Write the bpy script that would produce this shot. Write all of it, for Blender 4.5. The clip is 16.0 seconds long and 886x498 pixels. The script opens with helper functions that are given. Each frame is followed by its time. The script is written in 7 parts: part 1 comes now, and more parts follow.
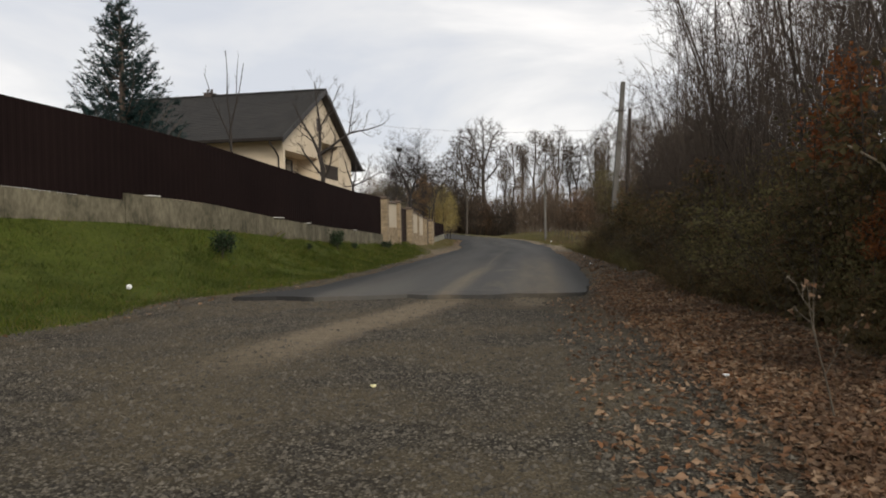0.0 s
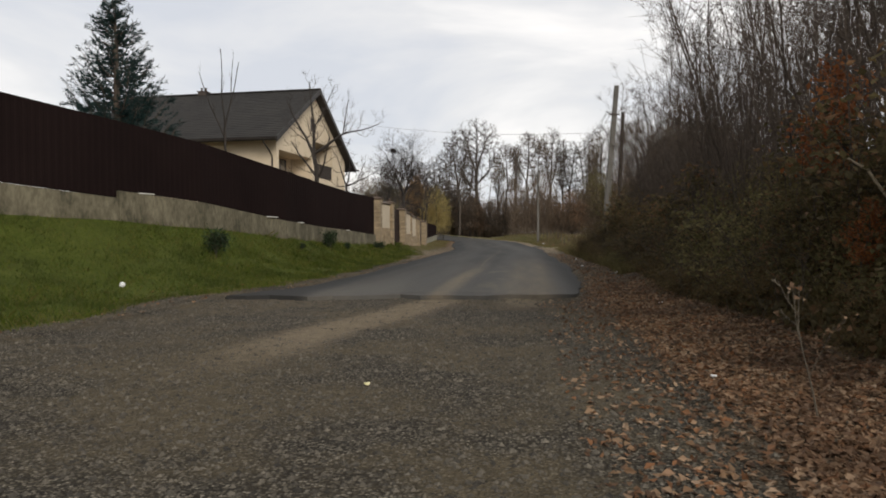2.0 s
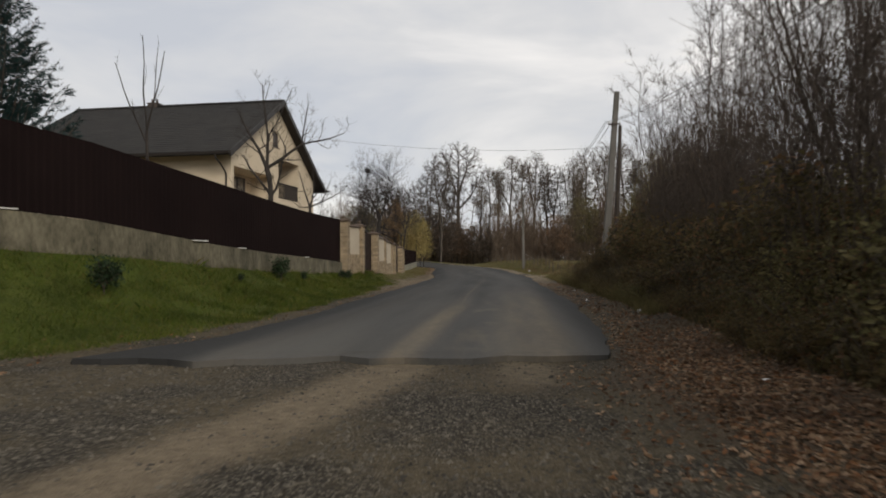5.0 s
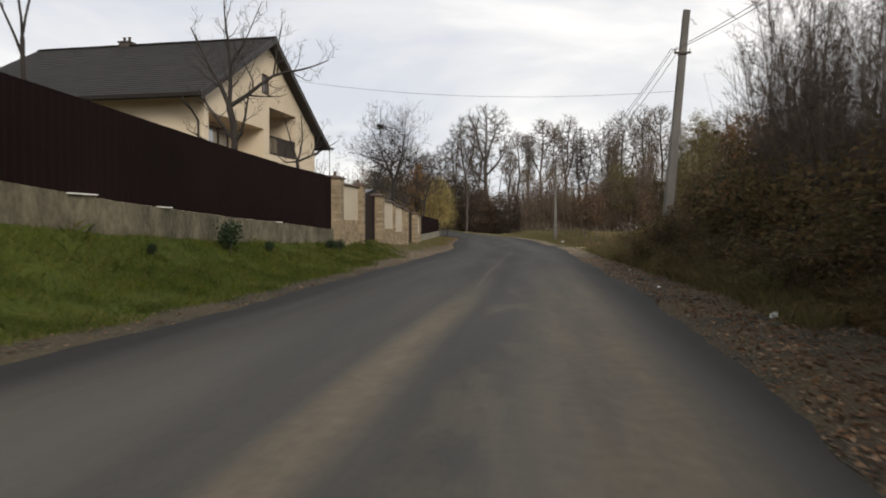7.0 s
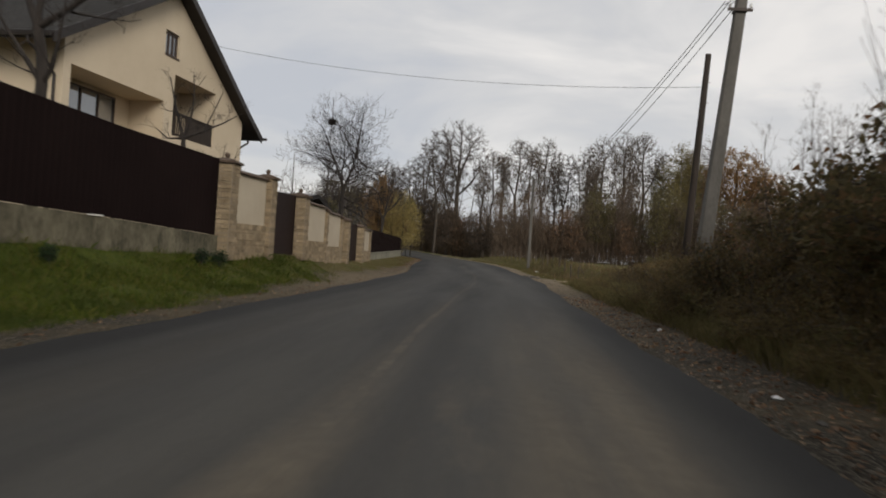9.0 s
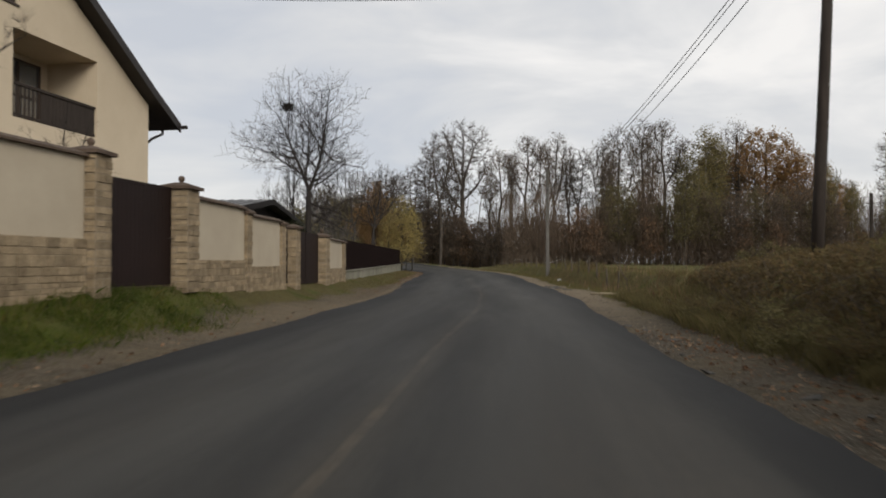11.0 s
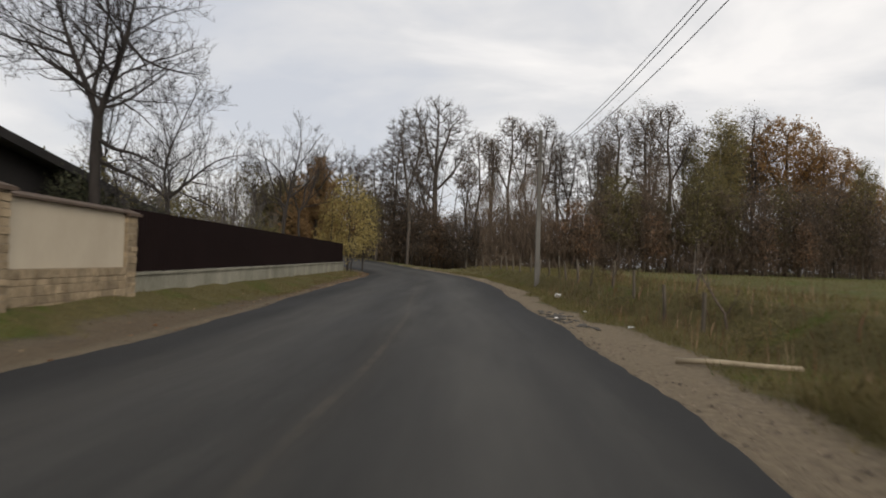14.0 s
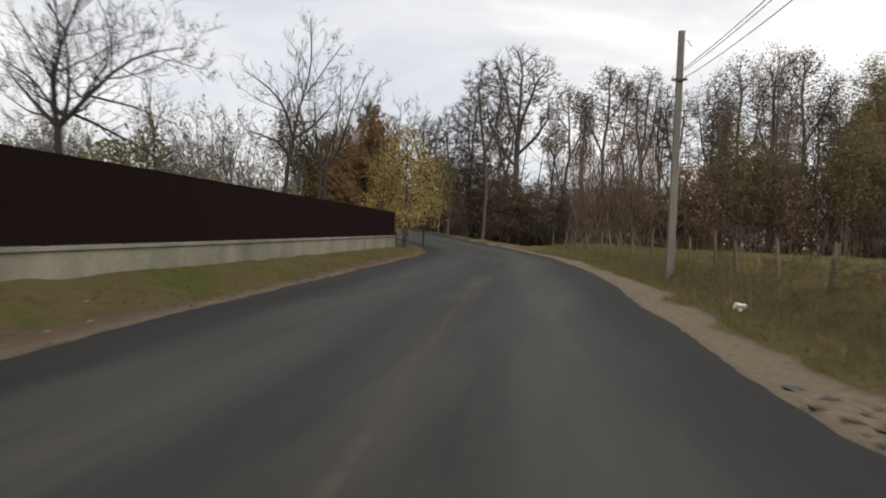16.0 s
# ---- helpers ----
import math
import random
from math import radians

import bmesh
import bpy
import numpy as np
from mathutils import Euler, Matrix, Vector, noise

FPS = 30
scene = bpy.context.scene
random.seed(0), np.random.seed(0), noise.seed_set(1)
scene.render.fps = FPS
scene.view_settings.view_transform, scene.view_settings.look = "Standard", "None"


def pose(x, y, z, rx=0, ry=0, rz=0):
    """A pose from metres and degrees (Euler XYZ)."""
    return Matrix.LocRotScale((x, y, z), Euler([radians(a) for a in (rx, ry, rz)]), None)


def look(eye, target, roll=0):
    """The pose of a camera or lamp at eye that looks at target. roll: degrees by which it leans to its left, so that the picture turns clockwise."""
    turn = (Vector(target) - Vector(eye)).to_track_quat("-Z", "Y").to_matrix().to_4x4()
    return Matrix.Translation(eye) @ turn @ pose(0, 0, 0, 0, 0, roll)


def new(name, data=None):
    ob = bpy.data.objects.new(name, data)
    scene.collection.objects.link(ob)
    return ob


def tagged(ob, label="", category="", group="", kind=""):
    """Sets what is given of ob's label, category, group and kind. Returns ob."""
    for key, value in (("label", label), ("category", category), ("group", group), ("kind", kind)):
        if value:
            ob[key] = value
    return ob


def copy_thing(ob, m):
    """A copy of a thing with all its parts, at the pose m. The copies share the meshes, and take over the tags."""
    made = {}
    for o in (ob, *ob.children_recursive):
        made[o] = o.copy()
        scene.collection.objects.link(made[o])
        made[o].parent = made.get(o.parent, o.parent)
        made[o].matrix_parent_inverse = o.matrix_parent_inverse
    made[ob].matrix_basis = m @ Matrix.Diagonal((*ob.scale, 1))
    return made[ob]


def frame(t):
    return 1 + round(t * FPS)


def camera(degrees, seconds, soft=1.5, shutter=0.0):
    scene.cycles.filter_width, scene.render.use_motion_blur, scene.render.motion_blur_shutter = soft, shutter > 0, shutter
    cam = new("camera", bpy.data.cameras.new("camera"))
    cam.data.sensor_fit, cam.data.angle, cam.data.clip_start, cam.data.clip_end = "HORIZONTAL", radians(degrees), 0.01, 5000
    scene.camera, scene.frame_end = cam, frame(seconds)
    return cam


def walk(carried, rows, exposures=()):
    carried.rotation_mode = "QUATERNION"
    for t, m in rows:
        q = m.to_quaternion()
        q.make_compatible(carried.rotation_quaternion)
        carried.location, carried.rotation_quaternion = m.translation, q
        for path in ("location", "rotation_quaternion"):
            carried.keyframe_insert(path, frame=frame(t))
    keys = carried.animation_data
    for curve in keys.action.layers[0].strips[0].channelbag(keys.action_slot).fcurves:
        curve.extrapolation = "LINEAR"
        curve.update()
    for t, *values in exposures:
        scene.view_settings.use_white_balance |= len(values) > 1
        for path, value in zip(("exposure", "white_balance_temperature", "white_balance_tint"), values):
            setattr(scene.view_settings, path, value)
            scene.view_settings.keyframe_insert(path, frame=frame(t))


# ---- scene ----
cam = camera(63.5, 16.0, soft=1.8, shutter=0.5)
PATH = [
    (0, (-0.034, -0.03, 1.256), (-0.224, 1.961, 1.211), -1.0),
    (0.5, (-0.038, -0.024, 1.236), (-0.222, 1.966, 1.16), -1.1),
    (1, (-0.047, -0.055, 1.244), (-0.21, 1.938, 1.189), -0.6),
    (1.5, (-0.035, -0.167, 1.25), (-0.193, 1.827, 1.203), -1.0),
    (2, (-0.04, -0.123, 1.252), (-0.209, 1.869, 1.21), -0.4),
    (2.5, (-0.043, 0.158, 1.279), (-0.254, 2.147, 1.265), -0.9),
    (3, (-0.059, 0.625, 1.272), (-0.287, 2.612, 1.231), 0.0),
    (3.5, (-0.069, 1.239, 1.293), (-0.264, 3.23, 1.313), -1.6),
    (4, (-0.157, 2.139, 1.321), (-0.303, 4.132, 1.382), -2.8),
    (4.5, (-0.187, 3.382, 1.304), (-0.289, 5.378, 1.355), -0.8),
    (7, (-0.12, 11.687, 1.227), (-0.318, 13.677, 1.173), 0.0),
    (7.5, (-0.001, 13.464, 1.158), (-0.17, 15.456, 1.158), 2.3),
    (8, (0.061, 15.449, 1.133), (-0.163, 17.436, 1.107), 1.0),
    (8.5, (0.127, 17.606, 1.204), (-0.095, 19.587, 1.359), 0.4),
    (9, (0.046, 20.037, 1.199), (-0.071, 22.033, 1.207), 3.8),
    (9.5, (0.107, 22.463, 1.265), (-0.051, 24.457, 1.271), 2.4),
    (10, (0.114, 24.961, 1.274), (-0.024, 26.956, 1.256), 0.9),
    (12.5, (0.691, 37.759, 1.132), (0.516, 39.746, 1.272), -1.1),
    (13, (0.857, 40.739, 1.193), (0.833, 42.738, 1.266), 1.0),
    (13.5, (0.895, 43.681, 1.251), (0.777, 45.678, 1.259), 2.5),
    (14, (0.937, 46.673, 1.308), (0.837, 48.67, 1.344), 1.8),
    (14.5, (0.885, 49.545, 1.367), (0.69, 51.535, 1.376), 2.2),
    (15, (0.808, 52.626, 1.348), (0.653, 54.619, 1.314), 1.8),
    (15.5, (0.615, 55.845, 1.36), (0.344, 57.826, 1.329), 2.5),
    (16, (0.449, 59.398, 1.364), (0.123, 61.371, 1.319), 2.6),
]
EXPOSURES = [(t, stops, 6800 if t < 11 else 6600 if t < 13.2 else 6800, 11 if t < 11 else 9 if t < 13.2 else 11.5) for t, stops in ((0, 0), (1, 0), (2.5, 0), (3, -0.22), (3.5, -0.12), (4, -0.57), (4.5, -0.42), (5.2, -0.2), (7, 0.05), (7.5, -0.02), (8, -0.3), (8.5, -0.25), (9, -0.38), (9.5, 0), (10, -0.12), (12.5, -0.32), (13, -0.5), (13.5, -0.2), (14, -0.15), (14.5, -0.08), (15, 0.12), (15.5, 0.12), (16, 0.08))]
walk(cam, [(t, look(eye, target, roll)) for t, eye, target, roll in PATH], EXPOSURES)

# ---- daylight: grey cloud with thin bright gaps, soft high sun behind it ----
SUN_EL, SUN_AZ = 26.0, 150.0
world = bpy.data.worlds.new("overcast_sky")
scene.world = world
world.use_nodes = True
wn, wl = world.node_tree.nodes, world.node_tree.links
wn.clear()


def wnode(kind, **values):
    n = wn.new(kind)
    for k, v in values.items():
        n.inputs[k].default_value = v
    return n


w_out = wnode("ShaderNodeOutputWorld")
w_sky = wnode("ShaderNodeTexSky")
w_sky.sky_type, w_sky.sun_disc = "NISHITA", False
w_sky.sun_elevation, w_sky.sun_rotation = radians(SUN_EL), radians(SUN_AZ)
w_bg = wnode("ShaderNodeBackground", Strength=0.07)
wl.new(w_sky.outputs[0], w_bg.inputs[0])
w_co = wnode("ShaderNodeTexCoord")
w_map = wnode("ShaderNodeMapping")
w_map.inputs["Location"].default_value = (0.35, 0.1, 0.4)
w_map.inputs["Scale"].default_value = (1.0, 1.0, 3.2)
wl.new(w_co.outputs["Generated"], w_map.inputs[0])
w_noise = wnode("ShaderNodeTexNoise", Scale=2.6, Detail=5.0, Roughness=0.52, Distortion=0.4)
wl.new(w_map.outputs[0], w_noise.inputs["Vector"])
w_ramp = wn.new("ShaderNodeValToRGB")
w_ramp.color_ramp.elements[0].position, w_ramp.color_ramp.elements[0].color = 0.34, (0.58, 0.62, 0.69, 1)
w_ramp.color_ramp.elements[1].position, w_ramp.color_ramp.elements[1].color = 0.68, (0.93, 0.93, 0.93, 1)
mid = w_ramp.color_ramp.elements.new(0.5)
mid.color = (0.71, 0.73, 0.76, 1)
wl.new(w_noise.outputs[0], w_ramp.inputs[0])
w_cloud = wnode("ShaderNodeBackground", Strength=1.25)
wl.new(w_ramp.outputs[0], w_cloud.inputs[0])
w_mix = wnode("ShaderNodeMixShader", Fac=0.88)
wl.new(w_bg.outputs[0], w_mix.inputs[1])
wl.new(w_cloud.outputs[0], w_mix.inputs[2])
wl.new(w_mix.outputs[0], w_out.inputs[0])

sun_data = bpy.data.lights.new("sun", "SUN")
sun_data.energy, sun_data.angle, sun_data.color = 2.4, radians(25), (1.0, 0.96, 0.9)
sun = new("sun", sun_data)
az, el = radians(SUN_AZ), radians(SUN_EL)
sun.matrix_world = look((0, 0, 60), (-50 * math.sin(az) * math.cos(el), -50 * math.cos(az) * math.cos(el), 60 - 50 * math.sin(el)))


# ---- materials ----
def stuff_of(name):
    m = bpy.data.materials.new(name)
    m.use_nodes = True
    nt = m.node_tree
    return m, nt, nt.nodes["Principled BSDF"]


def add(nt, kind, **values):
    n = nt.nodes.new(kind)
    for k, v in values.items():
        n.inputs[k.replace("_", " ")].default_value = v
    return n


def noise_tex(nt, scale, detail=4.0, rough=0.55, vec=None):
    n = add(nt, "ShaderNodeTexNoise", Scale=scale, Detail=detail, Roughness=rough)
    if vec is not None:
        nt.links.new(vec, n.inputs["Vector"])
    return n.outputs[0]


def ramp(nt, fac, *stops):
    r = nt.nodes.new("ShaderNodeValToRGB")
    els = r.color_ramp.elements
    while len(els) < len(stops):
        els.new(0.5)
    for e, (p, c) in zip(els, stops):
        e.position, e.color = p, (*c, 1)
    nt.links.new(fac, r.inputs[0])
    return r.outputs[0]


def mix(nt, fac, a, b, how="MIX"):
    n = nt.nodes.new("ShaderNodeMix")
    n.data_type, n.blend_type = "RGBA", how
    for socket, v in ((n.inputs[0], fac), (n.inputs[6], a), (n.inputs[7], b)):
        if hasattr(v, "links"):
            nt.links.new(v, socket)
        elif isinstance(v, tuple):
            socket.default_value = (*v, 1)
        else:
            socket.default_value = v
    return n.outputs[2]


def maths(nt, how, a, b=0.0, clamp=False):
    n = nt.nodes.new("ShaderNodeMath")
    n.operation, n.use_clamp = how, clamp
    for socket, v in zip(n.inputs, (a, b)):
        if hasattr(v, "links"):
            nt.links.new(v, socket)
        else:
            socket.default_value = v
    return n.outputs[0]


def step(nt, v, lo, hi):
    n = add(nt, "ShaderNodeMapRange", From_Min=lo, From_Max=hi)
    n.interpolation_type = "SMOOTHSTEP"
    nt.links.new(v, n.inputs[0])
    return n.outputs[0]


def bump(nt, bsdf, height, strength, dist):
    b = add(nt, "ShaderNodeBump", Strength=strength, Distance=dist)
    nt.links.new(height, b.inputs["Height"])
    nt.links.new(b.outputs[0], bsdf.inputs["Normal"])


def place_vec(nt):
    return nt.nodes.new("ShaderNodeNewGeometry").outputs["Position"]


def varied(name, dark, light, scale, fine, rough=0.85, depth=0.003, strength=0.4, vary=0.0, island=False, metal=0.0, streak=None, gloss=0.3):
    """A surface that changes at two scales, with fine relief, and from piece to piece."""
    m, nt, b = stuff_of(name)
    vec = place_vec(nt)
    if streak:
        mp = add(nt, "ShaderNodeMapping")
        mp.inputs["Scale"].default_value = streak
        nt.links.new(vec, mp.inputs[0])
        vec = mp.outputs[0]
    big = noise_tex(nt, scale, 5.0, 0.6, vec)
    small = noise_tex(nt, fine, 4.0, 0.65, vec)
    both = maths(nt, "ADD", maths(nt, "MULTIPLY", big, 0.62), maths(nt, "MULTIPLY", small, 0.38))
    col = ramp(nt, both, (0.33, dark), (0.67, light))
    if vary or island:
        rnd = nt.nodes.new("ShaderNodeNewGeometry").outputs["Random Per Island"] if island else nt.nodes.new("ShaderNodeObjectInfo").outputs["Random"]
        val = add(nt, "ShaderNodeHueSaturation")
        nt.links.new(maths(nt, "ADD", maths(nt, "MULTIPLY", rnd, 2 * vary), 1 - vary), val.inputs["Value"])
        nt.links.new(col, val.inputs["Color"])
        col = val.outputs[0]
    nt.links.new(col, b.inputs["Base Color"])
    b.inputs["Roughness"].default_value, b.inputs["Metallic"].default_value = rough, metal
    b.inputs["Specular IOR Level"].default_value = gloss
    bump(nt, b, small, strength, depth)
    return m


def leafy(name, *colours, rough=0.7, through_light=0.25):
    """Leaves and blades, each piece with a colour of its own; some light passes through."""
    m, nt, b = stuff_of(name)
    rnd = nt.nodes.new("ShaderNodeNewGeometry").outputs["Random Per Island"]
    n = len(colours)
    col = ramp(nt, rnd, *[((i + 0.5) / n, c) for i, c in enumerate(colours)])
    col = mix(nt, maths(nt, "MULTIPLY", step(nt, noise_tex(nt, 0.8, 3.0, 0.6, place_vec(nt)), 0.40, 0.66), 0.75), col, colours[0])
    nt.links.new(col, b.inputs["Base Color"])
    b.inputs["Roughness"].default_value = rough
    b.inputs["Specular IOR Level"].default_value = 0.2
    t = add(nt, "ShaderNodeBsdfTranslucent")
    nt.links.new(col, t.inputs[0])
    s = add(nt, "ShaderNodeMixShader", Fac=through_light)
    nt.links.new(b.outputs[0], s.inputs[1])
    nt.links.new(t.outputs[0], s.inputs[2])
    nt.links.new(s.outputs[0], nt.nodes["Material Output"].inputs[0])
    return m


def ground_material():
    m, nt, b = stuff_of("soil_grass_and_gravel")
    vec = place_vec(nt)
    at = nt.nodes.new("ShaderNodeAttribute")
    at.attribute_name = "cover"
    sep = nt.nodes.new("ShaderNodeSeparateColor")
    nt.links.new(at.outputs["Color"], sep.inputs[0])
    grass, leaf, sand = sep.outputs[0], sep.outputs[1], sep.outputs[2]
    dry = nt.nodes.new("ShaderNodeAttribute")
    dry.attribute_name = "dry"
    broad, fine, grit = noise_tex(nt, 0.5, 5, 0.6, vec), noise_tex(nt, 9, 5, 0.7, vec), noise_tex(nt, 45, 3, 0.7, vec)
    patchy = noise_tex(nt, 1.7, 7, 0.68, vec)
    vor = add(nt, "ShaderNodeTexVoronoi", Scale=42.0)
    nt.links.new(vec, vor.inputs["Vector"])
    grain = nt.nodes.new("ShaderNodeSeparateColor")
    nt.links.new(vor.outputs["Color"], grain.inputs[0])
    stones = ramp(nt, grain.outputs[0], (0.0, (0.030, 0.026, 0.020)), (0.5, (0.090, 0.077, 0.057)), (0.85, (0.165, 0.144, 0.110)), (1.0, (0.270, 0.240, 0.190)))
    # gaps between stones: dark soil and the stones' own shade, both in the colour
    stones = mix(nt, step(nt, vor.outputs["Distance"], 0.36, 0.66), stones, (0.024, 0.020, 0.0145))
    dirt = ramp(nt, fine, (0.3, (0.066, 0.052, 0.031)), (0.7, (0.150, 0.119, 0.073)))
    base = mix(nt, maths(nt, "MULTIPLY", step(nt, broad, 0.40, 0.58), 0.7), stones, dirt)
    pale = ramp(nt, maths(nt, "ADD", maths(nt, "MULTIPLY", fine, 0.6), maths(nt, "MULTIPLY", grit, 0.4)), (0.28, (0.080, 0.063, 0.042)), (0.5, (0.190, 0.150, 0.101)), (0.72, (0.300, 0.242, 0.166)))
    base = mix(nt, maths(nt, "MULTIPLY", sand, step(nt, maths(nt, "ADD", patchy, maths(nt, "MULTIPLY", sand, 0.45)), 0.40, 0.85)), base, pale)
    litter = ramp(nt, maths(nt, "ADD", maths(nt, "MULTIPLY", grain.outputs[1], 0.6), maths(nt, "MULTIPLY", fine, 0.4)), (0.2, (0.034, 0.025, 0.016)), (0.5, (0.082, 0.056, 0.035)), (0.85, (0.165, 0.118, 0.076)))
    base = mix(nt, maths(nt, "MULTIPLY", leaf, step(nt, maths(nt, "ADD", fine, maths(nt, "MULTIPLY", leaf, 0.5)), 0.55, 0.8)), base, litter)
    green = ramp(nt, maths(nt, "ADD", maths(nt, "MULTIPLY", fine, 0.5), maths(nt, "MULTIPLY", patchy, 0.5)), (0.3, (0.032, 0.046, 0.006)), (0.55, (0.070, 0.092, 0.012)), (0.7, (0.104, 0.108, 0.026)))
    straw = ramp(nt, maths(nt, "ADD", maths(nt, "MULTIPLY", fine, 0.5), maths(nt, "MULTIPLY", patchy, 0.5)), (0.3, (0.060, 0.052, 0.020)), (0.5, (0.106, 0.090, 0.035)), (0.7, (0.148, 0.120, 0.052)))
    turf = mix(nt, maths(nt, "MULTIPLY", dry.outputs["Fac"], step(nt, broad, 0.3, 0.6)), green, straw)
    base = mix(nt, step(nt, maths(nt, "ADD", grass, maths(nt, "MULTIPLY", maths(nt, "SUBTRACT", fine, 0.5), 0.9)), 0.35, 0.65), base, turf)
    nt.links.new(base, b.inputs["Base Color"])
    b.inputs["Roughness"].default_value = 0.92
    b.inputs["Specular IOR Level"].default_value = 0.15
    h = maths(nt, "ADD", maths(nt, "MULTIPLY", vor.outputs["Distance"], -0.7), maths(nt, "ADD", fine, maths(nt, "MULTIPLY", grit, 0.3)))
    bump(nt, b, h, 1.0, 0.045)
    return m


def asphalt_material():
    m, nt, b = stuff_of("dusty_asphalt")
    vec = place_vec(nt)
    lane = nt.nodes.new("ShaderNodeUVMap")
    lane.uv_map = "lane"
    xy = nt.nodes.new("ShaderNodeSeparateXYZ")
    nt.links.new(lane.outputs[0], xy.inputs[0])
    across, along = xy.outputs[0], xy.outputs[1]
    mp = add(nt, "ShaderNodeMapping")
    mp.inputs["Scale"].default_value = (1.0, 0.13, 1.0)
    nt.links.new(vec, mp.inputs[0])
    longer = add(nt, "ShaderNodeMapping")
    longer.inputs["Scale"].default_value = (1.0, 0.32, 1.0)
    nt.links.new(vec, longer.inputs[0])
    long_vec = longer.outputs[0]
    patch, fine, grit = noise_tex(nt, 0.9, 5, 0.6, mp.outputs[0]), noise_tex(nt, 7, 5, 0.65, vec), noise_tex(nt, 90, 3, 0.7, vec)
    grey = ramp(nt, maths(nt, "ADD", maths(nt, "MULTIPLY", patch, 0.45), maths(nt, "ADD", maths(nt, "MULTIPLY", grit, 0.25), maths(nt, "MULTIPLY", noise_tex(nt, 24, 4, 0.7, vec), 0.3))), (0.37, (0.040, 0.039, 0.036)), (0.63, (0.082, 0.079, 0.072)))
    grey = mix(nt, maths(nt, "MULTIPLY", step(nt, along, 16, 32), 0.55), grey, (0.014, 0.0135, 0.0125))
    grey = mix(nt, maths(nt, "MULTIPLY", step(nt, along, 24, 46), 0.70), grey, (0.015, 0.0148, 0.014))
    wob = maths(nt, "MULTIPLY", maths(nt, "SUBTRACT", noise_tex(nt, 0.35, 3, 0.5, mp.outputs[0]), 0.5), 0.7)
    side = maths(nt, "ADD", across, wob)

    def stripe(at, half, soft):
        return maths(nt, "SUBTRACT", 1.0, step(nt, maths(nt, "ABSOLUTE", maths(nt, "SUBTRACT", side, at)), half, half + soft))

    fade = maths(nt, "SUBTRACT", 1.0, maths(nt, "MULTIPLY", step(nt, along, 17, 46), 0.72))
    ragged = step(nt, maths(nt, "ADD", noise_tex(nt, 2.2, 6, 0.68, mp.outputs[0]), maths(nt, "MULTIPLY", patch, 0.6)), 0.55, 1.0)
    line = maths(nt, "MULTIPLY", stripe(0.0, 0.024, 0.07), maths(nt, "MULTIPLY", step(nt, along, 17, 24), maths(nt, "SUBTRACT", 0.95, maths(nt, "MULTIPLY", step(nt, along, 70, 85), 0.9))))
    line = maths(nt, "MULTIPLY", line, maths(nt, "ADD", maths(nt, "MULTIPLY", step(nt, noise_tex(nt, 1.6, 4, 0.6, vec), 0.42, 0.60), 0.4), 0.5))
    dust = maths(nt, "MAXIMUM", maths(nt, "MAXIMUM", line, maths(nt, "MULTIPLY", stripe(0.0, 0.06, 0.34), maths(nt, "SUBTRACT", 1.0, maths(nt, "MULTIPLY", step(nt, along, 18, 30), 0.80)))), maths(nt, "MULTIPLY", stripe(1.8, 0.25, 0.65), maths(nt, "MULTIPLY", maths(nt, "SUBTRACT", 1.0, step(nt, along, 24, 42)), 1.0)))
    dust = maths(nt, "MAXIMUM", dust, maths(nt, "MULTIPLY", stripe(-2.1, 0.1, 0.7), 0.35))
    pools = maths(nt, "MULTIPLY", stripe(1.35, 0.55, 0.5), step(nt, noise_tex(nt, 1.3, 6, 0.66, long_vec), 0.42, 0.66))
    film_of_dust = maths(nt, "MULTIPLY", maths(nt, "SUBTRACT", 1.0, step(nt, along, 20, 34)), maths(nt, "MAXIMUM", maths(nt, "MULTIPLY", pools, 0.75), maths(nt, "MULTIPLY", patch, 0.16)))
    dust = maths(nt, "MAXIMUM", dust, film_of_dust)
    dust = maths(nt, "MULTIPLY", maths(nt, "MULTIPLY", dust, fade), maths(nt, "ADD", maths(nt, "MULTIPLY", ragged, 0.55), 0.42))
    sand = ramp(nt, fine, (0.3, (0.150, 0.118, 0.078)), (0.7, (0.225, 0.178, 0.118)))
    col = mix(nt, maths(nt, "MULTIPLY", dust, 0.85, True), grey, sand)
    worn = maths(nt, "MAXIMUM", stripe(1.5, 0.2, 0.9), stripe(-1.9, 0.3, 1.0))
    col = mix(nt, maths(nt, "MULTIPLY", worn, maths(nt, "MULTIPLY", patch, 0.55)), col, (0.092, 0.088, 0.080))
    # left lane: darker smooth asphalt, plus the windscreen's dim corner put into the colour
    col = mix(nt, maths(nt, "MULTIPLY", maths(nt, "MULTIPLY", step(nt, maths(nt, "MULTIPLY", side, -1.0), 0.5, 2.6), step(nt, along, 12.5, 20)), 0.72), col, (0.019, 0.0186, 0.0175))
    tracks = add(nt, "ShaderNodeMapping")
    tracks.inputs["Scale"].default_value = (1.6, 0.10, 1.0)
    nt.links.new(lane.outputs[0], tracks.inputs[0])
    col = mix(nt, 0.16, col, mix(nt, step(nt, noise_tex(nt, 1.0, 5, 0.6, tracks.outputs[0]), 0.32, 0.68), (0.020, 0.019, 0.017), (0.092, 0.088, 0.078)))
    blot = step(nt, noise_tex(nt, 0.8, 6, 0.66, mp.outputs[0]), 0.46, 0.66)
    col = mix(nt, maths(nt, "MULTIPLY", blot, 0.16), col, (0.100, 0.094, 0.080))
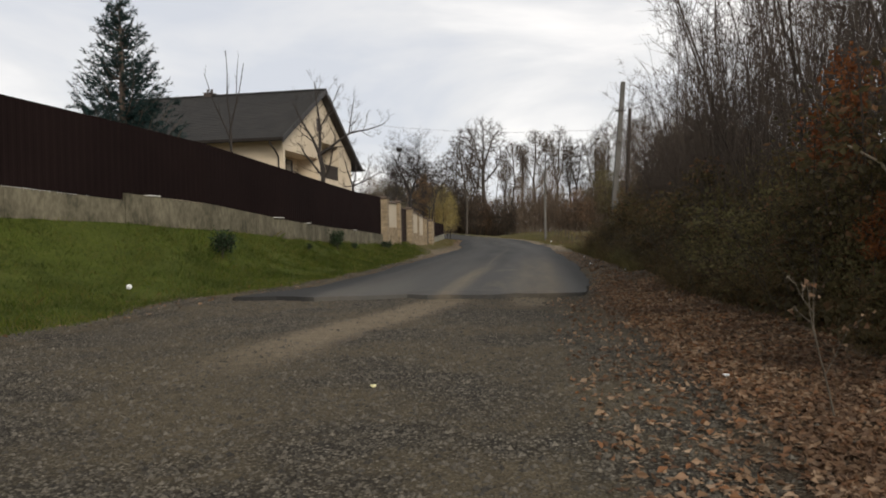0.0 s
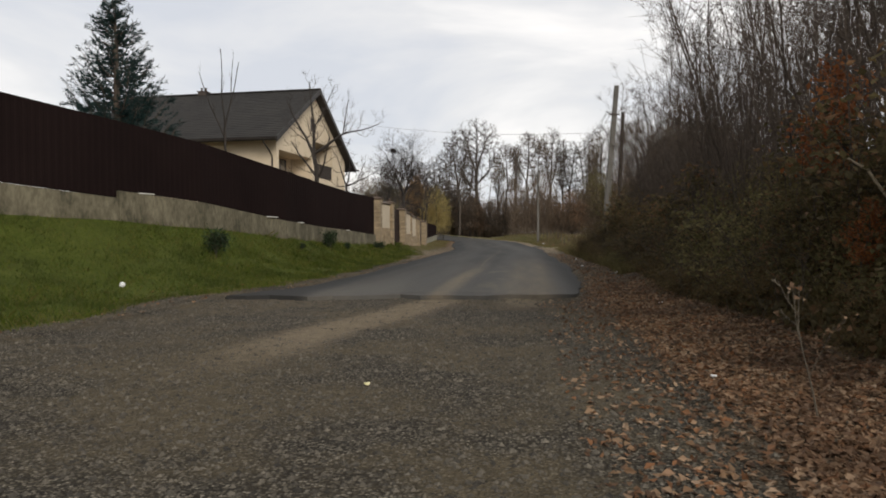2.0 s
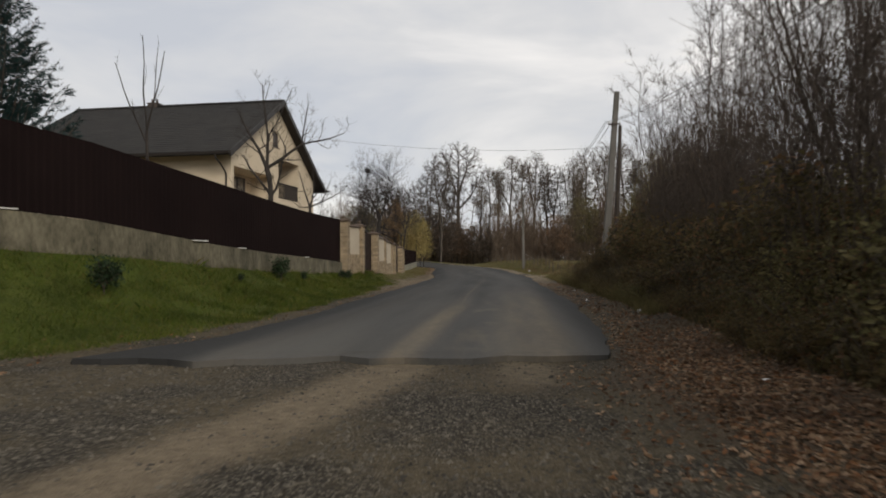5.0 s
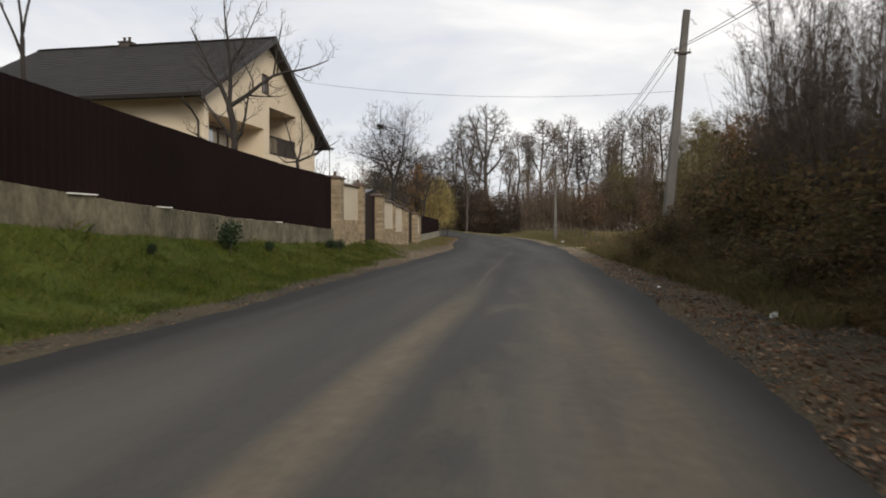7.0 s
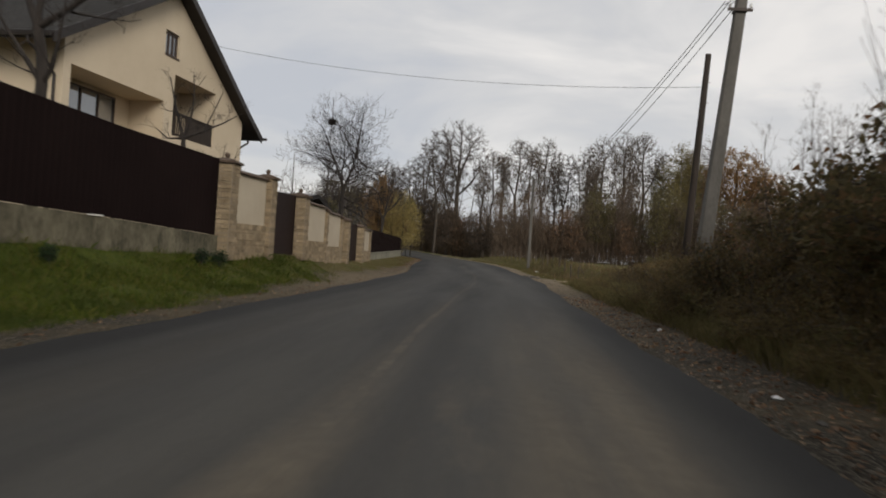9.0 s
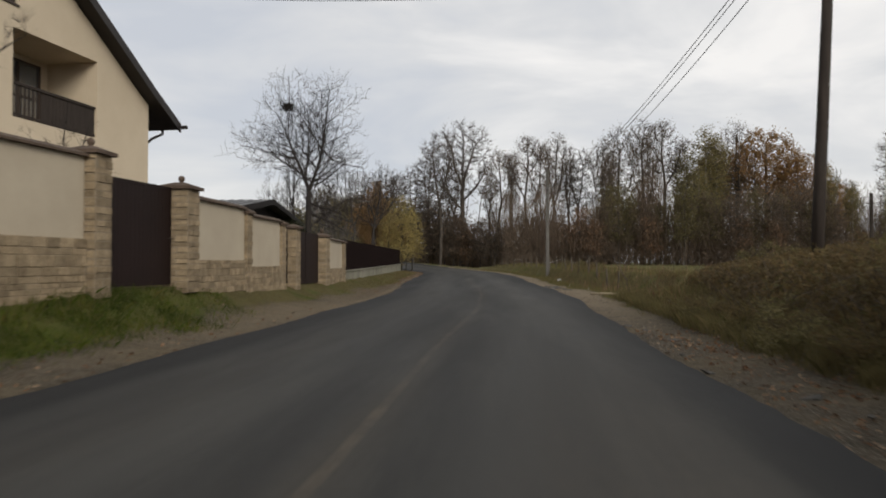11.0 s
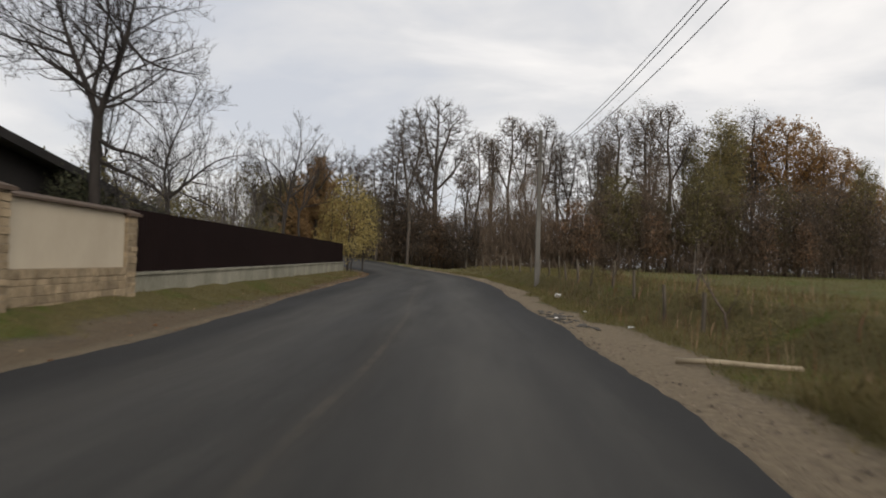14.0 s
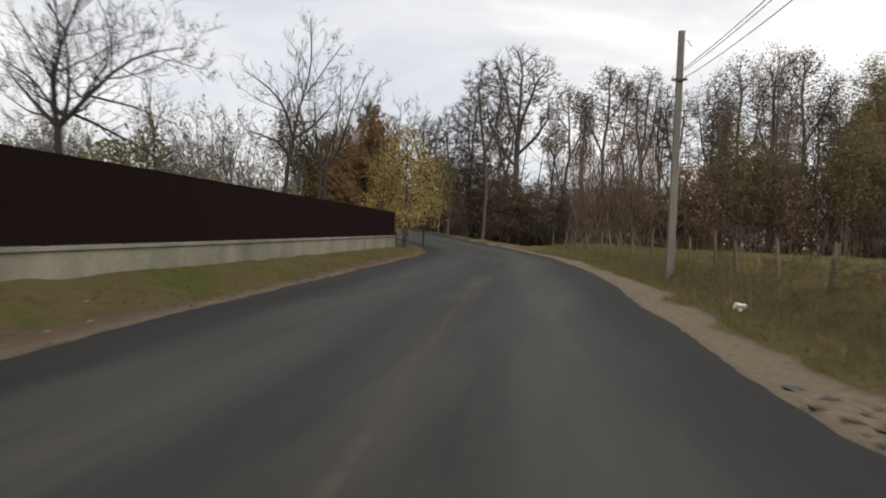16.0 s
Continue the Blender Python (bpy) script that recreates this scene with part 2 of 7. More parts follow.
    edge = step(nt, maths(nt, "ADD", maths(nt, "ABSOLUTE", across), maths(nt, "MULTIPLY", wob, 0.5)), 2.45, 3.0)
    col = mix(nt, maths(nt, "MULTIPLY", edge, 0.8), col, (0.014, 0.0138, 0.0135))
    nt.links.new(col, b.inputs["Base Color"])
    nt.links.new(maths(nt, "ADD", maths(nt, "MULTIPLY", patch, 0.3), 0.66), b.inputs["Roughness"])
    b.inputs["Specular IOR Level"].default_value = 0.2
    bump(nt, b, maths(nt, "ADD", grit, fine), 0.4, 0.006)
    return m


GROUND = ground_material()
ASPHALT = asphalt_material()
STONE_GREY = varied("road_stone", (0.020, 0.0175, 0.0135), (0.105, 0.091, 0.070), 5, 60, vary=0.62, island=True)
CLOD = varied("soil_clods", (0.045, 0.036, 0.027), (0.20, 0.155, 0.11), 3, 50, vary=0.5, island=True)
LUMP = varied("broken_asphalt", (0.032, 0.030, 0.027), (0.105, 0.096, 0.082), 4, 40, strength=0.8, depth=0.01)
PLINTH = varied("weathered_concrete", (0.018, 0.017, 0.008), (0.190, 0.166, 0.112), 1.1, 7, streak=(1.5, 1.5, 0.8), strength=0.6)
PALE_CONCRETE = varied("pale_plinth_render", (0.105, 0.100, 0.072), (0.27, 0.256, 0.200), 0.7, 16, streak=(2.0, 1.0, 0.6))
PALE_CONCRETE_CLEAN = varied("pale_slip_surface", (0.42, 0.41, 0.37), (0.60, 0.58, 0.53), 4, 30)
POLE_CONCRETE = varied("pole_concrete", (0.064, 0.060, 0.053), (0.145, 0.135, 0.120), 1.5, 30, streak=(1, 1, 0.3))
DARK_WOOD = varied("tarred_wood", (0.016, 0.012, 0.010), (0.048, 0.036, 0.028), 3, 40, streak=(4, 4, 0.3))
GREY_WOOD = varied("weathered_wood", (0.045, 0.036, 0.026), (0.115, 0.096, 0.072), 3, 40, streak=(3, 3, 0.6))
PALE_WOOD = varied("peeled_timber", (0.20, 0.16, 0.105), (0.36, 0.30, 0.21), 3, 40)
SHEET = varied("brown_sheet_metal", (0.0092, 0.0058, 0.0056), (0.0142, 0.0088, 0.0082), 0.5, 20, gloss=0.02, rough=0.7, depth=0.0008, vary=0.03)
GATE_SHEET = varied("brown_gate_sheet", (0.012, 0.0068, 0.0060), (0.019, 0.0105, 0.0092), 0.6, 20, gloss=0.15, rough=0.55, depth=0.0008)
STUCCO = varied("cream_stucco", (0.48, 0.395, 0.285), (0.59, 0.50, 0.372), 0.5, 55, depth=0.003, strength=0.5)
STUCCO_WALL = varied("cream_wall_render", (0.35, 0.295, 0.218), (0.44, 0.380, 0.288), 0.7, 60, depth=0.003, strength=0.5)
STONE = varied("ochre_cladding_stone", (0.135, 0.098, 0.058), (0.310, 0.240, 0.152), 4.0, 24, depth=0.014, strength=0.9, vary=0.24)
MORTAR = varied("mortar", (0.17, 0.132, 0.088), (0.26, 0.21, 0.15), 2, 40)
CAP = varied("brown_clay_cap", (0.045, 0.030, 0.022), (0.11, 0.078, 0.056), 2, 25)
ROOF = varied("dark_roof_shingle", (0.008, 0.0072, 0.0062), (0.023, 0.0205, 0.0175), 1.0, 12, rough=0.8, depth=0.01, vary=0.15, island=True)
FASCIA = varied("dark_brown_fascia", (0.010, 0.008, 0.007), (0.024, 0.018, 0.015), 1.5, 20, rough=0.5)
METAL_ROOF = varied("grey_metal_roof", (0.10, 0.10, 0.10), (0.20, 0.20, 0.20), 0.8, 14, rough=0.45, metal=0.4)
# dark shed body, with the shade under its roof put into the colour
SHED_DARK = varied("shed_dark_with_shade", (0.008, 0.007, 0.007), (0.020, 0.017, 0.015), 1.0, 20)
WINDOW_FRAME = varied("brown_window_frame", (0.035, 0.022, 0.016), (0.06, 0.04, 0.03), 2, 30, rough=0.5)
BRICK = varied("chimney_brick", (0.035, 0.028, 0.024), (0.075, 0.060, 0.052), 3, 30)
BARK = varied("grey_brown_bark", (0.016, 0.013, 0.011), (0.045, 0.036, 0.030), 2.5, 26, depth=0.02, strength=0.8, streak=(3, 3, 0.6))
BARK_DARK = varied("dark_bark", (0.044, 0.033, 0.026), (0.110, 0.085, 0.065), 2.5, 26, depth=0.02, strength=0.8, streak=(3, 3, 0.6))
BARK_WET = varied("dark_wet_bark", (0.014, 0.011, 0.010), (0.040, 0.033, 0.028), 2.5, 26, depth=0.02, strength=0.8, streak=(3, 3, 0.6))
CANE = varied("dry_cane", (0.026, 0.020, 0.014), (0.070, 0.052, 0.036), 2.0, 30, vary=0.35, island=True)
# far stems' bark, its colour made paler for the haze of distance
BARK_FAR = varied("hazed_bark", (0.060, 0.051, 0.043), (0.140, 0.119, 0.100), 2.5, 26, depth=0.02, strength=0.6, streak=(3, 3, 0.6))
BARK_WOOD = varied("far_wood_bark", (0.038, 0.032, 0.026), (0.094, 0.077, 0.062), 2.5, 26, depth=0.02, strength=0.6, streak=(3, 3, 0.6))
BARK_LIGHT = varied("pale_grey_bark", (0.060, 0.054, 0.050), (0.125, 0.112, 0.104), 2.5, 26, depth=0.02, strength=0.6, streak=(3, 3, 0.6))
BARK_BIRCH = varied("birch_bark", (0.14, 0.13, 0.115), (0.42, 0.40, 0.36), 1.5, 9, streak=(1, 1, 2.2))
WIRE = varied("black_cable", (0.012, 0.012, 0.013), (0.03, 0.03, 0.032), 2, 20, rough=0.5)
IRON = varied("rusty_iron", (0.03, 0.026, 0.024), (0.09, 0.075, 0.065), 4, 30, rough=0.6, metal=0.6)
PAPER = varied("white_litter", (0.55, 0.55, 0.54), (0.80, 0.80, 0.79), 12, 60, rough=0.6)
YELLOW_PAPER = varied("pale_yellow_wrapper", (0.55, 0.50, 0.26), (0.72, 0.66, 0.40), 12, 60, rough=0.6)
PORCELAIN = varied("white_insulator", (0.5, 0.5, 0.48), (0.7, 0.7, 0.68), 10, 40, rough=0.25)

GRASS = leafy("green_blades", (0.034, 0.052, 0.008), (0.070, 0.102, 0.010), (0.105, 0.132, 0.016), (0.140, 0.118, 0.034), through_light=0.45)
STRAW = leafy("dry_blades", (0.105, 0.089, 0.038), (0.160, 0.128, 0.055), (0.214, 0.167, 0.079), (0.131, 0.118, 0.043), through_light=0.5)
LITTER = leafy("fallen_leaves", (0.086, 0.050, 0.030), (0.155, 0.092, 0.052), (0.255, 0.160, 0.092), (0.37, 0.265, 0.175), (0.22, 0.104, 0.048))
BRAMBLE = leafy("bramble_leaves", (0.066, 0.054, 0.026), (0.110, 0.088, 0.042), (0.150, 0.120, 0.053), (0.190, 0.104, 0.053), through_light=0.5)
RUST = leafy("rust_red_leaves", (0.175, 0.062, 0.024), (0.265, 0.096, 0.034), (0.34, 0.140, 0.048), through_light=0.45)
BROWN = leafy("brown_leaves", (0.140, 0.104, 0.076), (0.180, 0.130, 0.090), (0.220, 0.154, 0.102), through_light=0.5)
BRACKEN = leafy("dead_bracken", (0.100, 0.070, 0.034), (0.148, 0.102, 0.046), (0.190, 0.132, 0.058), (0.108, 0.098, 0.042), through_light=0.5)
GREY_GREEN = leafy("grey_green_leaves", (0.040, 0.046, 0.028), (0.062, 0.068, 0.040), (0.090, 0.092, 0.052), through_light=0.4)
TWIGS = leafy("fine_twigs", (0.112, 0.084, 0.062), (0.140, 0.104, 0.074), (0.165, 0.121, 0.085), through_light=0.4)
CLUMP = leafy("dark_leaf_clumps", (0.120, 0.098, 0.076), (0.155, 0.122, 0.092), (0.200, 0.146, 0.100), through_light=0.45)
OAK = leafy("russet_oak_leaves", (0.205, 0.122, 0.052), (0.285, 0.162, 0.063), (0.36, 0.206, 0.077), through_light=0.5)
BIRCH_LEAF = leafy("yellow_olive_birch_leaves", (0.165, 0.142, 0.060), (0.225, 0.190, 0.080), (0.285, 0.225, 0.100), through_light=0.5)
GOLD = leafy("yellow_leaves", (0.24, 0.185, 0.065), (0.33, 0.26, 0.095), (0.41, 0.33, 0.13), through_light=0.4)
OLIVE = leafy("olive_leaves", (0.117, 0.106, 0.045), (0.162, 0.140, 0.061), (0.207, 0.167, 0.077), through_light=0.5)
DARK_OLIVE = leafy("dark_olive_leaves", (0.072, 0.062, 0.030), (0.100, 0.084, 0.040), (0.134, 0.104, 0.048), through_light=0.4)
NEEDLE = leafy("blue_green_needles", (0.009, 0.024, 0.022), (0.016, 0.037, 0.034), (0.027, 0.052, 0.049))
LARCH = leafy("brown_needles", (0.165, 0.100, 0.046), (0.23, 0.138, 0.060), (0.285, 0.178, 0.078))
EVERGREEN = leafy("dark_evergreen_leaves", (0.012, 0.024, 0.010), (0.022, 0.042, 0.016), (0.036, 0.060, 0.024))


def glass_material():
    m, nt, b = stuff_of("window_glass")
    b.inputs["Base Color"].default_value = (0.07, 0.085, 0.10, 1)
    b.inputs["Roughness"].default_value = 0.06
    b.inputs["Specular IOR Level"].default_value = 0.9
    b.inputs["IOR"].default_value = 1.9
    b.inputs["Coat Weight"].default_value = 1.0
    return m


GLASS = glass_material()
# attic plaster, darkened so that its colour carries the unlit room
DARK_ROOM = varied("dim_room_plaster", (0.10, 0.085, 0.07), (0.16, 0.14, 0.12), 1, 20)


# ---- building helpers ----
class Geo:
    """Gathers the corners and faces of one mesh."""

    def __init__(self):
        self.v, self.f, self.m = [], [], []

    def face(self, pts, mat=0):
        n = len(self.v)
        self.v.extend(tuple(p) for p in pts)
        self.f.append(tuple(range(n, n + len(pts))))
        self.m.append(mat)

    def box(self, lo, hi, mat=0, m=None):
        (a, b, c), (d, e, f) = lo, hi
        pts = [Vector(p) for p in ((a, b, c), (d, b, c), (d, e, c), (a, e, c), (a, b, f), (d, b, f), (d, e, f), (a, e, f))]
        if m is not None:
            pts = [m @ p for p in pts]
        n = len(self.v)
        self.v.extend(tuple(p) for p in pts)
        for q in ((0, 3, 2, 1), (4, 5, 6, 7), (0, 1, 5, 4), (1, 2, 6, 5), (2, 3, 7, 6), (3, 0, 4, 7)):
            self.f.append(tuple(n + i for i in q))
            self.m.append(mat)

    def prism(self, outline, axis, lo, hi, mat=0):
        """An outline of pairs, in the plane across axis 0, 1 or 2, drawn out from lo to hi."""
        def at(p, w):
            q = list(p)
            q.insert(axis, w)
            return tuple(q)
        n, k = len(self.v), len(outline)
        self.v.extend([at(p, lo) for p in outline] + [at(p, hi) for p in outline])
        self.f.append(tuple(range(n + k - 1, n - 1, -1)))
        self.f.append(tuple(range(n + k, n + 2 * k)))
        for i in range(k):
            j = (i + 1) % k
            self.f.append((n + i, n + j, n + k + j, n + k + i))
        self.m.extend([mat] * (k + 2))

    def tube(self, pts, radii, sides=6, mat=0, close=True, root=None):
        n = len(self.v)
        if root is not None:
            self.f.append((root, n, n + 1))
            self.m.append(mat)
        side = None
        for i, p in enumerate(pts):
            d = (pts[min(i + 1, len(pts) - 1)] - pts[max(i - 1, 0)]).normalized()
            if side is None:
                side = d.cross(Vector((0.31, 0.17, 0.93)) if abs(d.z) < 0.9 else Vector((1, 0.1, 0))).normalized()
            else:
                side = (side - d * side.dot(d)).normalized()
            other = d.cross(side)
            for k in range(sides):
                a = 2 * math.pi * k / sides
                q = p + (side * math.cos(a) + other * math.sin(a)) * radii[i]
                self.v.append((q.x, q.y, q.z))
        for i in range(len(pts) - 1):
            for k in range(sides):
                a, b = n + i * sides + k, n + i * sides + (k + 1) % sides
                self.f.append((a, b, b + sides, a + sides))
                self.m.append(mat)
        if close:
            last = n + (len(pts) - 1) * sides
            self.f.append(tuple(range(last, last + sides)))
            self.f.append(tuple(range(n + sides - 1, n - 1, -1)))
            self.m.extend([mat, mat])
        return n

    def leaf(self, p, size, rng, mat=0, flat=False, slim=0.6):
        u = Vector((rng.gauss(0, 1), rng.gauss(0, 1), rng.gauss(0, 0.25 if flat else 1))).normalized()
        w = Vector((rng.gauss(0, 1), rng.gauss(0, 1), rng.gauss(0, 0.25 if flat else 1)))
        w = (w - u * w.dot(u)).normalized()
        a, b = u * size * 0.5, w * size * 0.5 * slim
        lift = u.cross(w) * size * 0.14
        self.face((p - a, p - b + lift, p + a, p + b + lift), mat)

    def mesh(self, name, mats, smooth=False):
        me = bpy.data.meshes.new(name)
        me.from_pydata(self.v, [], self.f)
        for m in mats:
            me.materials.append(m)
        if len(mats) > 1:
            me.polygons.foreach_set("material_index", self.m)
        if smooth:
            me.polygons.foreach_set("use_smooth", [True] * len(self.f))
        me.update()
        return me


def part(name, geo, mats, parent, label="", smooth=False):
    """One mesh object under a thing or under a part, in the parent's own space."""
    mats = mats if isinstance(mats, (list, tuple)) else [mats]
    ob = new(name, geo.mesh(name, mats, smooth) if isinstance(geo, Geo) else geo)
    ob.parent = parent
    if label:
        ob["label"] = label
    return ob


def thing(name, label, category, group="", m=None, kind=""):
    ob = new(name)
    ob.empty_display_size = 0.2
    if m is not None:
        ob.matrix_basis = m
    return tagged(ob, label, category, group, kind)


def solid(name, geo, mats, label, category="", group="", kind="", smooth=False):
    mats = mats if isinstance(mats, (list, tuple)) else [mats]
    return tagged(new(name, geo.mesh(name, mats, smooth)), label, category, group, kind)


def flat_mesh(name, verts, faces, mat):
    me = bpy.data.meshes.new(name)
    me.from_pydata(verts.tolist(), [], faces.tolist())
    me.materials.append(mat)
    me.update()
    return me


# ---- the lie of the land ----
ROAD_Y = [-40, 0, 14, 16.5, 20, 24, 28, 34, 43, 47, 50, 54, 58, 62, 68, 71, 80, 85, 94, 100, 107, 113, 120, 138, 160, 180]
RIGHT = [1.3, 1.3, 1.4, 1.68, 2.0, 2.22, 2.35, 2.42, 2.5, 2.62, 2.75, 2.85, 2.78, 2.7, 2.4, 2.3, 2.0, 1.75, 0.7, -0.1, -1.7, -3.2, -5.2, -13, -25, -37]
LEFT = [-6.6, -6.5, -5.8, -4.75, -4.4, -4.35, -4.3, -4.15, -4.0, -3.95, -3.9, -3.85, -4.0, -4.25, -4.85, -5.2, -5.75, -5.95, -6.4, -7.2, -8.8, -10.5, -13, -22, -34, -46]
FENCE_Y = [-40, 0, 11, 14.5, 17.4, 20.3, 25.3, 30, 34, 38.7, 41.5, 44.6, 48, 57, 62.5, 102, 120, 180]
FENCE_X = [-24, -15.2, -12.2, -11, -9.86, -8.9, -7.98, -7.64, -7.39, -7.1, -6.7, -6.45, -6.45, -6.5, -6.95, -9.65, -17.5, -60]
FENCE_Z = [2.4, 2.2, 1.98, 1.84, 1.70, 1.54, 1.20, 0.98, 0.86, 0.74, 0.76, 0.74, 0.56, 0.38, 0.42, 0.40, 0.7, 4.2]


def right_edge(y):
    return np.interp(y, ROAD_Y, RIGHT)


def left_edge(y):
    return np.interp(y, ROAD_Y, LEFT)


def road_z(y):
    return np.interp(y, [-40, 75, 85, 97, 107, 120, 138, 160, 180, 400], [0, 0, 0.1, 0.2, 0.28, 0.45, 1.2, 2.4, 4.0, 9.0])


def ease(v, lo, hi):
    t = np.clip((v - lo) / (hi - lo), 0, 1)
    return t * t * (3 - 2 * t)


def lattice(x, y):
    """Smooth noise from 0 to 1, one cell a metre."""
    x, y = np.asarray(x, float), np.asarray(y, float)
    i, j = np.floor(x), np.floor(y)
    u, v = x - i, y - j
    u, v = u * u * (3 - 2 * u), v * v * (3 - 2 * v)

    def corner(a, b):
        s = np.sin(a * 127.1 + b * 311.7) * 43758.5453
        return s - np.floor(s)

    low = corner(i, j) * (1 - u) + corner(i + 1, j) * u
    high = corner(i, j + 1) * (1 - u) + corner(i + 1, j + 1) * u
    return low * (1 - v) + high * v


def ripple(x, y):
    return (lattice(0.8 * x + 3.1, 0.8 * y) - 0.5) * 1.1 + (lattice(1.9 * x, 1.4 * y + 7.7) - 0.5) * 0.6


def land(x, y):
    """The height of the ground."""
    x, y = np.asarray(x, float), np.asarray(y, float)
    zr = road_z(y)
    dr, dl = x - right_edge(y), left_edge(y) - x
    wood = np.interp(dr, [0, 1.0, 1.7, 2.6, 5, 8, 15, 40, 400], [0, 0.03, 0.15, 0.62, 1.15, 1.45, 1.8, 2.6, 6])
    back = 0.9 * (1 - ease(y, 60, 71))
    field = np.interp(np.where(dr > 1.2, np.maximum(dr - back, 1.2), dr), [0, 1.2, 1.9, 2.8, 4, 400], [0, 0.02, 0.06, 0.72, 0.82, 0.85])
    far = 1 - ease(y, 104, 126) * (1 - ease(x, 0, 14))
    field = field * far - 0.25 * ease(y, 120, 160) * (1 - far)
    w = ease(y, 45, 57)
    z_right = (1 - w) * wood + w * field + zr * np.where(dr < 4, 1, np.clip(1 - (dr - 4) / 25, 0, 1)) * (1 - ease(y, 100, 130) * ease(dr, 2, 10))
    fx, fz = np.interp(y, FENCE_Y, FENCE_X), np.interp(y, FENCE_Y, FENCE_Z)
    span = np.maximum(left_edge(y) - fx, 1.2)
    t = np.clip((dl - 0.7) / (span - 0.7), 0, 1)
    z_left = zr + (fz - zr) * t ** 2.1 * (dl > 0) + np.clip(dl - span - 6, 0, 200) * 0.01
    rough = ripple(x, y) * 0.06 * np.clip(np.maximum(dr, dl) / 1.2, 0.12, 1) * np.where(np.abs(x) > 60, 0, 1)
    return np.where(dr > 0, z_right, np.where(dl > 0, z_left, zr)) + rough - 0.03 * ((dr <= 0) & (dl <= 0)) - 0.026 * (1 - ease(y, 14.15, 14.5)) * ease(y, 9, 13.9) * ((dr <= 0.3) & (dl <= 0.3))


def z_at(x, y):
    return float(land(x, y))


def stretch(lo, hi, fine_step, lo_end, hi_end, grow=1.28):
    mid_part = list(np.arange(lo, hi + 1e-6, fine_step))
    out, s, p = [], fine_step, lo
    while p > lo_end:
        s *= grow
        p -= s
        out.append(p)
    right, s, p = [], fine_step, mid_part[-1]
    while p < hi_end:
        s *= grow
        p += s
        right.append(p)
    return np.array(out[::-1] + mid_part + right)


def build_ground():
    xs, ys = stretch(-12.5, 7.5, 0.2, -900, 900), stretch(-4, 84, 0.33, -600, 1600, 1.12)
    X, Y = np.meshgrid(xs, ys)
    Z = land(X, Y)
    verts = np.stack([X, Y, Z], -1).reshape(-1, 3)
    nx, ny = len(xs), len(ys)
    i = (np.arange(ny - 1)[:, None] * nx + np.arange(nx - 1)[None, :]).reshape(-1)
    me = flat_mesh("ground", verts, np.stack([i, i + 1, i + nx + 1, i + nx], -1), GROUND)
    me.polygons.foreach_set("use_smooth", [True] * len(i))
    cover = cover_of(X, Y)
    a = me.attributes.new("cover", "FLOAT_COLOR", "POINT")
    a.data.foreach_set("color", np.concatenate([cover[:3].reshape(3, -1).T, np.ones((nx * ny, 1))], 1).astype(np.float32).ravel())
    a = me.attributes.new("dry", "FLOAT", "POINT")
    a.data.foreach_set("value", cover[3].astype(np.float32).ravel())
    tagged(new("ground", me), "soil, grass banks and gravel beside the road", "ground", kind="structure")


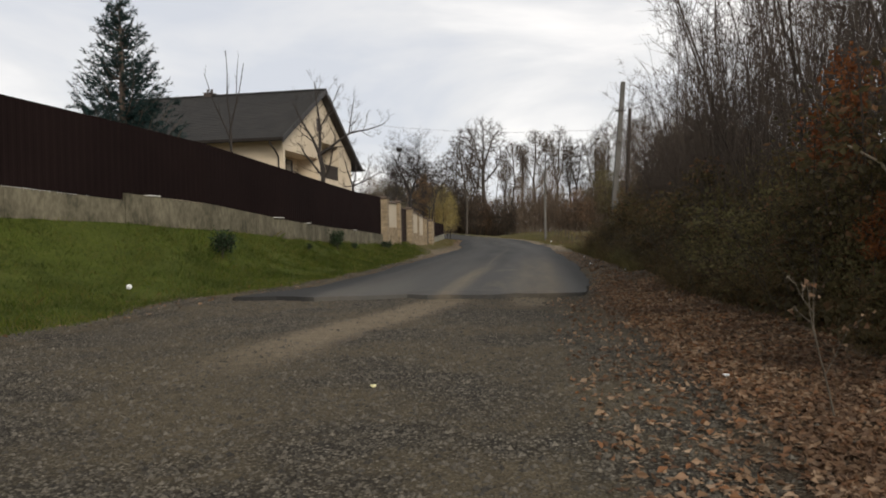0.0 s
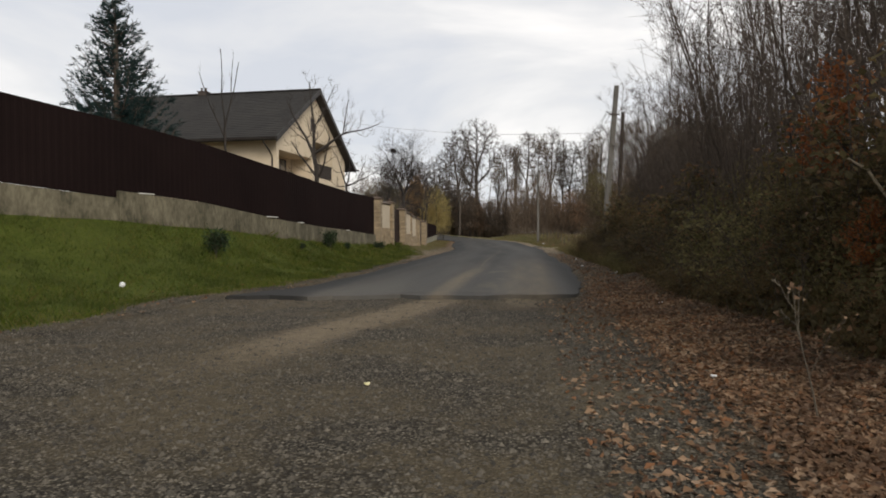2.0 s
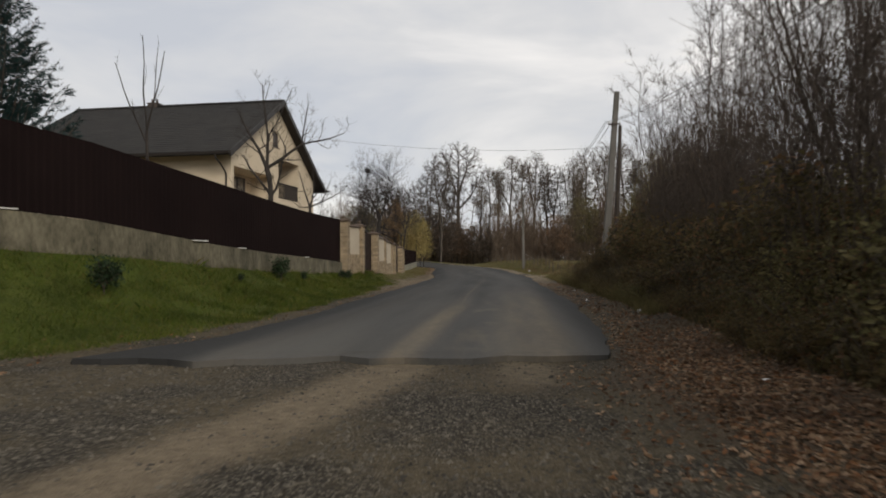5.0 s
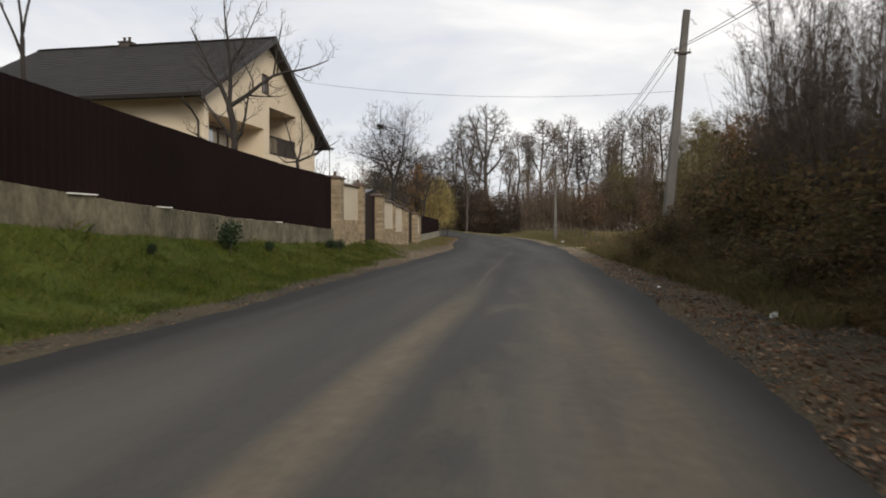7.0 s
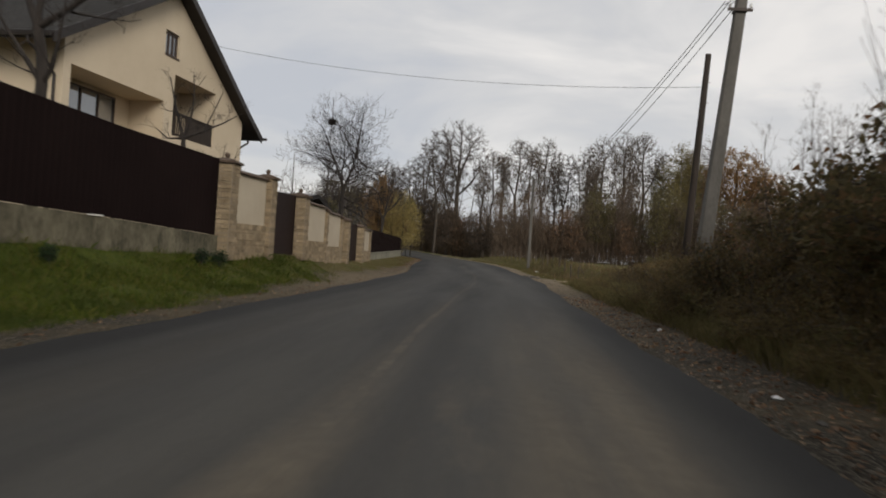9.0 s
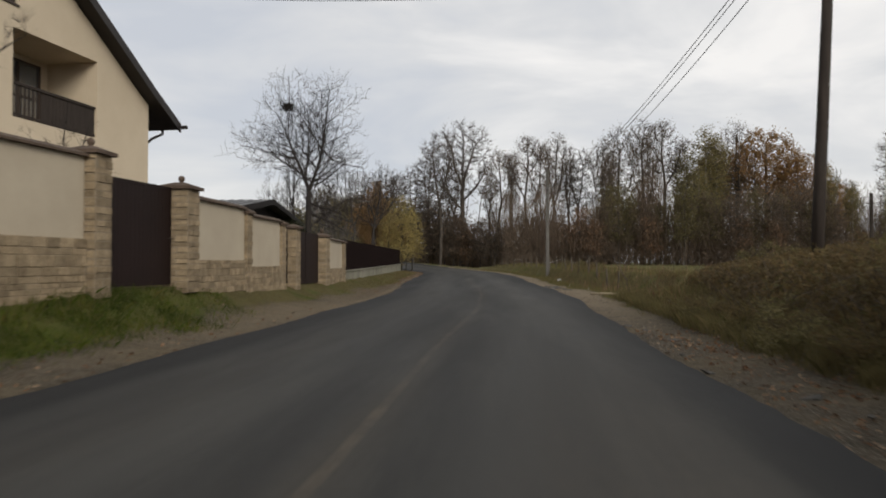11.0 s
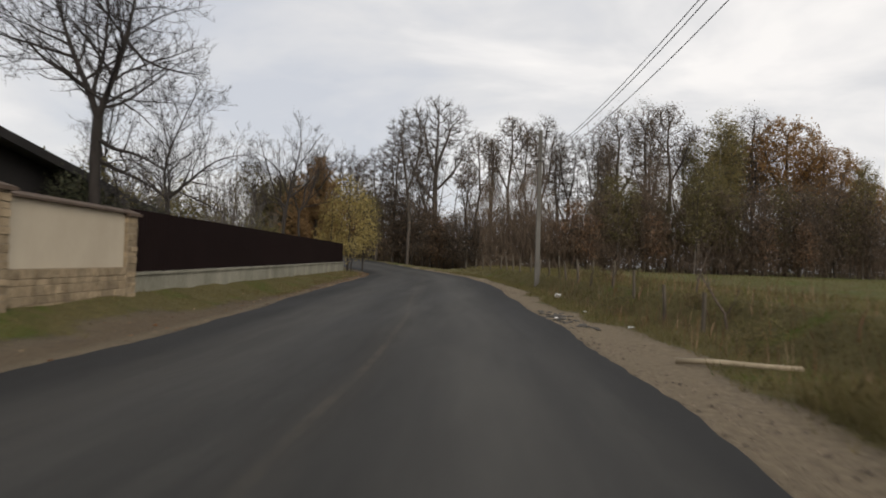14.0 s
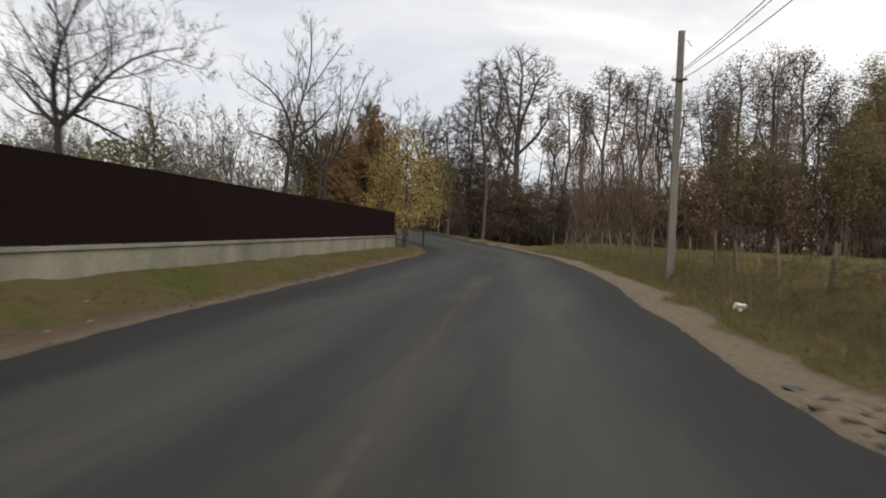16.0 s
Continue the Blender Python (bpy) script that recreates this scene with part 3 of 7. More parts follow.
def cover_of(x, y):
    """How much of the ground is turf, leaf litter and pale sand, and how dry its turf is."""
    dr, dl = x - right_edge(y), left_edge(y) - x
    wav = ripple(x * 0.8, y * 0.7)
    turf_left = ease(dl + wav * 0.5, np.interp(y, [0, 20, 36, 44, 62, 70], [0.2, 0.4, 0.7, 0.9, 0.8, 0.35]), np.interp(y, [0, 20, 36, 44, 62, 70], [0.9, 1.15, 1.7, 2.5, 2.2, 1.2]))
    # unseen pale sand behind the fence, added to throw light onto the house
    bounce_yard = ease(np.interp(y, FENCE_Y, FENCE_X) - 0.6 - x, 0, 0.8) * ease(y, 26, 30) * (1 - ease(y, 58, 62))
    turf_left = turf_left * (1 - bounce_yard)
    turf_right = ease(dr + wav * 0.6, np.interp(y, [44, 58, 70], [0.85, 0.95, 0.7]), np.interp(y, [44, 58, 70], [1.5, 1.6, 1.3])) * ease(y, 43, 50)
    grass = np.maximum(turf_left, turf_right)
    leaf = ease(dr + wav * 0.4, np.interp(y, [14, 17], [-0.6, 0.15]), np.interp(y, [14, 17], [0.7, 0.7])) * (1 - 0.88 * ease(y, 13.5, 20)) * (1 - ease(y, 34, 44)) + 0.6 * ease(dl, 0.1, 0.5) * (1 - ease(dl + wav * 0.5, 0.9, 1.8)) * ease(y, 40, 60)
    sand = np.clip(ease(dr, -0.2, 0.1) * (1 - ease(dr + wav * 0.6, np.interp(y, [40, 58, 70], [0.9, 0.95, 0.7]), np.interp(y, [40, 58, 70], [1.7, 1.75, 1.35]))) * (0.35 * ease(y, 26, 36) + 0.65 * ease(y, 44, 54)), 0, 1)
    sand = np.maximum(sand, np.interp(y, [30, 44], [0.12, 0.75]) * ease(dl, -0.1, 0.2) * (1 - turf_left) * ease(y, 15, 22))
    sand = np.maximum(sand, bounce_yard)
    track = np.interp(y, [4, 7, 9, 11, 14.2], [-3.2, -2.75, -2.5, -1.9, -1.2])
    sand = np.maximum(sand, (1 - ease(np.abs(x - track), 0.2, 0.8)) * (1 - ease(y, 14, 14.6)) * ease(y, 5, 9) * 1.0)
    sand = np.maximum(sand, (1 - ease(np.abs(x - 0.3), 0.2, 0.6)) * (1 - ease(y, 14, 14.6)) * ease(y, 11.5, 13.5) * 0.8)
    dry = np.where(dr > 0, 0.9 + 1.3 * (1 - ease(dr, 4, 7)), np.interp(y, [30, 42, 50], [0.12, 0.7, 1.6]))
    dry = np.maximum(dry, 0.85 * (1 - ease(dl + wav * 0.5, 0.6, 1.9)) * (dl > 0))
    return np.stack([grass, np.clip(leaf, 0, 1), sand, dry + 0 * x])


build_ground()


def build_road():
    """The asphalt lies on the ground with its ragged near end and broken edges, a hand's breadth thick."""
    rng = random.Random(5)
    geo = Geo()
    ys = list(np.arange(14.2, 90, 0.35)) + list(np.arange(90, 182, 1.2))
    n = 16
    rows = []
    for k, y in enumerate(ys):
        a, b = left_edge(y), right_edge(y)
        a, b = a + rng.uniform(-0.035, 0.035) + 0.05 * math.sin(y * 0.9), b + rng.uniform(-0.035, 0.03) + 0.05 * math.sin(y * 0.7 + 2)
        z = float(road_z(y)) + 0.028
        row = []
        for i in range(n + 1):
            t = i / n
            x = a + (b - a) * t
            yy = y + (0.12 * math.sin(2.1 * x) + 0.10 * math.sin(5.3 * x + 1) + rng.uniform(-0.05, 0.05) + 0.05 * x if k == 0 else 0)
            crown = 0.03 * (1 - (2 * t - 1) ** 2) if k else 0
            row.append((x, yy, z + crown))
        rows.append(row)
    for p, q in zip(rows, rows[1:]):
        for i in range(n):
            geo.face((p[i], p[i + 1], q[i + 1], q[i]))
        for i, flip in ((0, 1), (n, 0)):
            lo = [(v[0] + (0.05 if i else -0.05), v[1], v[2] - 0.12) for v in (p[i], q[i])]
            f = (p[i], lo[0], lo[1], q[i])
            geo.face(f if not flip else f[::-1])
    for i in range(n):
        a, b = rows[0][i], rows[0][i + 1]
        geo.face((b, a, (a[0], a[1] - 0.02, a[2] - 0.12), (b[0], b[1] - 0.02, b[2] - 0.12)))
    me = geo.mesh("road", [ASPHALT])
    uv = me.uv_layers.new(name="lane")
    co = np.array(geo.v)
    middle = np.interp(co[:, 1], [14, 20, 25, 32, 49, 56, 62, 71, 84, 97], [-1.35, -1.15, -0.9, -0.8, -0.30, -0.37, -0.65, -1.35, -2.05, -2.95])
    middle = np.where(co[:, 1] > 97, (left_edge(co[:, 1]) + right_edge(co[:, 1])) / 2, middle)
    lane = np.stack([co[:, 0] - middle, co[:, 1]], -1)
    loops = np.zeros(len(me.loops), int)
    me.loops.foreach_get("vertex_index", loops)
    uv.data.foreach_set("uv", lane[loops].astype(np.float32).ravel())
    bm = bmesh.new()
    bm.from_mesh(me)
    bmesh.ops.remove_doubles(bm, verts=bm.verts, dist=0.001)
    bm.to_mesh(me)
    bm.free()
    tagged(new("road", me), "grey asphalt road with dusty wheel tracks", "road", kind="structure")


build_road()


# ---- fences, walls and gates along the road ----
def ribbed_sheet(geo, p, q, z0, z1, w0, w1, mat=0):
    """Trapezoid-ribbed sheet from p to q (plan points), bottom z0..z1 and top w0..w1."""
    p, q = Vector(p), Vector(q)
    d = q - p
    ln = d.length
    out = Vector((d.y, -d.x)).normalized()
    ribs = max(2, round(ln / 0.19))
    pts = []
    for i in range(ribs):
        for t, o in ((0.0, 0.0), (0.42, 0.0), (0.52, 0.011), (0.90, 0.011)):
            pts.append(((i + t) / ribs, o))
    pts.append((1.0, 0.0))
    line = []
    for t, o in pts:
        c = p + d * t + out * o
        line.append(((c.x, c.y, z0 + (z1 - z0) * t), (c.x, c.y, w0 + (w1 - w0) * t)))
    for (a, b), (c, e) in zip(line, line[1:]):
        geo.face((a, c, e, b), mat)


def metal_fence(label, group, stations, plinth_mat, cap_proud):
    """stations: x, y, ground, plinth top, fence top. A plinth of cast lengths with sheets above it."""
    ob = thing("metal_fence", label, "fence", group)
    for k, ((x0, y0, g0, p0, t0), (x1, y1, g1, p1, t1)) in enumerate(zip(stations, stations[1:])):
        ln = math.hypot(x1 - x0, y1 - y0)
        if ln < 0.05:
            continue
        n = max(1, round(ln / 2.2))
        d = Vector((x1 - x0, y1 - y0)).normalized()
        out = Vector((d.y, -d.x))
        for i in range(n):
            a, b = i / n, (i + 1) / n
            lerp = lambda u, v, t: u + (v - u) * t
            A = Vector((lerp(x0, x1, a), lerp(y0, y1, a)))
            B = Vector((lerp(x0, x1, b), lerp(y0, y1, b))) - d * 0.012
            ga, gb = lerp(g0, g1, a) - 0.5, lerp(g0, g1, b) - 0.5
            pa, pb = lerp(p0, p1, a), lerp(p0, p1, b)
            ta, tb = lerp(t0, t1, a), lerp(t0, t1, b)
            geo = Geo()
            top = 0.06 if cap_proud else 0.0

            def slab(o0, o1, lo_a, lo_b, hi_a, hi_b):
                base = len(geo.v)
                for P, lo, hi in ((A, lo_a, hi_a), (B, lo_b, hi_b)):
                    for o, z in ((o0, lo), (o1, lo), (o1, hi), (o0, hi)):
                        c = P + out * o
                        geo.v.append((c.x, c.y, z))
                for q in ((0, 1, 2, 3), (7, 6, 5, 4), (0, 4, 5, 1), (1, 5, 6, 2), (2, 6, 7, 3), (3, 7, 4, 0)):
                    geo.f.append(tuple(base + j for j in q))
                    geo.m.append(0)
            slab(-0.12, 0.10, ga, gb, pa - top, pb - top)
            if cap_proud:
                slab(-0.15, 0.15, pa - top, pb - top, pa, pb)
            part("plinth", geo, plinth_mat, ob)
            sheets = Geo()
            gap = 0.015
            ribbed_sheet(sheets, A, B + d * 0.03, pa + gap, pb + gap, ta, tb)
            c = (A + out * -0.03, B + out * -0.03)
            part("panel", sheets, SHEET, ob)
            post = Geo()
            q = A - out * 0.06
            post.box((q.x - 0.03, q.y - 0.03, pa - 0.02), (q.x + 0.03, q.y + 0.03, ta - 0.05))
            part("post", post, SHEET, ob)
            for f in (0.25, 0.85):
                rail = Geo()
                za, zb = pa + (ta - pa) * f, pb + (tb - pb) * f
                P, Q = A - out * 0.04, B - out * 0.04
                rail.tube([Vector((P.x, P.y, za)), Vector((Q.x, Q.y, zb))], [0.02, 0.02], 4)
                part("rail", rail, SHEET, ob)
    return ob


metal_fence("tall dark brown sheet-metal fence on a stained concrete plinth", "roadside fences", [
    (-15.4, -1.0, 2.2, 2.85, 4.95), (-12.2, 11.0, 1.98, 2.62, 4.65), (-11.0, 14.5, 1.84, 2.44, 4.43), (-9.862, 17.355, 1.70, 2.22, 4.20), (-9.86, 17.36, 1.70, 2.41, 4.20),
    (-8.9, 20.3, 1.54, 2.22, 3.98), (-7.98, 25.3, 1.20, 1.77, 3.60), (-7.64, 30.0, 0.98, 1.55, 3.40), (-7.39, 34.0, 0.86, 1.42, 3.29), (-7.1, 38.55, 0.74, 1.23, 3.27)], PLINTH, False)
def plinth_scrap(x, y, z, turn, ln):
    """A pale slip that lies on the plinth's edge."""
    g = Geo()
    g.prism([(-0.05, 0.0), (0.05, 0.0), (0.045, 0.022), (0.0, 0.03), (-0.045, 0.02)], 0, -ln / 2, ln / 2)
    ob = solid("tile_slip", g, PALE_CONCRETE_CLEAN, "pale slip lying on the plinth's edge", "tile", "slips on the plinth")
    ob.matrix_basis = pose(x, y, z, 0, 0, turn)


for x, y, z, turn, ln in ((-9.50, 18.2, 2.362, 72, 0.5), (-8.06, 24.2, 1.872, 80, 0.7), (-7.78, 26.8, 1.708, 86, 0.5), (-7.36, 33.2, 1.448, 86, 0.4)):
    plinth_scrap(x, y, z, turn, ln)
metal_fence("dark brown sheet-metal fence on a pale capped plinth", "roadside fences", [
    (-7.0, 62.55, 0.42, 0.84, 2.30), (-7.75, 74.0, 0.42, 0.90, 2.36), (-8.65, 87.0, 0.41, 0.98, 2.42), (-9.65, 102.0, 0.40, 1.08, 2.50)], PALE_CONCRETE, True)

BLOCK = bmesh.new()
bmesh.ops.create_cube(BLOCK, size=1.0)
bmesh.ops.bevel(BLOCK, geom=list(BLOCK.edges), offset=0.06, segments=1, affect="EDGES")
for vert in BLOCK.verts:
    vert.co += Vector((math.sin(31 * vert.co.y + 7), math.sin(23 * vert.co.z + 3), math.sin(29 * vert.co.x))) * 0.018
BLOCK_MESH = bpy.data.meshes.new("stone")
BLOCK.to_mesh(BLOCK_MESH)
BLOCK.free()
BLOCK_MESH.materials.append(STONE)


def stone(parent, centre, size):
    ob = new("stone", BLOCK_MESH)
    ob.parent = parent
    ob.location, ob.scale = centre, size
    return ob


def stone_pillar(x, y, ground, top, w, finial, rng):
    ob = thing("stone_pillar", "square ochre stone-clad pillar with a brown cap", "pillar", "pillars of the garden wall", pose(x, y, ground - 0.15))
    h = top - ground + 0.15
    body = h - 0.16
    g = Geo()
    g.box((-w / 2 + 0.006, -w / 2 + 0.006, 0), (w / 2 - 0.006, w / 2 - 0.006, body))
    part("core", g, MORTAR, ob)
    z, k = 0.0, 0
    while z < body - 0.05:
        hh = min(rng.uniform(0.09, 0.16), body - z)
        cut = rng.uniform(-0.12, 0.12) * w
        for s in (0, 1):
            a, b = (-w / 2, cut) if s == 0 else (cut, w / 2)
            wide = w + rng.uniform(-0.012, 0.03)
            if k % 2:
                stone(ob, ((a + b) / 2, 0, z + hh / 2), (b - a - 0.008, wide, hh - 0.008))
            else:
                stone(ob, (0, (a + b) / 2, z + hh / 2), (wide, b - a - 0.008, hh - 0.008))
        z += hh
        k += 1
    g = Geo()
    r = w / 2 + 0.07
    g.box((-r, -r, body), (r, r, body + 0.06))
    lo, hi = [(-r, -r), (r, -r), (r, r), (-r, r)], 0.10
    for i in range(4):
        a, b = lo[i], lo[(i + 1) % 4]
        g.face(((*a, body + 0.062), (*b, body + 0.062), (b[0] * 0.3, b[1] * 0.3, body + 0.15), (a[0] * 0.3, a[1] * 0.3, body + 0.15)))
    g.face([(x0 * 0.3, y0 * 0.3, body + 0.15) for x0, y0 in lo])
    part("cap", g, CAP, ob, "brown clay cap")
    if finial:
        g = Geo()
        prof = [(0.0, 0.05), (0.03, 0.04), (0.06, 0.065), (0.10, 0.075), (0.14, 0.055), (0.165, 0.01)]
        g.tube([Vector((0, 0, body + 0.14 + a)) for a, _ in prof], [b for _, b in prof], 8)
        part("finial", g, CAP, ob, smooth=True)
    return ob


def garden_wall(x0, y0, x1, y1, ground, top, base_top, rng):
    """A rendered panel over courses of stone, under a small tiled coping."""
    d = Vector((x1 - x0, y1 - y0))
    ln = d.length
    ob = thing("garden_wall", "cream rendered wall panel over a stone-clad base", "wall", "panels of the garden wall", pose(x0, y0, ground - 0.15, 0, 0, math.degrees(math.atan2(d.y, d.x))))
    b, h = base_top - ground + 0.15, top - ground + 0.15
    g = Geo()
    g.box((0, -0.10, 0), (ln, 0.10, h - 0.05))
    part("plaster_panel", g, STUCCO_WALL, ob)
    g = Geo()
    g.box((0.002, -0.158, 0), (ln - 0.002, -0.102, b))
    part("mortar_bed", g, MORTAR, ob)
    z = 0.0
    while z < b - 0.04:
        hh = min(rng.uniform(0.08, 0.19), b - z)
        u = -rng.uniform(0, 0.2)
        while u < ln - 0.02:
            e = min(u + rng.uniform(0.12, 0.42), ln)
            a = max(u, 0.0)
            if e - a > 0.05:
                stone(ob, ((a + e) / 2, -0.125 + rng.uniform(-0.008, 0.008), z + hh / 2), (e - a - 0.009, 0.09, hh - 0.008))
            u = e
        z += hh
    g = Geo()
    g.prism([(-0.19, h - 0.06), (0.19, h - 0.06), (0.19, h - 0.02), (0.0, h + 0.06), (-0.19, h - 0.02)], 0, -0.0, ln)
    part("coping", g, CAP, ob, "brown tiled coping")
    return ob


def metal_gate(x0, y0, x1, y1, ground, top, leaves, label):
    d = Vector((x1 - x0, y1 - y0))
    ln = d.length
    ob = thing("metal_gate", label, "gate", "gates in the garden wall", pose(x0, y0, ground, 0, 0, math.degrees(math.atan2(d.y, d.x))))
    h = top - ground
    for i in range(leaves):
        a, b = ln * i / leaves + 0.01, ln * (i + 1) / leaves - 0.01
        g = Geo()
        for lo, hi in (((a, -0.03, 0.05), (a + 0.05, 0.03, h)), ((b - 0.05, -0.03, 0.05), (b, 0.03, h)), ((a + 0.05, -0.028, 0.05), (b - 0.05, 0.028, 0.11)), ((a + 0.05, -0.028, h - 0.06), (b - 0.05, 0.028, h))):
            g.box(lo, hi)
        frame_part = part("leaf_frame", g, GATE_SHEET, ob)
        n = max(3, round((b - a) / 0.14))
        for k in range(n):
            u, v = a + 0.05 + (b - a - 0.1) * k / n, a + 0.05 + (b - a - 0.1) * (k + 1) / n - 0.006
            g = Geo()
            g.box((u, -0.02, 0.11), (v, 0.004 + 0.006 * (k % 2), h - 0.06))
            part("board", g, GATE_SHEET, ob)
    g = Geo()
    u = ln / 2 + 0.08 if leaves > 1 else ln - 0.14
    g.tube([Vector((u, -0.03, 1.0)), Vector((u, -0.08, 1.0)), Vector((u + 0.11, -0.08, 1.0))], [0.011] * 3, 6)
    part("handle", g, IRON, ob, "dark iron handle")
    return ob


rng = random.Random(11)
PILLARS = [(-7.02, 38.9, 0.74, 3.34, 0.56, 1), (-6.72, 41.6, 0.75, 3.22, 0.50, 1), (-6.45, 44.55, 0.74, 2.92, 0.56, 1), (-6.42, 48.2, 0.56, 2.66, 0.36, 0),
           (-6.45, 51.3, 0.52, 2.52, 0.38, 0), (-6.48, 52.8, 0.46, 2.48, 0.48, 0), (-6.55, 57.1, 0.38, 2.36, 0.52, 1), (-6.95, 62.2, 0.42, 2.26, 0.42, 0)]
for p in PILLARS:
    stone_pillar(*p, rng)
garden_wall(-6.98, 39.2, -6.76, 41.33, 0.74, 3.05, 1.62, rng)
garden_wall(-6.44, 44.85, -6.43, 48.0, 0.65, 2.66, 1.28, rng)
garden_wall(-6.42, 48.4, -6.44, 51.09, 0.54, 2.50, 1.12, rng)
garden_wall(-6.58, 57.38, -6.92, 61.97, 0.40, 2.20, 0.98, rng)
metal_gate(-6.78, 41.88, -6.55, 44.25, 0.72, 2.78, 1, "closed dark brown sheet-metal gate between stone pillars")
metal_gate(-6.55, 51.51, -6.56, 52.54, 0.50, 2.38, 1, "narrow dark brown metal door between stone pillars")
metal_gate(-6.58, 53.06, -6.64, 56.82, 0.42, 2.30, 2, "double dark brown metal gate between stone pillars")


# ---- the house behind the fence ----
def build_house():
    ob = thing("house", "cream stuccoed house with a dark gabled roof and loggias", "house")
    ob.matrix_basis = pose(-12.45, 47.9, 0, 0, 0, -5.5) @ Matrix.Translation((12.1, -47.3, 0))
    FX, BX = -12.6, -25.3
    Y0, Y1, YA, ZA = 41.1, 54.05, 47.3, 10.92

    def under(y):
        return float(np.interp(y, [39.9, 47.3, 53.6, 55.3], [6.75, 10.92, 7.12, 6.18]))

    holes = [(41.45, 46.98, 3.3, 6.42), (47.65, 51.2, 5.2, 7.65), (46.8, 47.82, 8.26, 9.24)]
    cuts = sorted({Y0, Y1, YA, 53.6, *[h[0] for h in holes], *[h[1] for h in holes]})
    g = Geo()
    for a, b in zip(cuts, cuts[1:]):
        spans = sorted((h[2], h[3]) for h in holes if h[0] <= a + 1e-6 and h[1] >= b - 1e-6)
        z = 0.2
        for lo, hi in spans:
            g.prism([(a, z), (b, z), (b, lo), (a, lo)], 0, FX - 0.35, FX)
            z = hi
        g.prism([(a, z), (b, z), (b, under(b)), (a, under(a))], 0, FX - 0.35, FX)
    front = part("front_wall", g, STUCCO, ob)
    bm = bmesh.new()
    bm.from_mesh(front.data)
    bmesh.ops.remove_doubles(bm, verts=bm.verts, dist=0.002)
    bm.to_mesh(front.data)
    bm.free()
    g = Geo()
    g.box((BX, Y0, 0.4), (FX - 0.352, Y0 + 0.35, under(Y0)))
    part("side_wall", g, STUCCO, ob)
    g = Geo()
    g.box((BX, Y1 - 0.35, 0.4), (FX - 0.352, Y1, under(Y1)))
    part("side_wall", g, STUCCO, ob)
    g = Geo()
    g.prism([(Y0, 0.4), (Y1, 0.4), (Y1, under(Y1)), (53.6, 7.12), (YA, ZA), (Y0, under(Y0))], 0, BX - 0.3, BX)
    part("back_wall", g, STUCCO, ob)
    # the two loggias and the attic room behind their openings
    for (a, b, lo, hi), deep, name in ((holes[0], 1.15, "loggia"), (holes[1], 1.45, "balcony"), (holes[2], 0.6, "attic_reveal")):
        g = Geo()
        x0, x1 = FX - 0.354 - deep, FX - 0.354
        g.box((x0 - 0.1, a - 0.1, lo - 0.1), (x0, b + 0.1, hi + 0.1))
        g.box((x0, a - 0.1, lo - 0.1), (x1, a, hi + 0.1))
        g.box((x0, b, lo - 0.1), (x1, b + 0.1, hi + 0.1))
        g.box((x0, a, hi), (x1, b, hi + 0.1))
        g.box((x0, a, lo - 0.1), (x1, b, lo))
        part(name, g, DARK_ROOM if name == "attic_reveal" else STUCCO, ob)

    def window(y0, y1, z0, z1, x, cols, rows, name="window"):
        w, bars = Geo(), []
        f = 0.07
        for lo, hi in (((x - 0.05, y0, z0), (x + 0.05, y0 + f, z1)), ((x - 0.05, y1 - f, z0), (x + 0.05, y1, z1)), ((x - 0.048, y0 + f, z0), (x + 0.048, y1 - f, z0 + f)), ((x - 0.048, y0 + f, z1 - f), (x + 0.048, y1 - f, z1))):
            w.box(lo, hi)
        for i in range(1, cols):
            c = y0 + (y1 - y0) * i / cols
            bars.append(((x - 0.045, c - 0.04, z0 + f), (x + 0.045, c + 0.04, z1 - f)))
        for i in range(1, rows):
            c = z0 + (z1 - z0) * i / rows
            bars.append(((x - 0.043, y0 + f, c - 0.03), (x + 0.043, y1 - f, c + 0.03)))
        fr = part(name, w, WINDOW_FRAME, ob, "brown wooden frame")
        for lo, hi in bars:
            w = Geo()
            w.box(lo, hi)
            part("glazing_bar", w, WINDOW_FRAME, fr)
        for i in range(cols):
            p = Geo()
            a, b = y0 + (y1 - y0) * i / cols + 0.05, y0 + (y1 - y0) * (i + 1) / cols - 0.05
            p.box((x - 0.012, a, z0 + 0.05), (x + 0.004, b, z1 - 0.05))
            part("pane", p, GLASS, fr)
        s = Geo()
        s.box((x + 0.05, y0 - 0.06, z0 - 0.06), (x + 0.16, y1 + 0.06, z0 - 0.01))
        part("sill", s, WINDOW_FRAME, fr)

    window(46.84, 47.78, 8.30, 9.20, FX - 0.12, 3, 1)
    window(42.9, 45.9, 4.3, 6.25, FX - 1.43, 3, 1)
    # door widened so that its dark glass stands for the balcony's shaded back
    window(47.95, 50.75, 5.24, 7.45, FX - 1.73, 3, 2, "balcony_door")
    # balcony railing of close upright boards
    rail = Geo()
    rail.box((FX - 0.14, 47.66, 6.12), (FX - 0.04, 51.19, 6.20))
    rail.box((FX - 0.12, 47.66, 5.27), (FX - 0.06, 51.19, 5.33))
    railing = part("railing", rail, DARK_WOOD, ob, "dark wooden railing")
    for i in range(22):
        b = Geo()
        y = 47.70 + i * 0.158
        b.box((FX - 0.105, y, 5.18), (FX - 0.075, y + (0.06 if i < 7 else 0.15), 6.13))
        part("baluster", b, DARK_WOOD, railing)
    # roof slopes with their courses of shingle
    X0, X1 = -26.0, -12.1
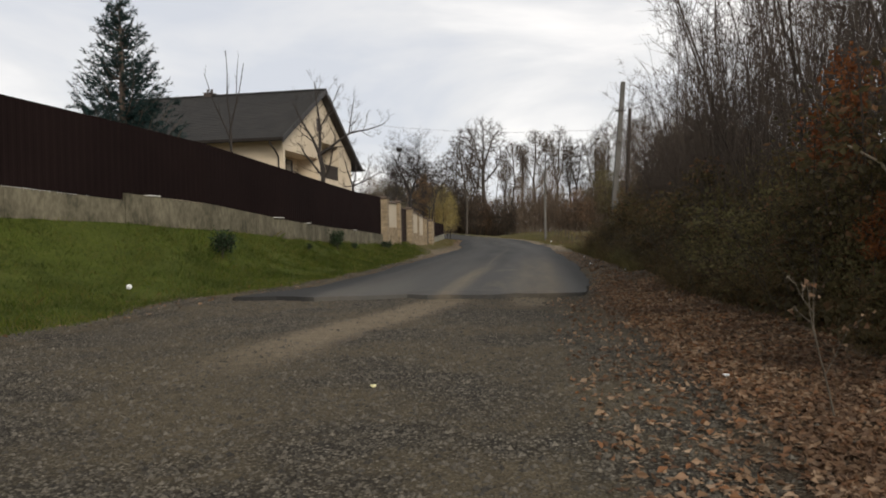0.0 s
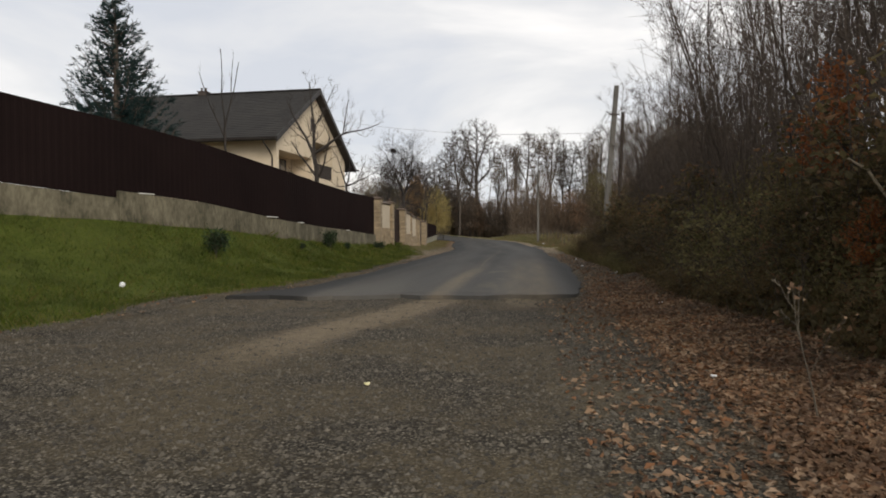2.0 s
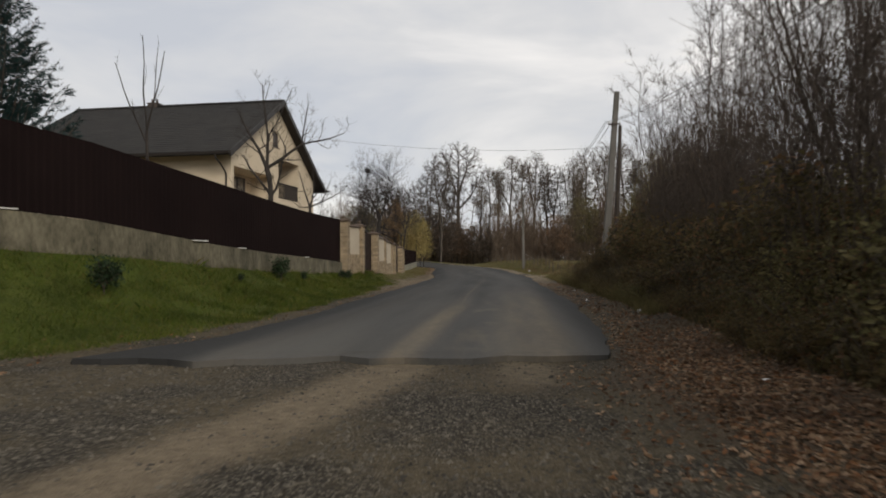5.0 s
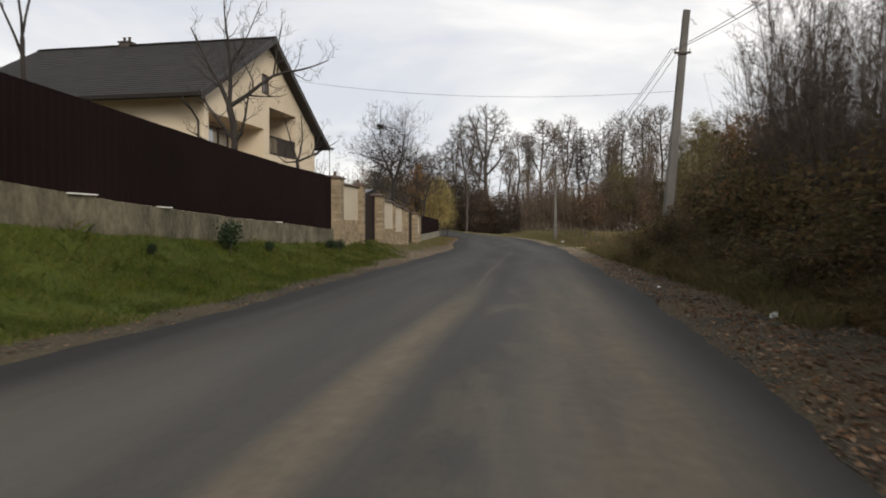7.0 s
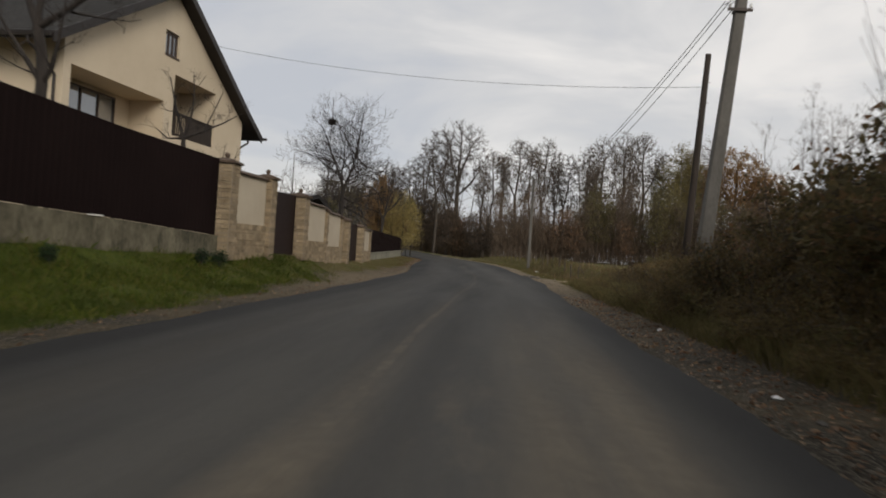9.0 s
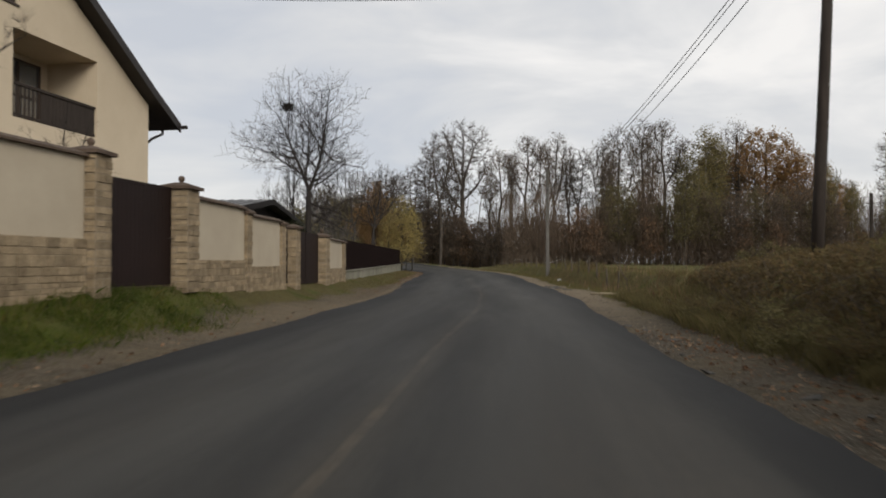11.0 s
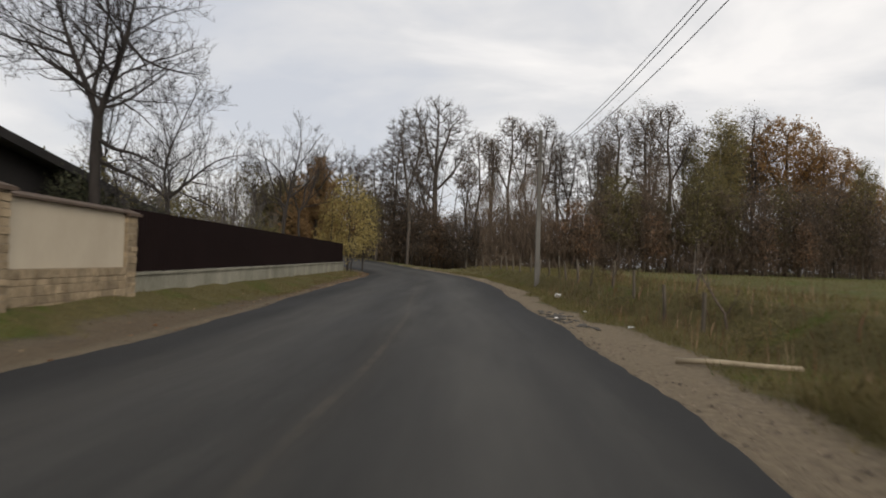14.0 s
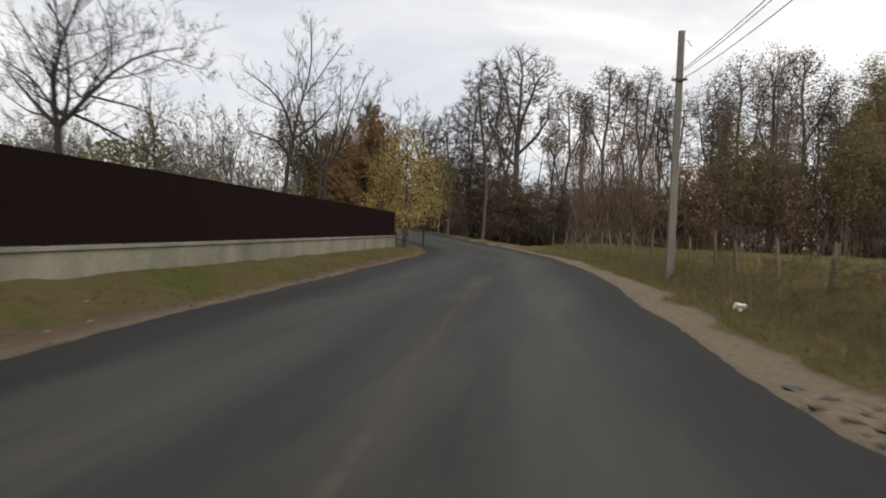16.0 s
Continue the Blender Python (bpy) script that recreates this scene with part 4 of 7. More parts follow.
    for side, prof in (("left", [(39.9, 6.97), (47.3, 11.14)]), ("right", [(55.3, 6.40), (53.6, 7.34), (47.3, 11.14)])):
        slab = Geo()
        for (a, za), (b, zb) in zip(prof, prof[1:]):
            slab.prism([(a, za), (b, zb), (b, zb - 0.20), (a, za - 0.20)], 0, X0, X1)
        slope = part("roof", slab, FASCIA, ob, "dark weathered shingle roof slope")
        courses = Geo()
        for (a, za), (b, zb) in zip(prof, prof[1:]):
            n = max(2, round(math.hypot(b - a, zb - za) / 0.30))
            for i in range(n):
                t, u = i / n, (i + 1.15) / n
                u = min(u, 1.0)
                p, q = (a + (b - a) * t, za + (zb - za) * t), (a + (b - a) * u, za + (zb - za) * u)
                step_x = 1.05
                k = 0
                x = X0 - 0.04 - (0.5 if i % 2 else 0)
                while x < X1 + 0.03:
                    c, e = max(x, X0 - 0.04), min(x + step_x - 0.008, X1 + 0.04)
                    if e > c:
                        courses.prism([(p[0], p[1] + 0.035), (q[0], q[1] + 0.012), (q[0], q[1] + 0.004), (p[0], p[1] + 0.004)], 0, c, e)
                    x += step_x
        part("shingles", courses, ROOF, slope)
        board = Geo()
        for (a, za), (b, zb) in zip(prof, prof[1:]):
            board.prism([(a, za + 0.03), (b, zb + 0.03), (b, zb - 0.30), (a, za - 0.30)], 0, X1 + 0.002, X1 + 0.06)
        part("bargeboard", board, FASCIA, slope)
        y, z = prof[0]
        s = -1 if side == "left" else 1
        gut = Geo()
        gut.prism([(y + s * 0.02, z - 0.03), (y + s * 0.16, z - 0.03), (y + s * 0.14, z - 0.15), (y + s * 0.04, z - 0.15)], 0, X0, X1 + 0.25 if side == "right" else X1)
        part("gutter", gut, FASCIA, slope)
        pipe = Geo()
        wy = Y0 - 0.07 if side == "left" else Y1 + 0.07
        px = FX - 0.25
        pts = [(px, y + s * 0.09, z - 0.14), (px, y + s * 0.07, z - 0.32), (px, (y + wy) / 2, z - 0.6), (px, wy, z - 1.0), (px, wy, 0.5)]
        pipe.tube([Vector(p) for p in pts], [0.05] * 5, 7)
        part("downpipe", pipe, FASCIA, ob)
    ridge = Geo()
    ridge.prism([(47.05, 11.10), (47.3, 11.22), (47.55, 11.10)], 0, X0, X1 + 0.05)
    part("ridge", ridge, ROOF, ob)
    ch = Geo()
    ch.box((-20.95, 47.05, 10.0), (-20.35, 47.65, 11.28))
    ch.box((-21.0, 47.0, 11.28), (-20.3, 47.7, 11.34))
    chimney = part("chimney", ch, BRICK, ob)
    for x in (-20.8, -20.5):
        p = Geo()
        p.tube([Vector((x, 47.35, 11.34)), Vector((x, 47.35, 11.54)), Vector((x, 47.35, 11.60))], [0.08, 0.07, 0.10], 8)
        part("chimney_pot", p, BRICK, chimney)


build_house()


def build_shed():
    ob = thing("shed", "low dark shed with a grey metal roof behind the gate", "shed")
    x0, x1 = -19.0, -10.1
    for name, prof in (("roof", [(57.6, 3.42), (62.2, 4.12)]), ("roof", [(62.2, 4.12), (71.5, 2.62)])):
        (a, za), (b, zb) = prof
        g = Geo()
        g.prism([(a, za), (b, zb), (b, zb - 0.10), (a, za - 0.10)], 0, x0, x1)
        r = part(name, g, METAL_ROOF, ob)
        x = x0 + 0.2
        while x < x1:
            s = Geo()
            s.prism([(a, za + 0.002), (b, zb + 0.002), (b, zb + 0.035), (a, za + 0.035)], 0, x, x + 0.04)
            part("seam", s, METAL_ROOF, r)
            x += 0.45
        f = Geo()
        f.prism([(a, za + 0.02), (b, zb + 0.02), (b, zb - 0.22), (a, za - 0.22)], 0, x1 + 0.002, x1 + 0.05)
        part("fascia", f, SHED_DARK, r)
    # gable and side walls are near-black, to carry the carport's shade in their colour
    g = Geo()
    g.prism([(58.2, 0.3), (70.8, 0.3), (70.8, 2.6), (62.2, 3.98), (58.2, 3.38)], 0, x1 - 0.7, x1 - 0.55)
    part("front_wall", g, SHED_DARK, ob, "near-black gable with the shade under its roof painted in")
    g = Geo()
    g.box((x0, 58.2, 0.3), (x1 - 0.702, 58.35, 3.36))
    part("side_wall", g, SHED_DARK, ob)
    g = Geo()
    g.box((x0, 70.65, 0.3), (x1 - 0.702, 70.8, 2.6))
    part("side_wall", g, SHED_DARK, ob)


build_shed()


# ---- poles and cables ----
def concrete_pole(label, base, top, w0, w1, arms, body=POLE_CONCRETE):
    base, top = Vector(base), Vector(top)
    ob = thing("utility_pole", label, "utility pole", "poles along the road", Matrix.Translation(base))
    d = top - base
    n = d.normalized()
    g = Geo()
    side = Vector((1, 0, 0)) - n * n.x
    side.normalize()
    other = n.cross(side)
    rings = []
    for t, w in ((-0.08, w0), (0, w0), (1, w1)):
        c = d * t
        rings.append([c + side * w * 0.5 * a + other * w * 0.42 * b for a, b in ((-1, -0.8), (-0.8, -1), (0.8, -1), (1, -0.8), (1, 0.8), (0.8, 1), (-0.8, 1), (-1, 0.8))])
    for p, q in zip(rings, rings[1:]):
        for i in range(8):
            g.face((p[i], p[(i + 1) % 8], q[(i + 1) % 8], q[i]))
    g.face(rings[-1])
    part("shaft", g, body, ob)
    for t, reach in arms:
        c = d * t
        w = w0 + (w1 - w0) * t
        a = Geo()
        m = Matrix.Translation(c)
        a.box((-reach, -w * 0.5 - 0.05, -0.035), (w * 0.5 + 0.12, -w * 0.5 - 0.005, 0.035), m=m)
        a.box((-w * 0.5 - 0.02, -w * 0.5 - 0.004, -0.03), (w * 0.5 + 0.02, w * 0.5 + 0.02, 0.03), m=m)
        arm = part("crossarm", a, IRON, ob, "dark iron bracket")
        for x in (-reach + 0.05, w * 0.5 + 0.08):
            h = Geo()
            h.tube([m @ Vector((x, -w * 0.5 - 0.03, z)) for z in (0.03, 0.08, 0.12, 0.15)], [0.018, 0.035, 0.03, 0.012], 7)
            part("insulator", h, PORCELAIN, arm)
    h = Geo()
    c = d * 0.965
    h.tube([c + Vector(p) for p in ((w1 * 0.4, 0, 0), (0.22, 0, -0.03), (0.28, 0, -0.16), (0.36, 0, -0.20))], [0.012] * 4, 5)
    part("hook", h, IRON, ob)
    return ob


concrete_pole("tall grey concrete utility pole leaning over the road", (5.10, 37.3, z_at(5.10, 37.3)), (5.72, 37.05, 8.72), 0.33, 0.22, [(0.82, 0.32)])
concrete_pole("slim grey concrete utility pole at the field's edge", (3.93, 83.4, z_at(3.93, 83.4)), (3.93, 83.5, 8.2), 0.26, 0.19, [(0.80, 0.26)])
concrete_pole("grey concrete utility pole beside the wooded bank", (6.0, -14.0, z_at(6.0, -14.0)), (6.2, -14.0, 8.6), 0.34, 0.22, [(0.84, 0.3)])
concrete_pole("far thin concrete pole before the wood", (-9.4, 174.0, z_at(-9.4, 174.0)), (-9.4, 174.0, 5.8), 0.26, 0.2, [])
concrete_pole("far dark utility pole with a crossarm beyond the field", (36.8, 103.0, z_at(36.8, 103.0)), (36.8, 103.0, 8.05), 0.34, 0.26, [(0.94, 1.0), (0.86, 0.7)], DARK_WOOD)


def wooden_pole():
    base, top = Vector((7.13, 46.0, z_at(7.13, 46.0) - 0.2)), Vector((7.52, 46.0, 8.85))
    ob = thing("wooden_pole", "thin dark tarred wooden pole behind the brambles", "utility pole", m=Matrix.Translation(base))
    g = Geo()
    d = top - base
    g.tube([d * t for t in (0, 0.3, 0.6, 1)], [0.14, 0.13, 0.12, 0.10], 10)
    part("shaft", g, DARK_WOOD, ob, smooth=True)
    for t in (0.78, 0.87):
        h = Geo()
        c = d * t
        h.tube([c + Vector((-0.15, -0.12, 0)), c + Vector((0.15, -0.12, 0))], [0.010, 0.010], 5)
        part("bracket", h, IRON, ob)


wooden_pole()


def cable(a, b, sag, r, label):
    a, b = Vector(a), Vector(b)
    g = Geo()
    n = 28
    pts = [a.lerp(b, i / n) - Vector((0, 0, 4 * sag * (i / n) * (1 - i / n))) for i in range(n + 1)]
    g.tube(pts, [r] * (n + 1), 5)
    return solid("cable", g, WIRE, label, "cable", "overhead cables", smooth=True)


arm_a, arm_b, arm_c = (5.25, 36.9, 7.28), (3.93, 83.3, 6.72), (6.15, -14.2, 7.3)
for dx, dz, sag in ((-0.05, 0.12, 1.2), (0.03, 0.10, 1.25), (0.09, -0.10, 1.38)):
    cable((arm_a[0] + dx, arm_a[1], arm_a[2] + dz), (arm_b[0] + dx * 0.8, arm_b[1], arm_b[2] + dz), sag, 0.010, "black overhead cable slung between concrete poles")
    if dz > 0:
        cable((arm_a[0] + dx, arm_a[1], arm_a[2] + dz - 0.06), (arm_c[0] + dx, arm_c[1], arm_c[2] + dz), sag * 1.5, 0.010, "black overhead cable slung between concrete poles")
cable((-12.2, 50.2, 9.42), (7.44, 45.9, 7.65), 0.55, 0.008, "thin black service cable from pole to house")


# ---- trees ----
def rand_dir(rng, d, angle, azimuth):
    side = d.cross(Vector((0.3, 0.2, 0.93)) if abs(d.z) < 0.9 else Vector((1, 0, 0))).normalized()
    other = d.cross(side)
    s = side * math.cos(azimuth) + other * math.sin(azimuth)
    return (d * math.cos(angle) + s * math.sin(angle)).normalized()


def grow(rng, height, r0, kids, lens, angles, bare=0.3, up=0.06, wob=0.1, levels=3, lean=(0, 0), split=0, thin=0.008, trunk_top=0.25, fork_at=0.22, fine=False, spread=(14, 30)):
    """Limbs and twigs of one tree that stands at the origin: a Geo for each, and the ends of the twigs."""
    wood, twigs, tips = Geo(), Geo(), []

    def branch(p, d, ln, r, lev, end, root=None):
        n = ((5, 3, 2, 2) if fine else (8, 4, 3, 2))[lev]
        pts, radii, dirs = [p.copy()], [r], [d]
        q = p.copy()
        for i in range(n):
            d = (d + Vector((rng.gauss(0, wob), rng.gauss(0, wob), rng.gauss(0, wob * 0.6) + up * (0.4 if lev == 0 else 1)))).normalized()
            q = q + d * (ln / n)
            pts.append(q.copy())
            radii.append(max(r + (end - r) * (i + 1) / n, thin * 0.6))
            dirs.append(d)
        sides = ((4, 3, 3, 3) if fine else (8, 5, 3, 3))[lev]
        first = (wood if lev < 2 else twigs).tube(pts, radii, sides, close=False, root=root if lev != 2 else None)
        if lev == levels:
            tips.extend(pts[1:])
            return
        if lev >= 1:
            tips.append(pts[-1])
        k = kids[lev]
        turn = rng.uniform(0, 6.28)
        for j in range(k):
            t = (bare if lev == 0 else 0.22) + (1 - (bare if lev == 0 else 0.22)) * (j + rng.uniform(0.2, 0.9)) / k
            t = min(t, 0.99)
            f = t * n
            i = min(int(f), n - 1)
            at = pts[i].lerp(pts[i + 1], f - i)
            rr = radii[i] + (radii[i + 1] - radii[i]) * (f - i)
            turn += 2.4 + rng.uniform(-0.5, 0.5)
            ang = radians(angles[lev] + rng.uniform(-12, 12)) * (1.15 - 0.45 * t)
            cl = ln * lens[lev] * rng.uniform(0.7, 1.15) * (1.15 - 0.6 * t)
            cr = max(rr * rng.uniform(0.42, 0.62), thin)
            branch(at, rand_dir(rng, dirs[i], ang, turn), cl, cr, lev + 1, max(cr * 0.3, thin * 0.5), first + i * sides)

    start = Vector((lean[0], lean[1], 1)).normalized()
    if split:
        fork = height * fork_at
        pts = [Vector((0, 0, -0.3)), Vector((0, 0, fork * 0.5)), start * fork]
        base = wood.tube(pts, [r0 * 1.25, r0, r0 * 0.95], 8, close=False) + 16
        for j in range(split):
            d = rand_dir(rng, start, radians(rng.uniform(*spread)), j * 6.28 / split + rng.uniform(-0.4, 0.4))
            branch(start * (fork * 0.97), d, (height - fork) * rng.uniform(0.75, 1.0), r0 * 0.72, 0, r0 * 0.12, base + j % 8)
    else:
        branch(Vector((0, 0, -0.3)), start, height + 0.3, r0, 0, r0 * trunk_top)
    return wood, twigs, tips


def leaves_on(geo, rng, tips, count, size, spread, slim=0.62, whole=False):
    for _ in range(count):
        p = tips[rng.randrange(len(tips))] + Vector((rng.gauss(0, spread), rng.gauss(0, spread), rng.gauss(0, spread)))
        u = Vector((rng.gauss(0, 1), rng.gauss(0, 1), rng.gauss(0, 1))).normalized()
        w = u.cross(Vector((rng.gauss(0, 1), rng.gauss(0, 1), rng.gauss(0, 1)))).normalized()
        s = size * rng.uniform(0.35, 0.75)
        if whole:
            fold = u.cross(w) * s * 0.25
            geo.face((p - u * s, p + w * s * slim + fold, p + u * s, p - w * s * slim + fold))
        else:
            geo.face((p - u * s, p + u * s * 0.7 + w * s * slim, p + u * s * 0.7 - w * s * slim))


def end_twigs(geo, rng, tips, count, length, width, droop=0.0):
    """Fine tapering twigs at the ends of the boughs."""
    for _ in range(count):
        p = tips[rng.randrange(len(tips))]
        d = Vector((p.x, p.y, 0)).normalized() * 0.45 + Vector((rng.gauss(0, 0.5), rng.gauss(0, 0.5), rng.gauss(0.55 - droop, 0.4)))
        d.normalize()
        w = d.cross(Vector((rng.gauss(0, 1), rng.gauss(0, 1), rng.gauss(0, 1)))).normalized() * width * 0.5
        b = p - d * length * 0.2
        geo.face((b - w, b + w, b + d * length * rng.uniform(0.5, 1.3)))


def make_tree(seed, label, category, bark, twig_mat, leaf_mat=None, leaves=0, leaf_size=0.2, leaf_spread=0.3, group="", name="tree", low_cut=0.0, ends=None, whole=False, **shape):
    rng = random.Random(seed)
    wood, twigs, tips = grow(rng, **shape)
    if ends:
        end_twigs(twigs, rng, tips, *ends)
    ob = thing(name, label, category, group)
    part("trunk", wood, bark, ob, smooth=True)
    part("crown", twigs, twig_mat, ob)
    if leaves:
        g = Geo()
        if low_cut:
            tips = [p for p in tips if p.z > low_cut] or tips
        leaves_on(g, rng, tips, leaves, leaf_size, leaf_spread, whole=whole)
        part("foliage", g, leaf_mat, ob)
    return ob


def put(ob, x, y, turn=0.0, size=1.0, lean=(0.0, 0.0), sink=0.0, wide=1.0):
    return pose(x, y, z_at(x, y) - sink, lean[0], lean[1], turn) @ Matrix.Diagonal((size * wide, size * wide, size, 1))


def set_out(ob, spots):
    """The first spot takes the tree itself, the others copies of it."""
    for i, s in enumerate(spots):
        m = put(ob, *s) if not isinstance(s, dict) else put(ob, **s)
        if i == 0:
            first = m
        else:
            copy_thing(ob, m)
    ob.matrix_basis = first


def spread_crown(rng, guides, blobs, count, step, kill, reach, up=0.12, wob=0.18, rounds=120):
    """Grow boughs from the guide limbs towards points strewn through the crown's lobes. Gives node places and parents."""
    r = np.random.default_rng(rng)
    nodes, parent = [], []
    for limb in guides:
        pts = [np.array(p, float) for p in limb]
        if nodes:
            near = min(range(len(nodes)), key=lambda i: float(((nodes[i] - pts[0]) ** 2).sum()))
        else:
            near = -1
            nodes.append(pts[0])
            parent.append(-1)
            near = 0
        last = near
        for a, b in zip(pts, pts[1:]):
            k = max(1, int(np.linalg.norm(b - a) / step))
            for j in range(1, k + 1):
                nodes.append(a + (b - a) * j / k + r.normal(0, 0.12 * step, 3) * (j < k))
                parent.append(last)
                last = len(nodes) - 1
    vol = np.array([b[3] * b[4] * b[5] for b in blobs])
    pick = r.choice(len(blobs), count, p=vol / vol.sum())
    d = r.normal(size=(count, 3))
    d /= np.linalg.norm(d, axis=1)[:, None]
    B = np.array(blobs, float)[pick]
    goals = B[:, :3] + d * (r.random(count) ** 0.42)[:, None] * B[:, 3:6]
    best, who = np.full(count, 1e9), np.zeros(count, int)

    def meet(first):
        fresh = np.array(nodes[first:])
        gap = np.linalg.norm(goals[:, None] - fresh[None], axis=2)
        k = gap.argmin(1)
        g = gap[np.arange(len(goals)), k]
        closer = g < best
        best[closer] = g[closer]
        who[closer] = first + k[closer]

    meet(0)
    for turn in range(rounds):
        live = best > kill
        goals, best, who = goals[live], best[live], who[live]
        if not len(goals):
            break
        pull = best < max(reach, float(best.min()) + step)
        w = who[pull]
        if not len(w):
            break
        way = goals[pull] - np.array(nodes)[w]
        way /= np.linalg.norm(way, axis=1)[:, None]
        first = len(nodes)
        ids, inv = np.unique(w, return_inverse=True)
        total = np.zeros((len(ids), 3))
        np.add.at(total, inv, way)
        total /= np.linalg.norm(total, axis=1)[:, None] + 1e-6
        total += r.normal(0, wob, total.shape) + (0, 0, up)
        total /= np.linalg.norm(total, axis=1)[:, None] + 1e-6
        for i, v in zip(ids, total):
            nodes.append(nodes[i] + v * step)
            parent.append(int(i))
        meet(first)
    return np.array(nodes), parent


def crown_tree(seed, label, category, bark, guides, blobs, count, step, kill, reach, r0, tip, leaf_mat=None, leaves=0, leaf_size=0.2, leaf_spread=0.3, low_cut=0.0, twigs=(0, 0.3, 0.01), up=0.12, wob=0.18, group="", name="tree", swell=2.2, split_at=0.045, twig_mat=None, droop=0.0):
    """A tree whose boughs fill the lobes of its crown, each limb tapering as the wood that it carries lessens."""
    P, parent = spread_crown(seed, guides, blobs, count, step, kill, reach, up, wob)
    n = len(P)
    load = np.zeros(n)
    kids = [[] for _ in range(n)]
    for i in range(n - 1, -1, -1):
        load[i] = max(load[i], 1.0)
        if parent[i] >= 0:
            load[parent[i]] += load[i] + 0.05
            kids[parent[i]].append(i)
    rad = load ** (1 / swell)
    rad = tip + (r0 - tip) * (rad - 1) / max(rad[0] - 1, 1e-6)
    V = [Vector(p) for p in P]
    wood, fine = Geo(), Geo()
    stack = [(0, None)]
    while stack:
        i, root = stack.pop()
        line = [] if root is None else [V[root]]
        width = [] if root is None else [rad[i]]
        while True:
            line.append(V[i])
            width.append(float(rad[i]))
            if not kids[i]:
                break
            ordered = sorted(kids[i], key=lambda k: -load[k])
            for k in ordered[1:]:
                stack.append((k, i))
            i = ordered[0]
        if len(line) < 2:
            continue
        big = max(width)
        for k in range(1, len(line) - 1):
            line[k] = line[k] * 0.5 + (line[k - 1] + line[k + 1]) * 0.25
        (wood if big > split_at else fine).tube(line, width, 7 if big > 0.06 else 4 if big > 0.02 else 3, close=False)
    rng = random.Random(seed)
    ends = [V[i] for i in range(n) if rad[i] < tip * 2.6 and i > 3]
    if twigs[0]:
        for _ in range(twigs[0]):
            p = ends[rng.randrange(len(ends))]
            d = Vector((p.x, p.y, 0)).normalized() * 0.35 + Vector((rng.gauss(0, 0.55), rng.gauss(0, 0.55), rng.gauss(0.45 - droop, 0.4)))
            d.normalize()
            w = d.cross(Vector((rng.gauss(0, 1), rng.gauss(0, 1), rng.gauss(0, 1)))).normalized() * twigs[2] * 0.5
            fine.face((p - w, p + w, p + d * twigs[1] * rng.uniform(0.4, 1.3)))
    ob = thing(name, label, category, group)
    part("trunk", wood, bark, ob, smooth=True)
    part("crown", fine, twig_mat or bark, ob)
    if leaves:
        g = Geo()
        spots = [p for p in ends if p.z > low_cut] or ends
        leaves_on(g, rng, spots, leaves, leaf_size, leaf_spread)
        part("foliage", g, leaf_mat, ob)
    return ob


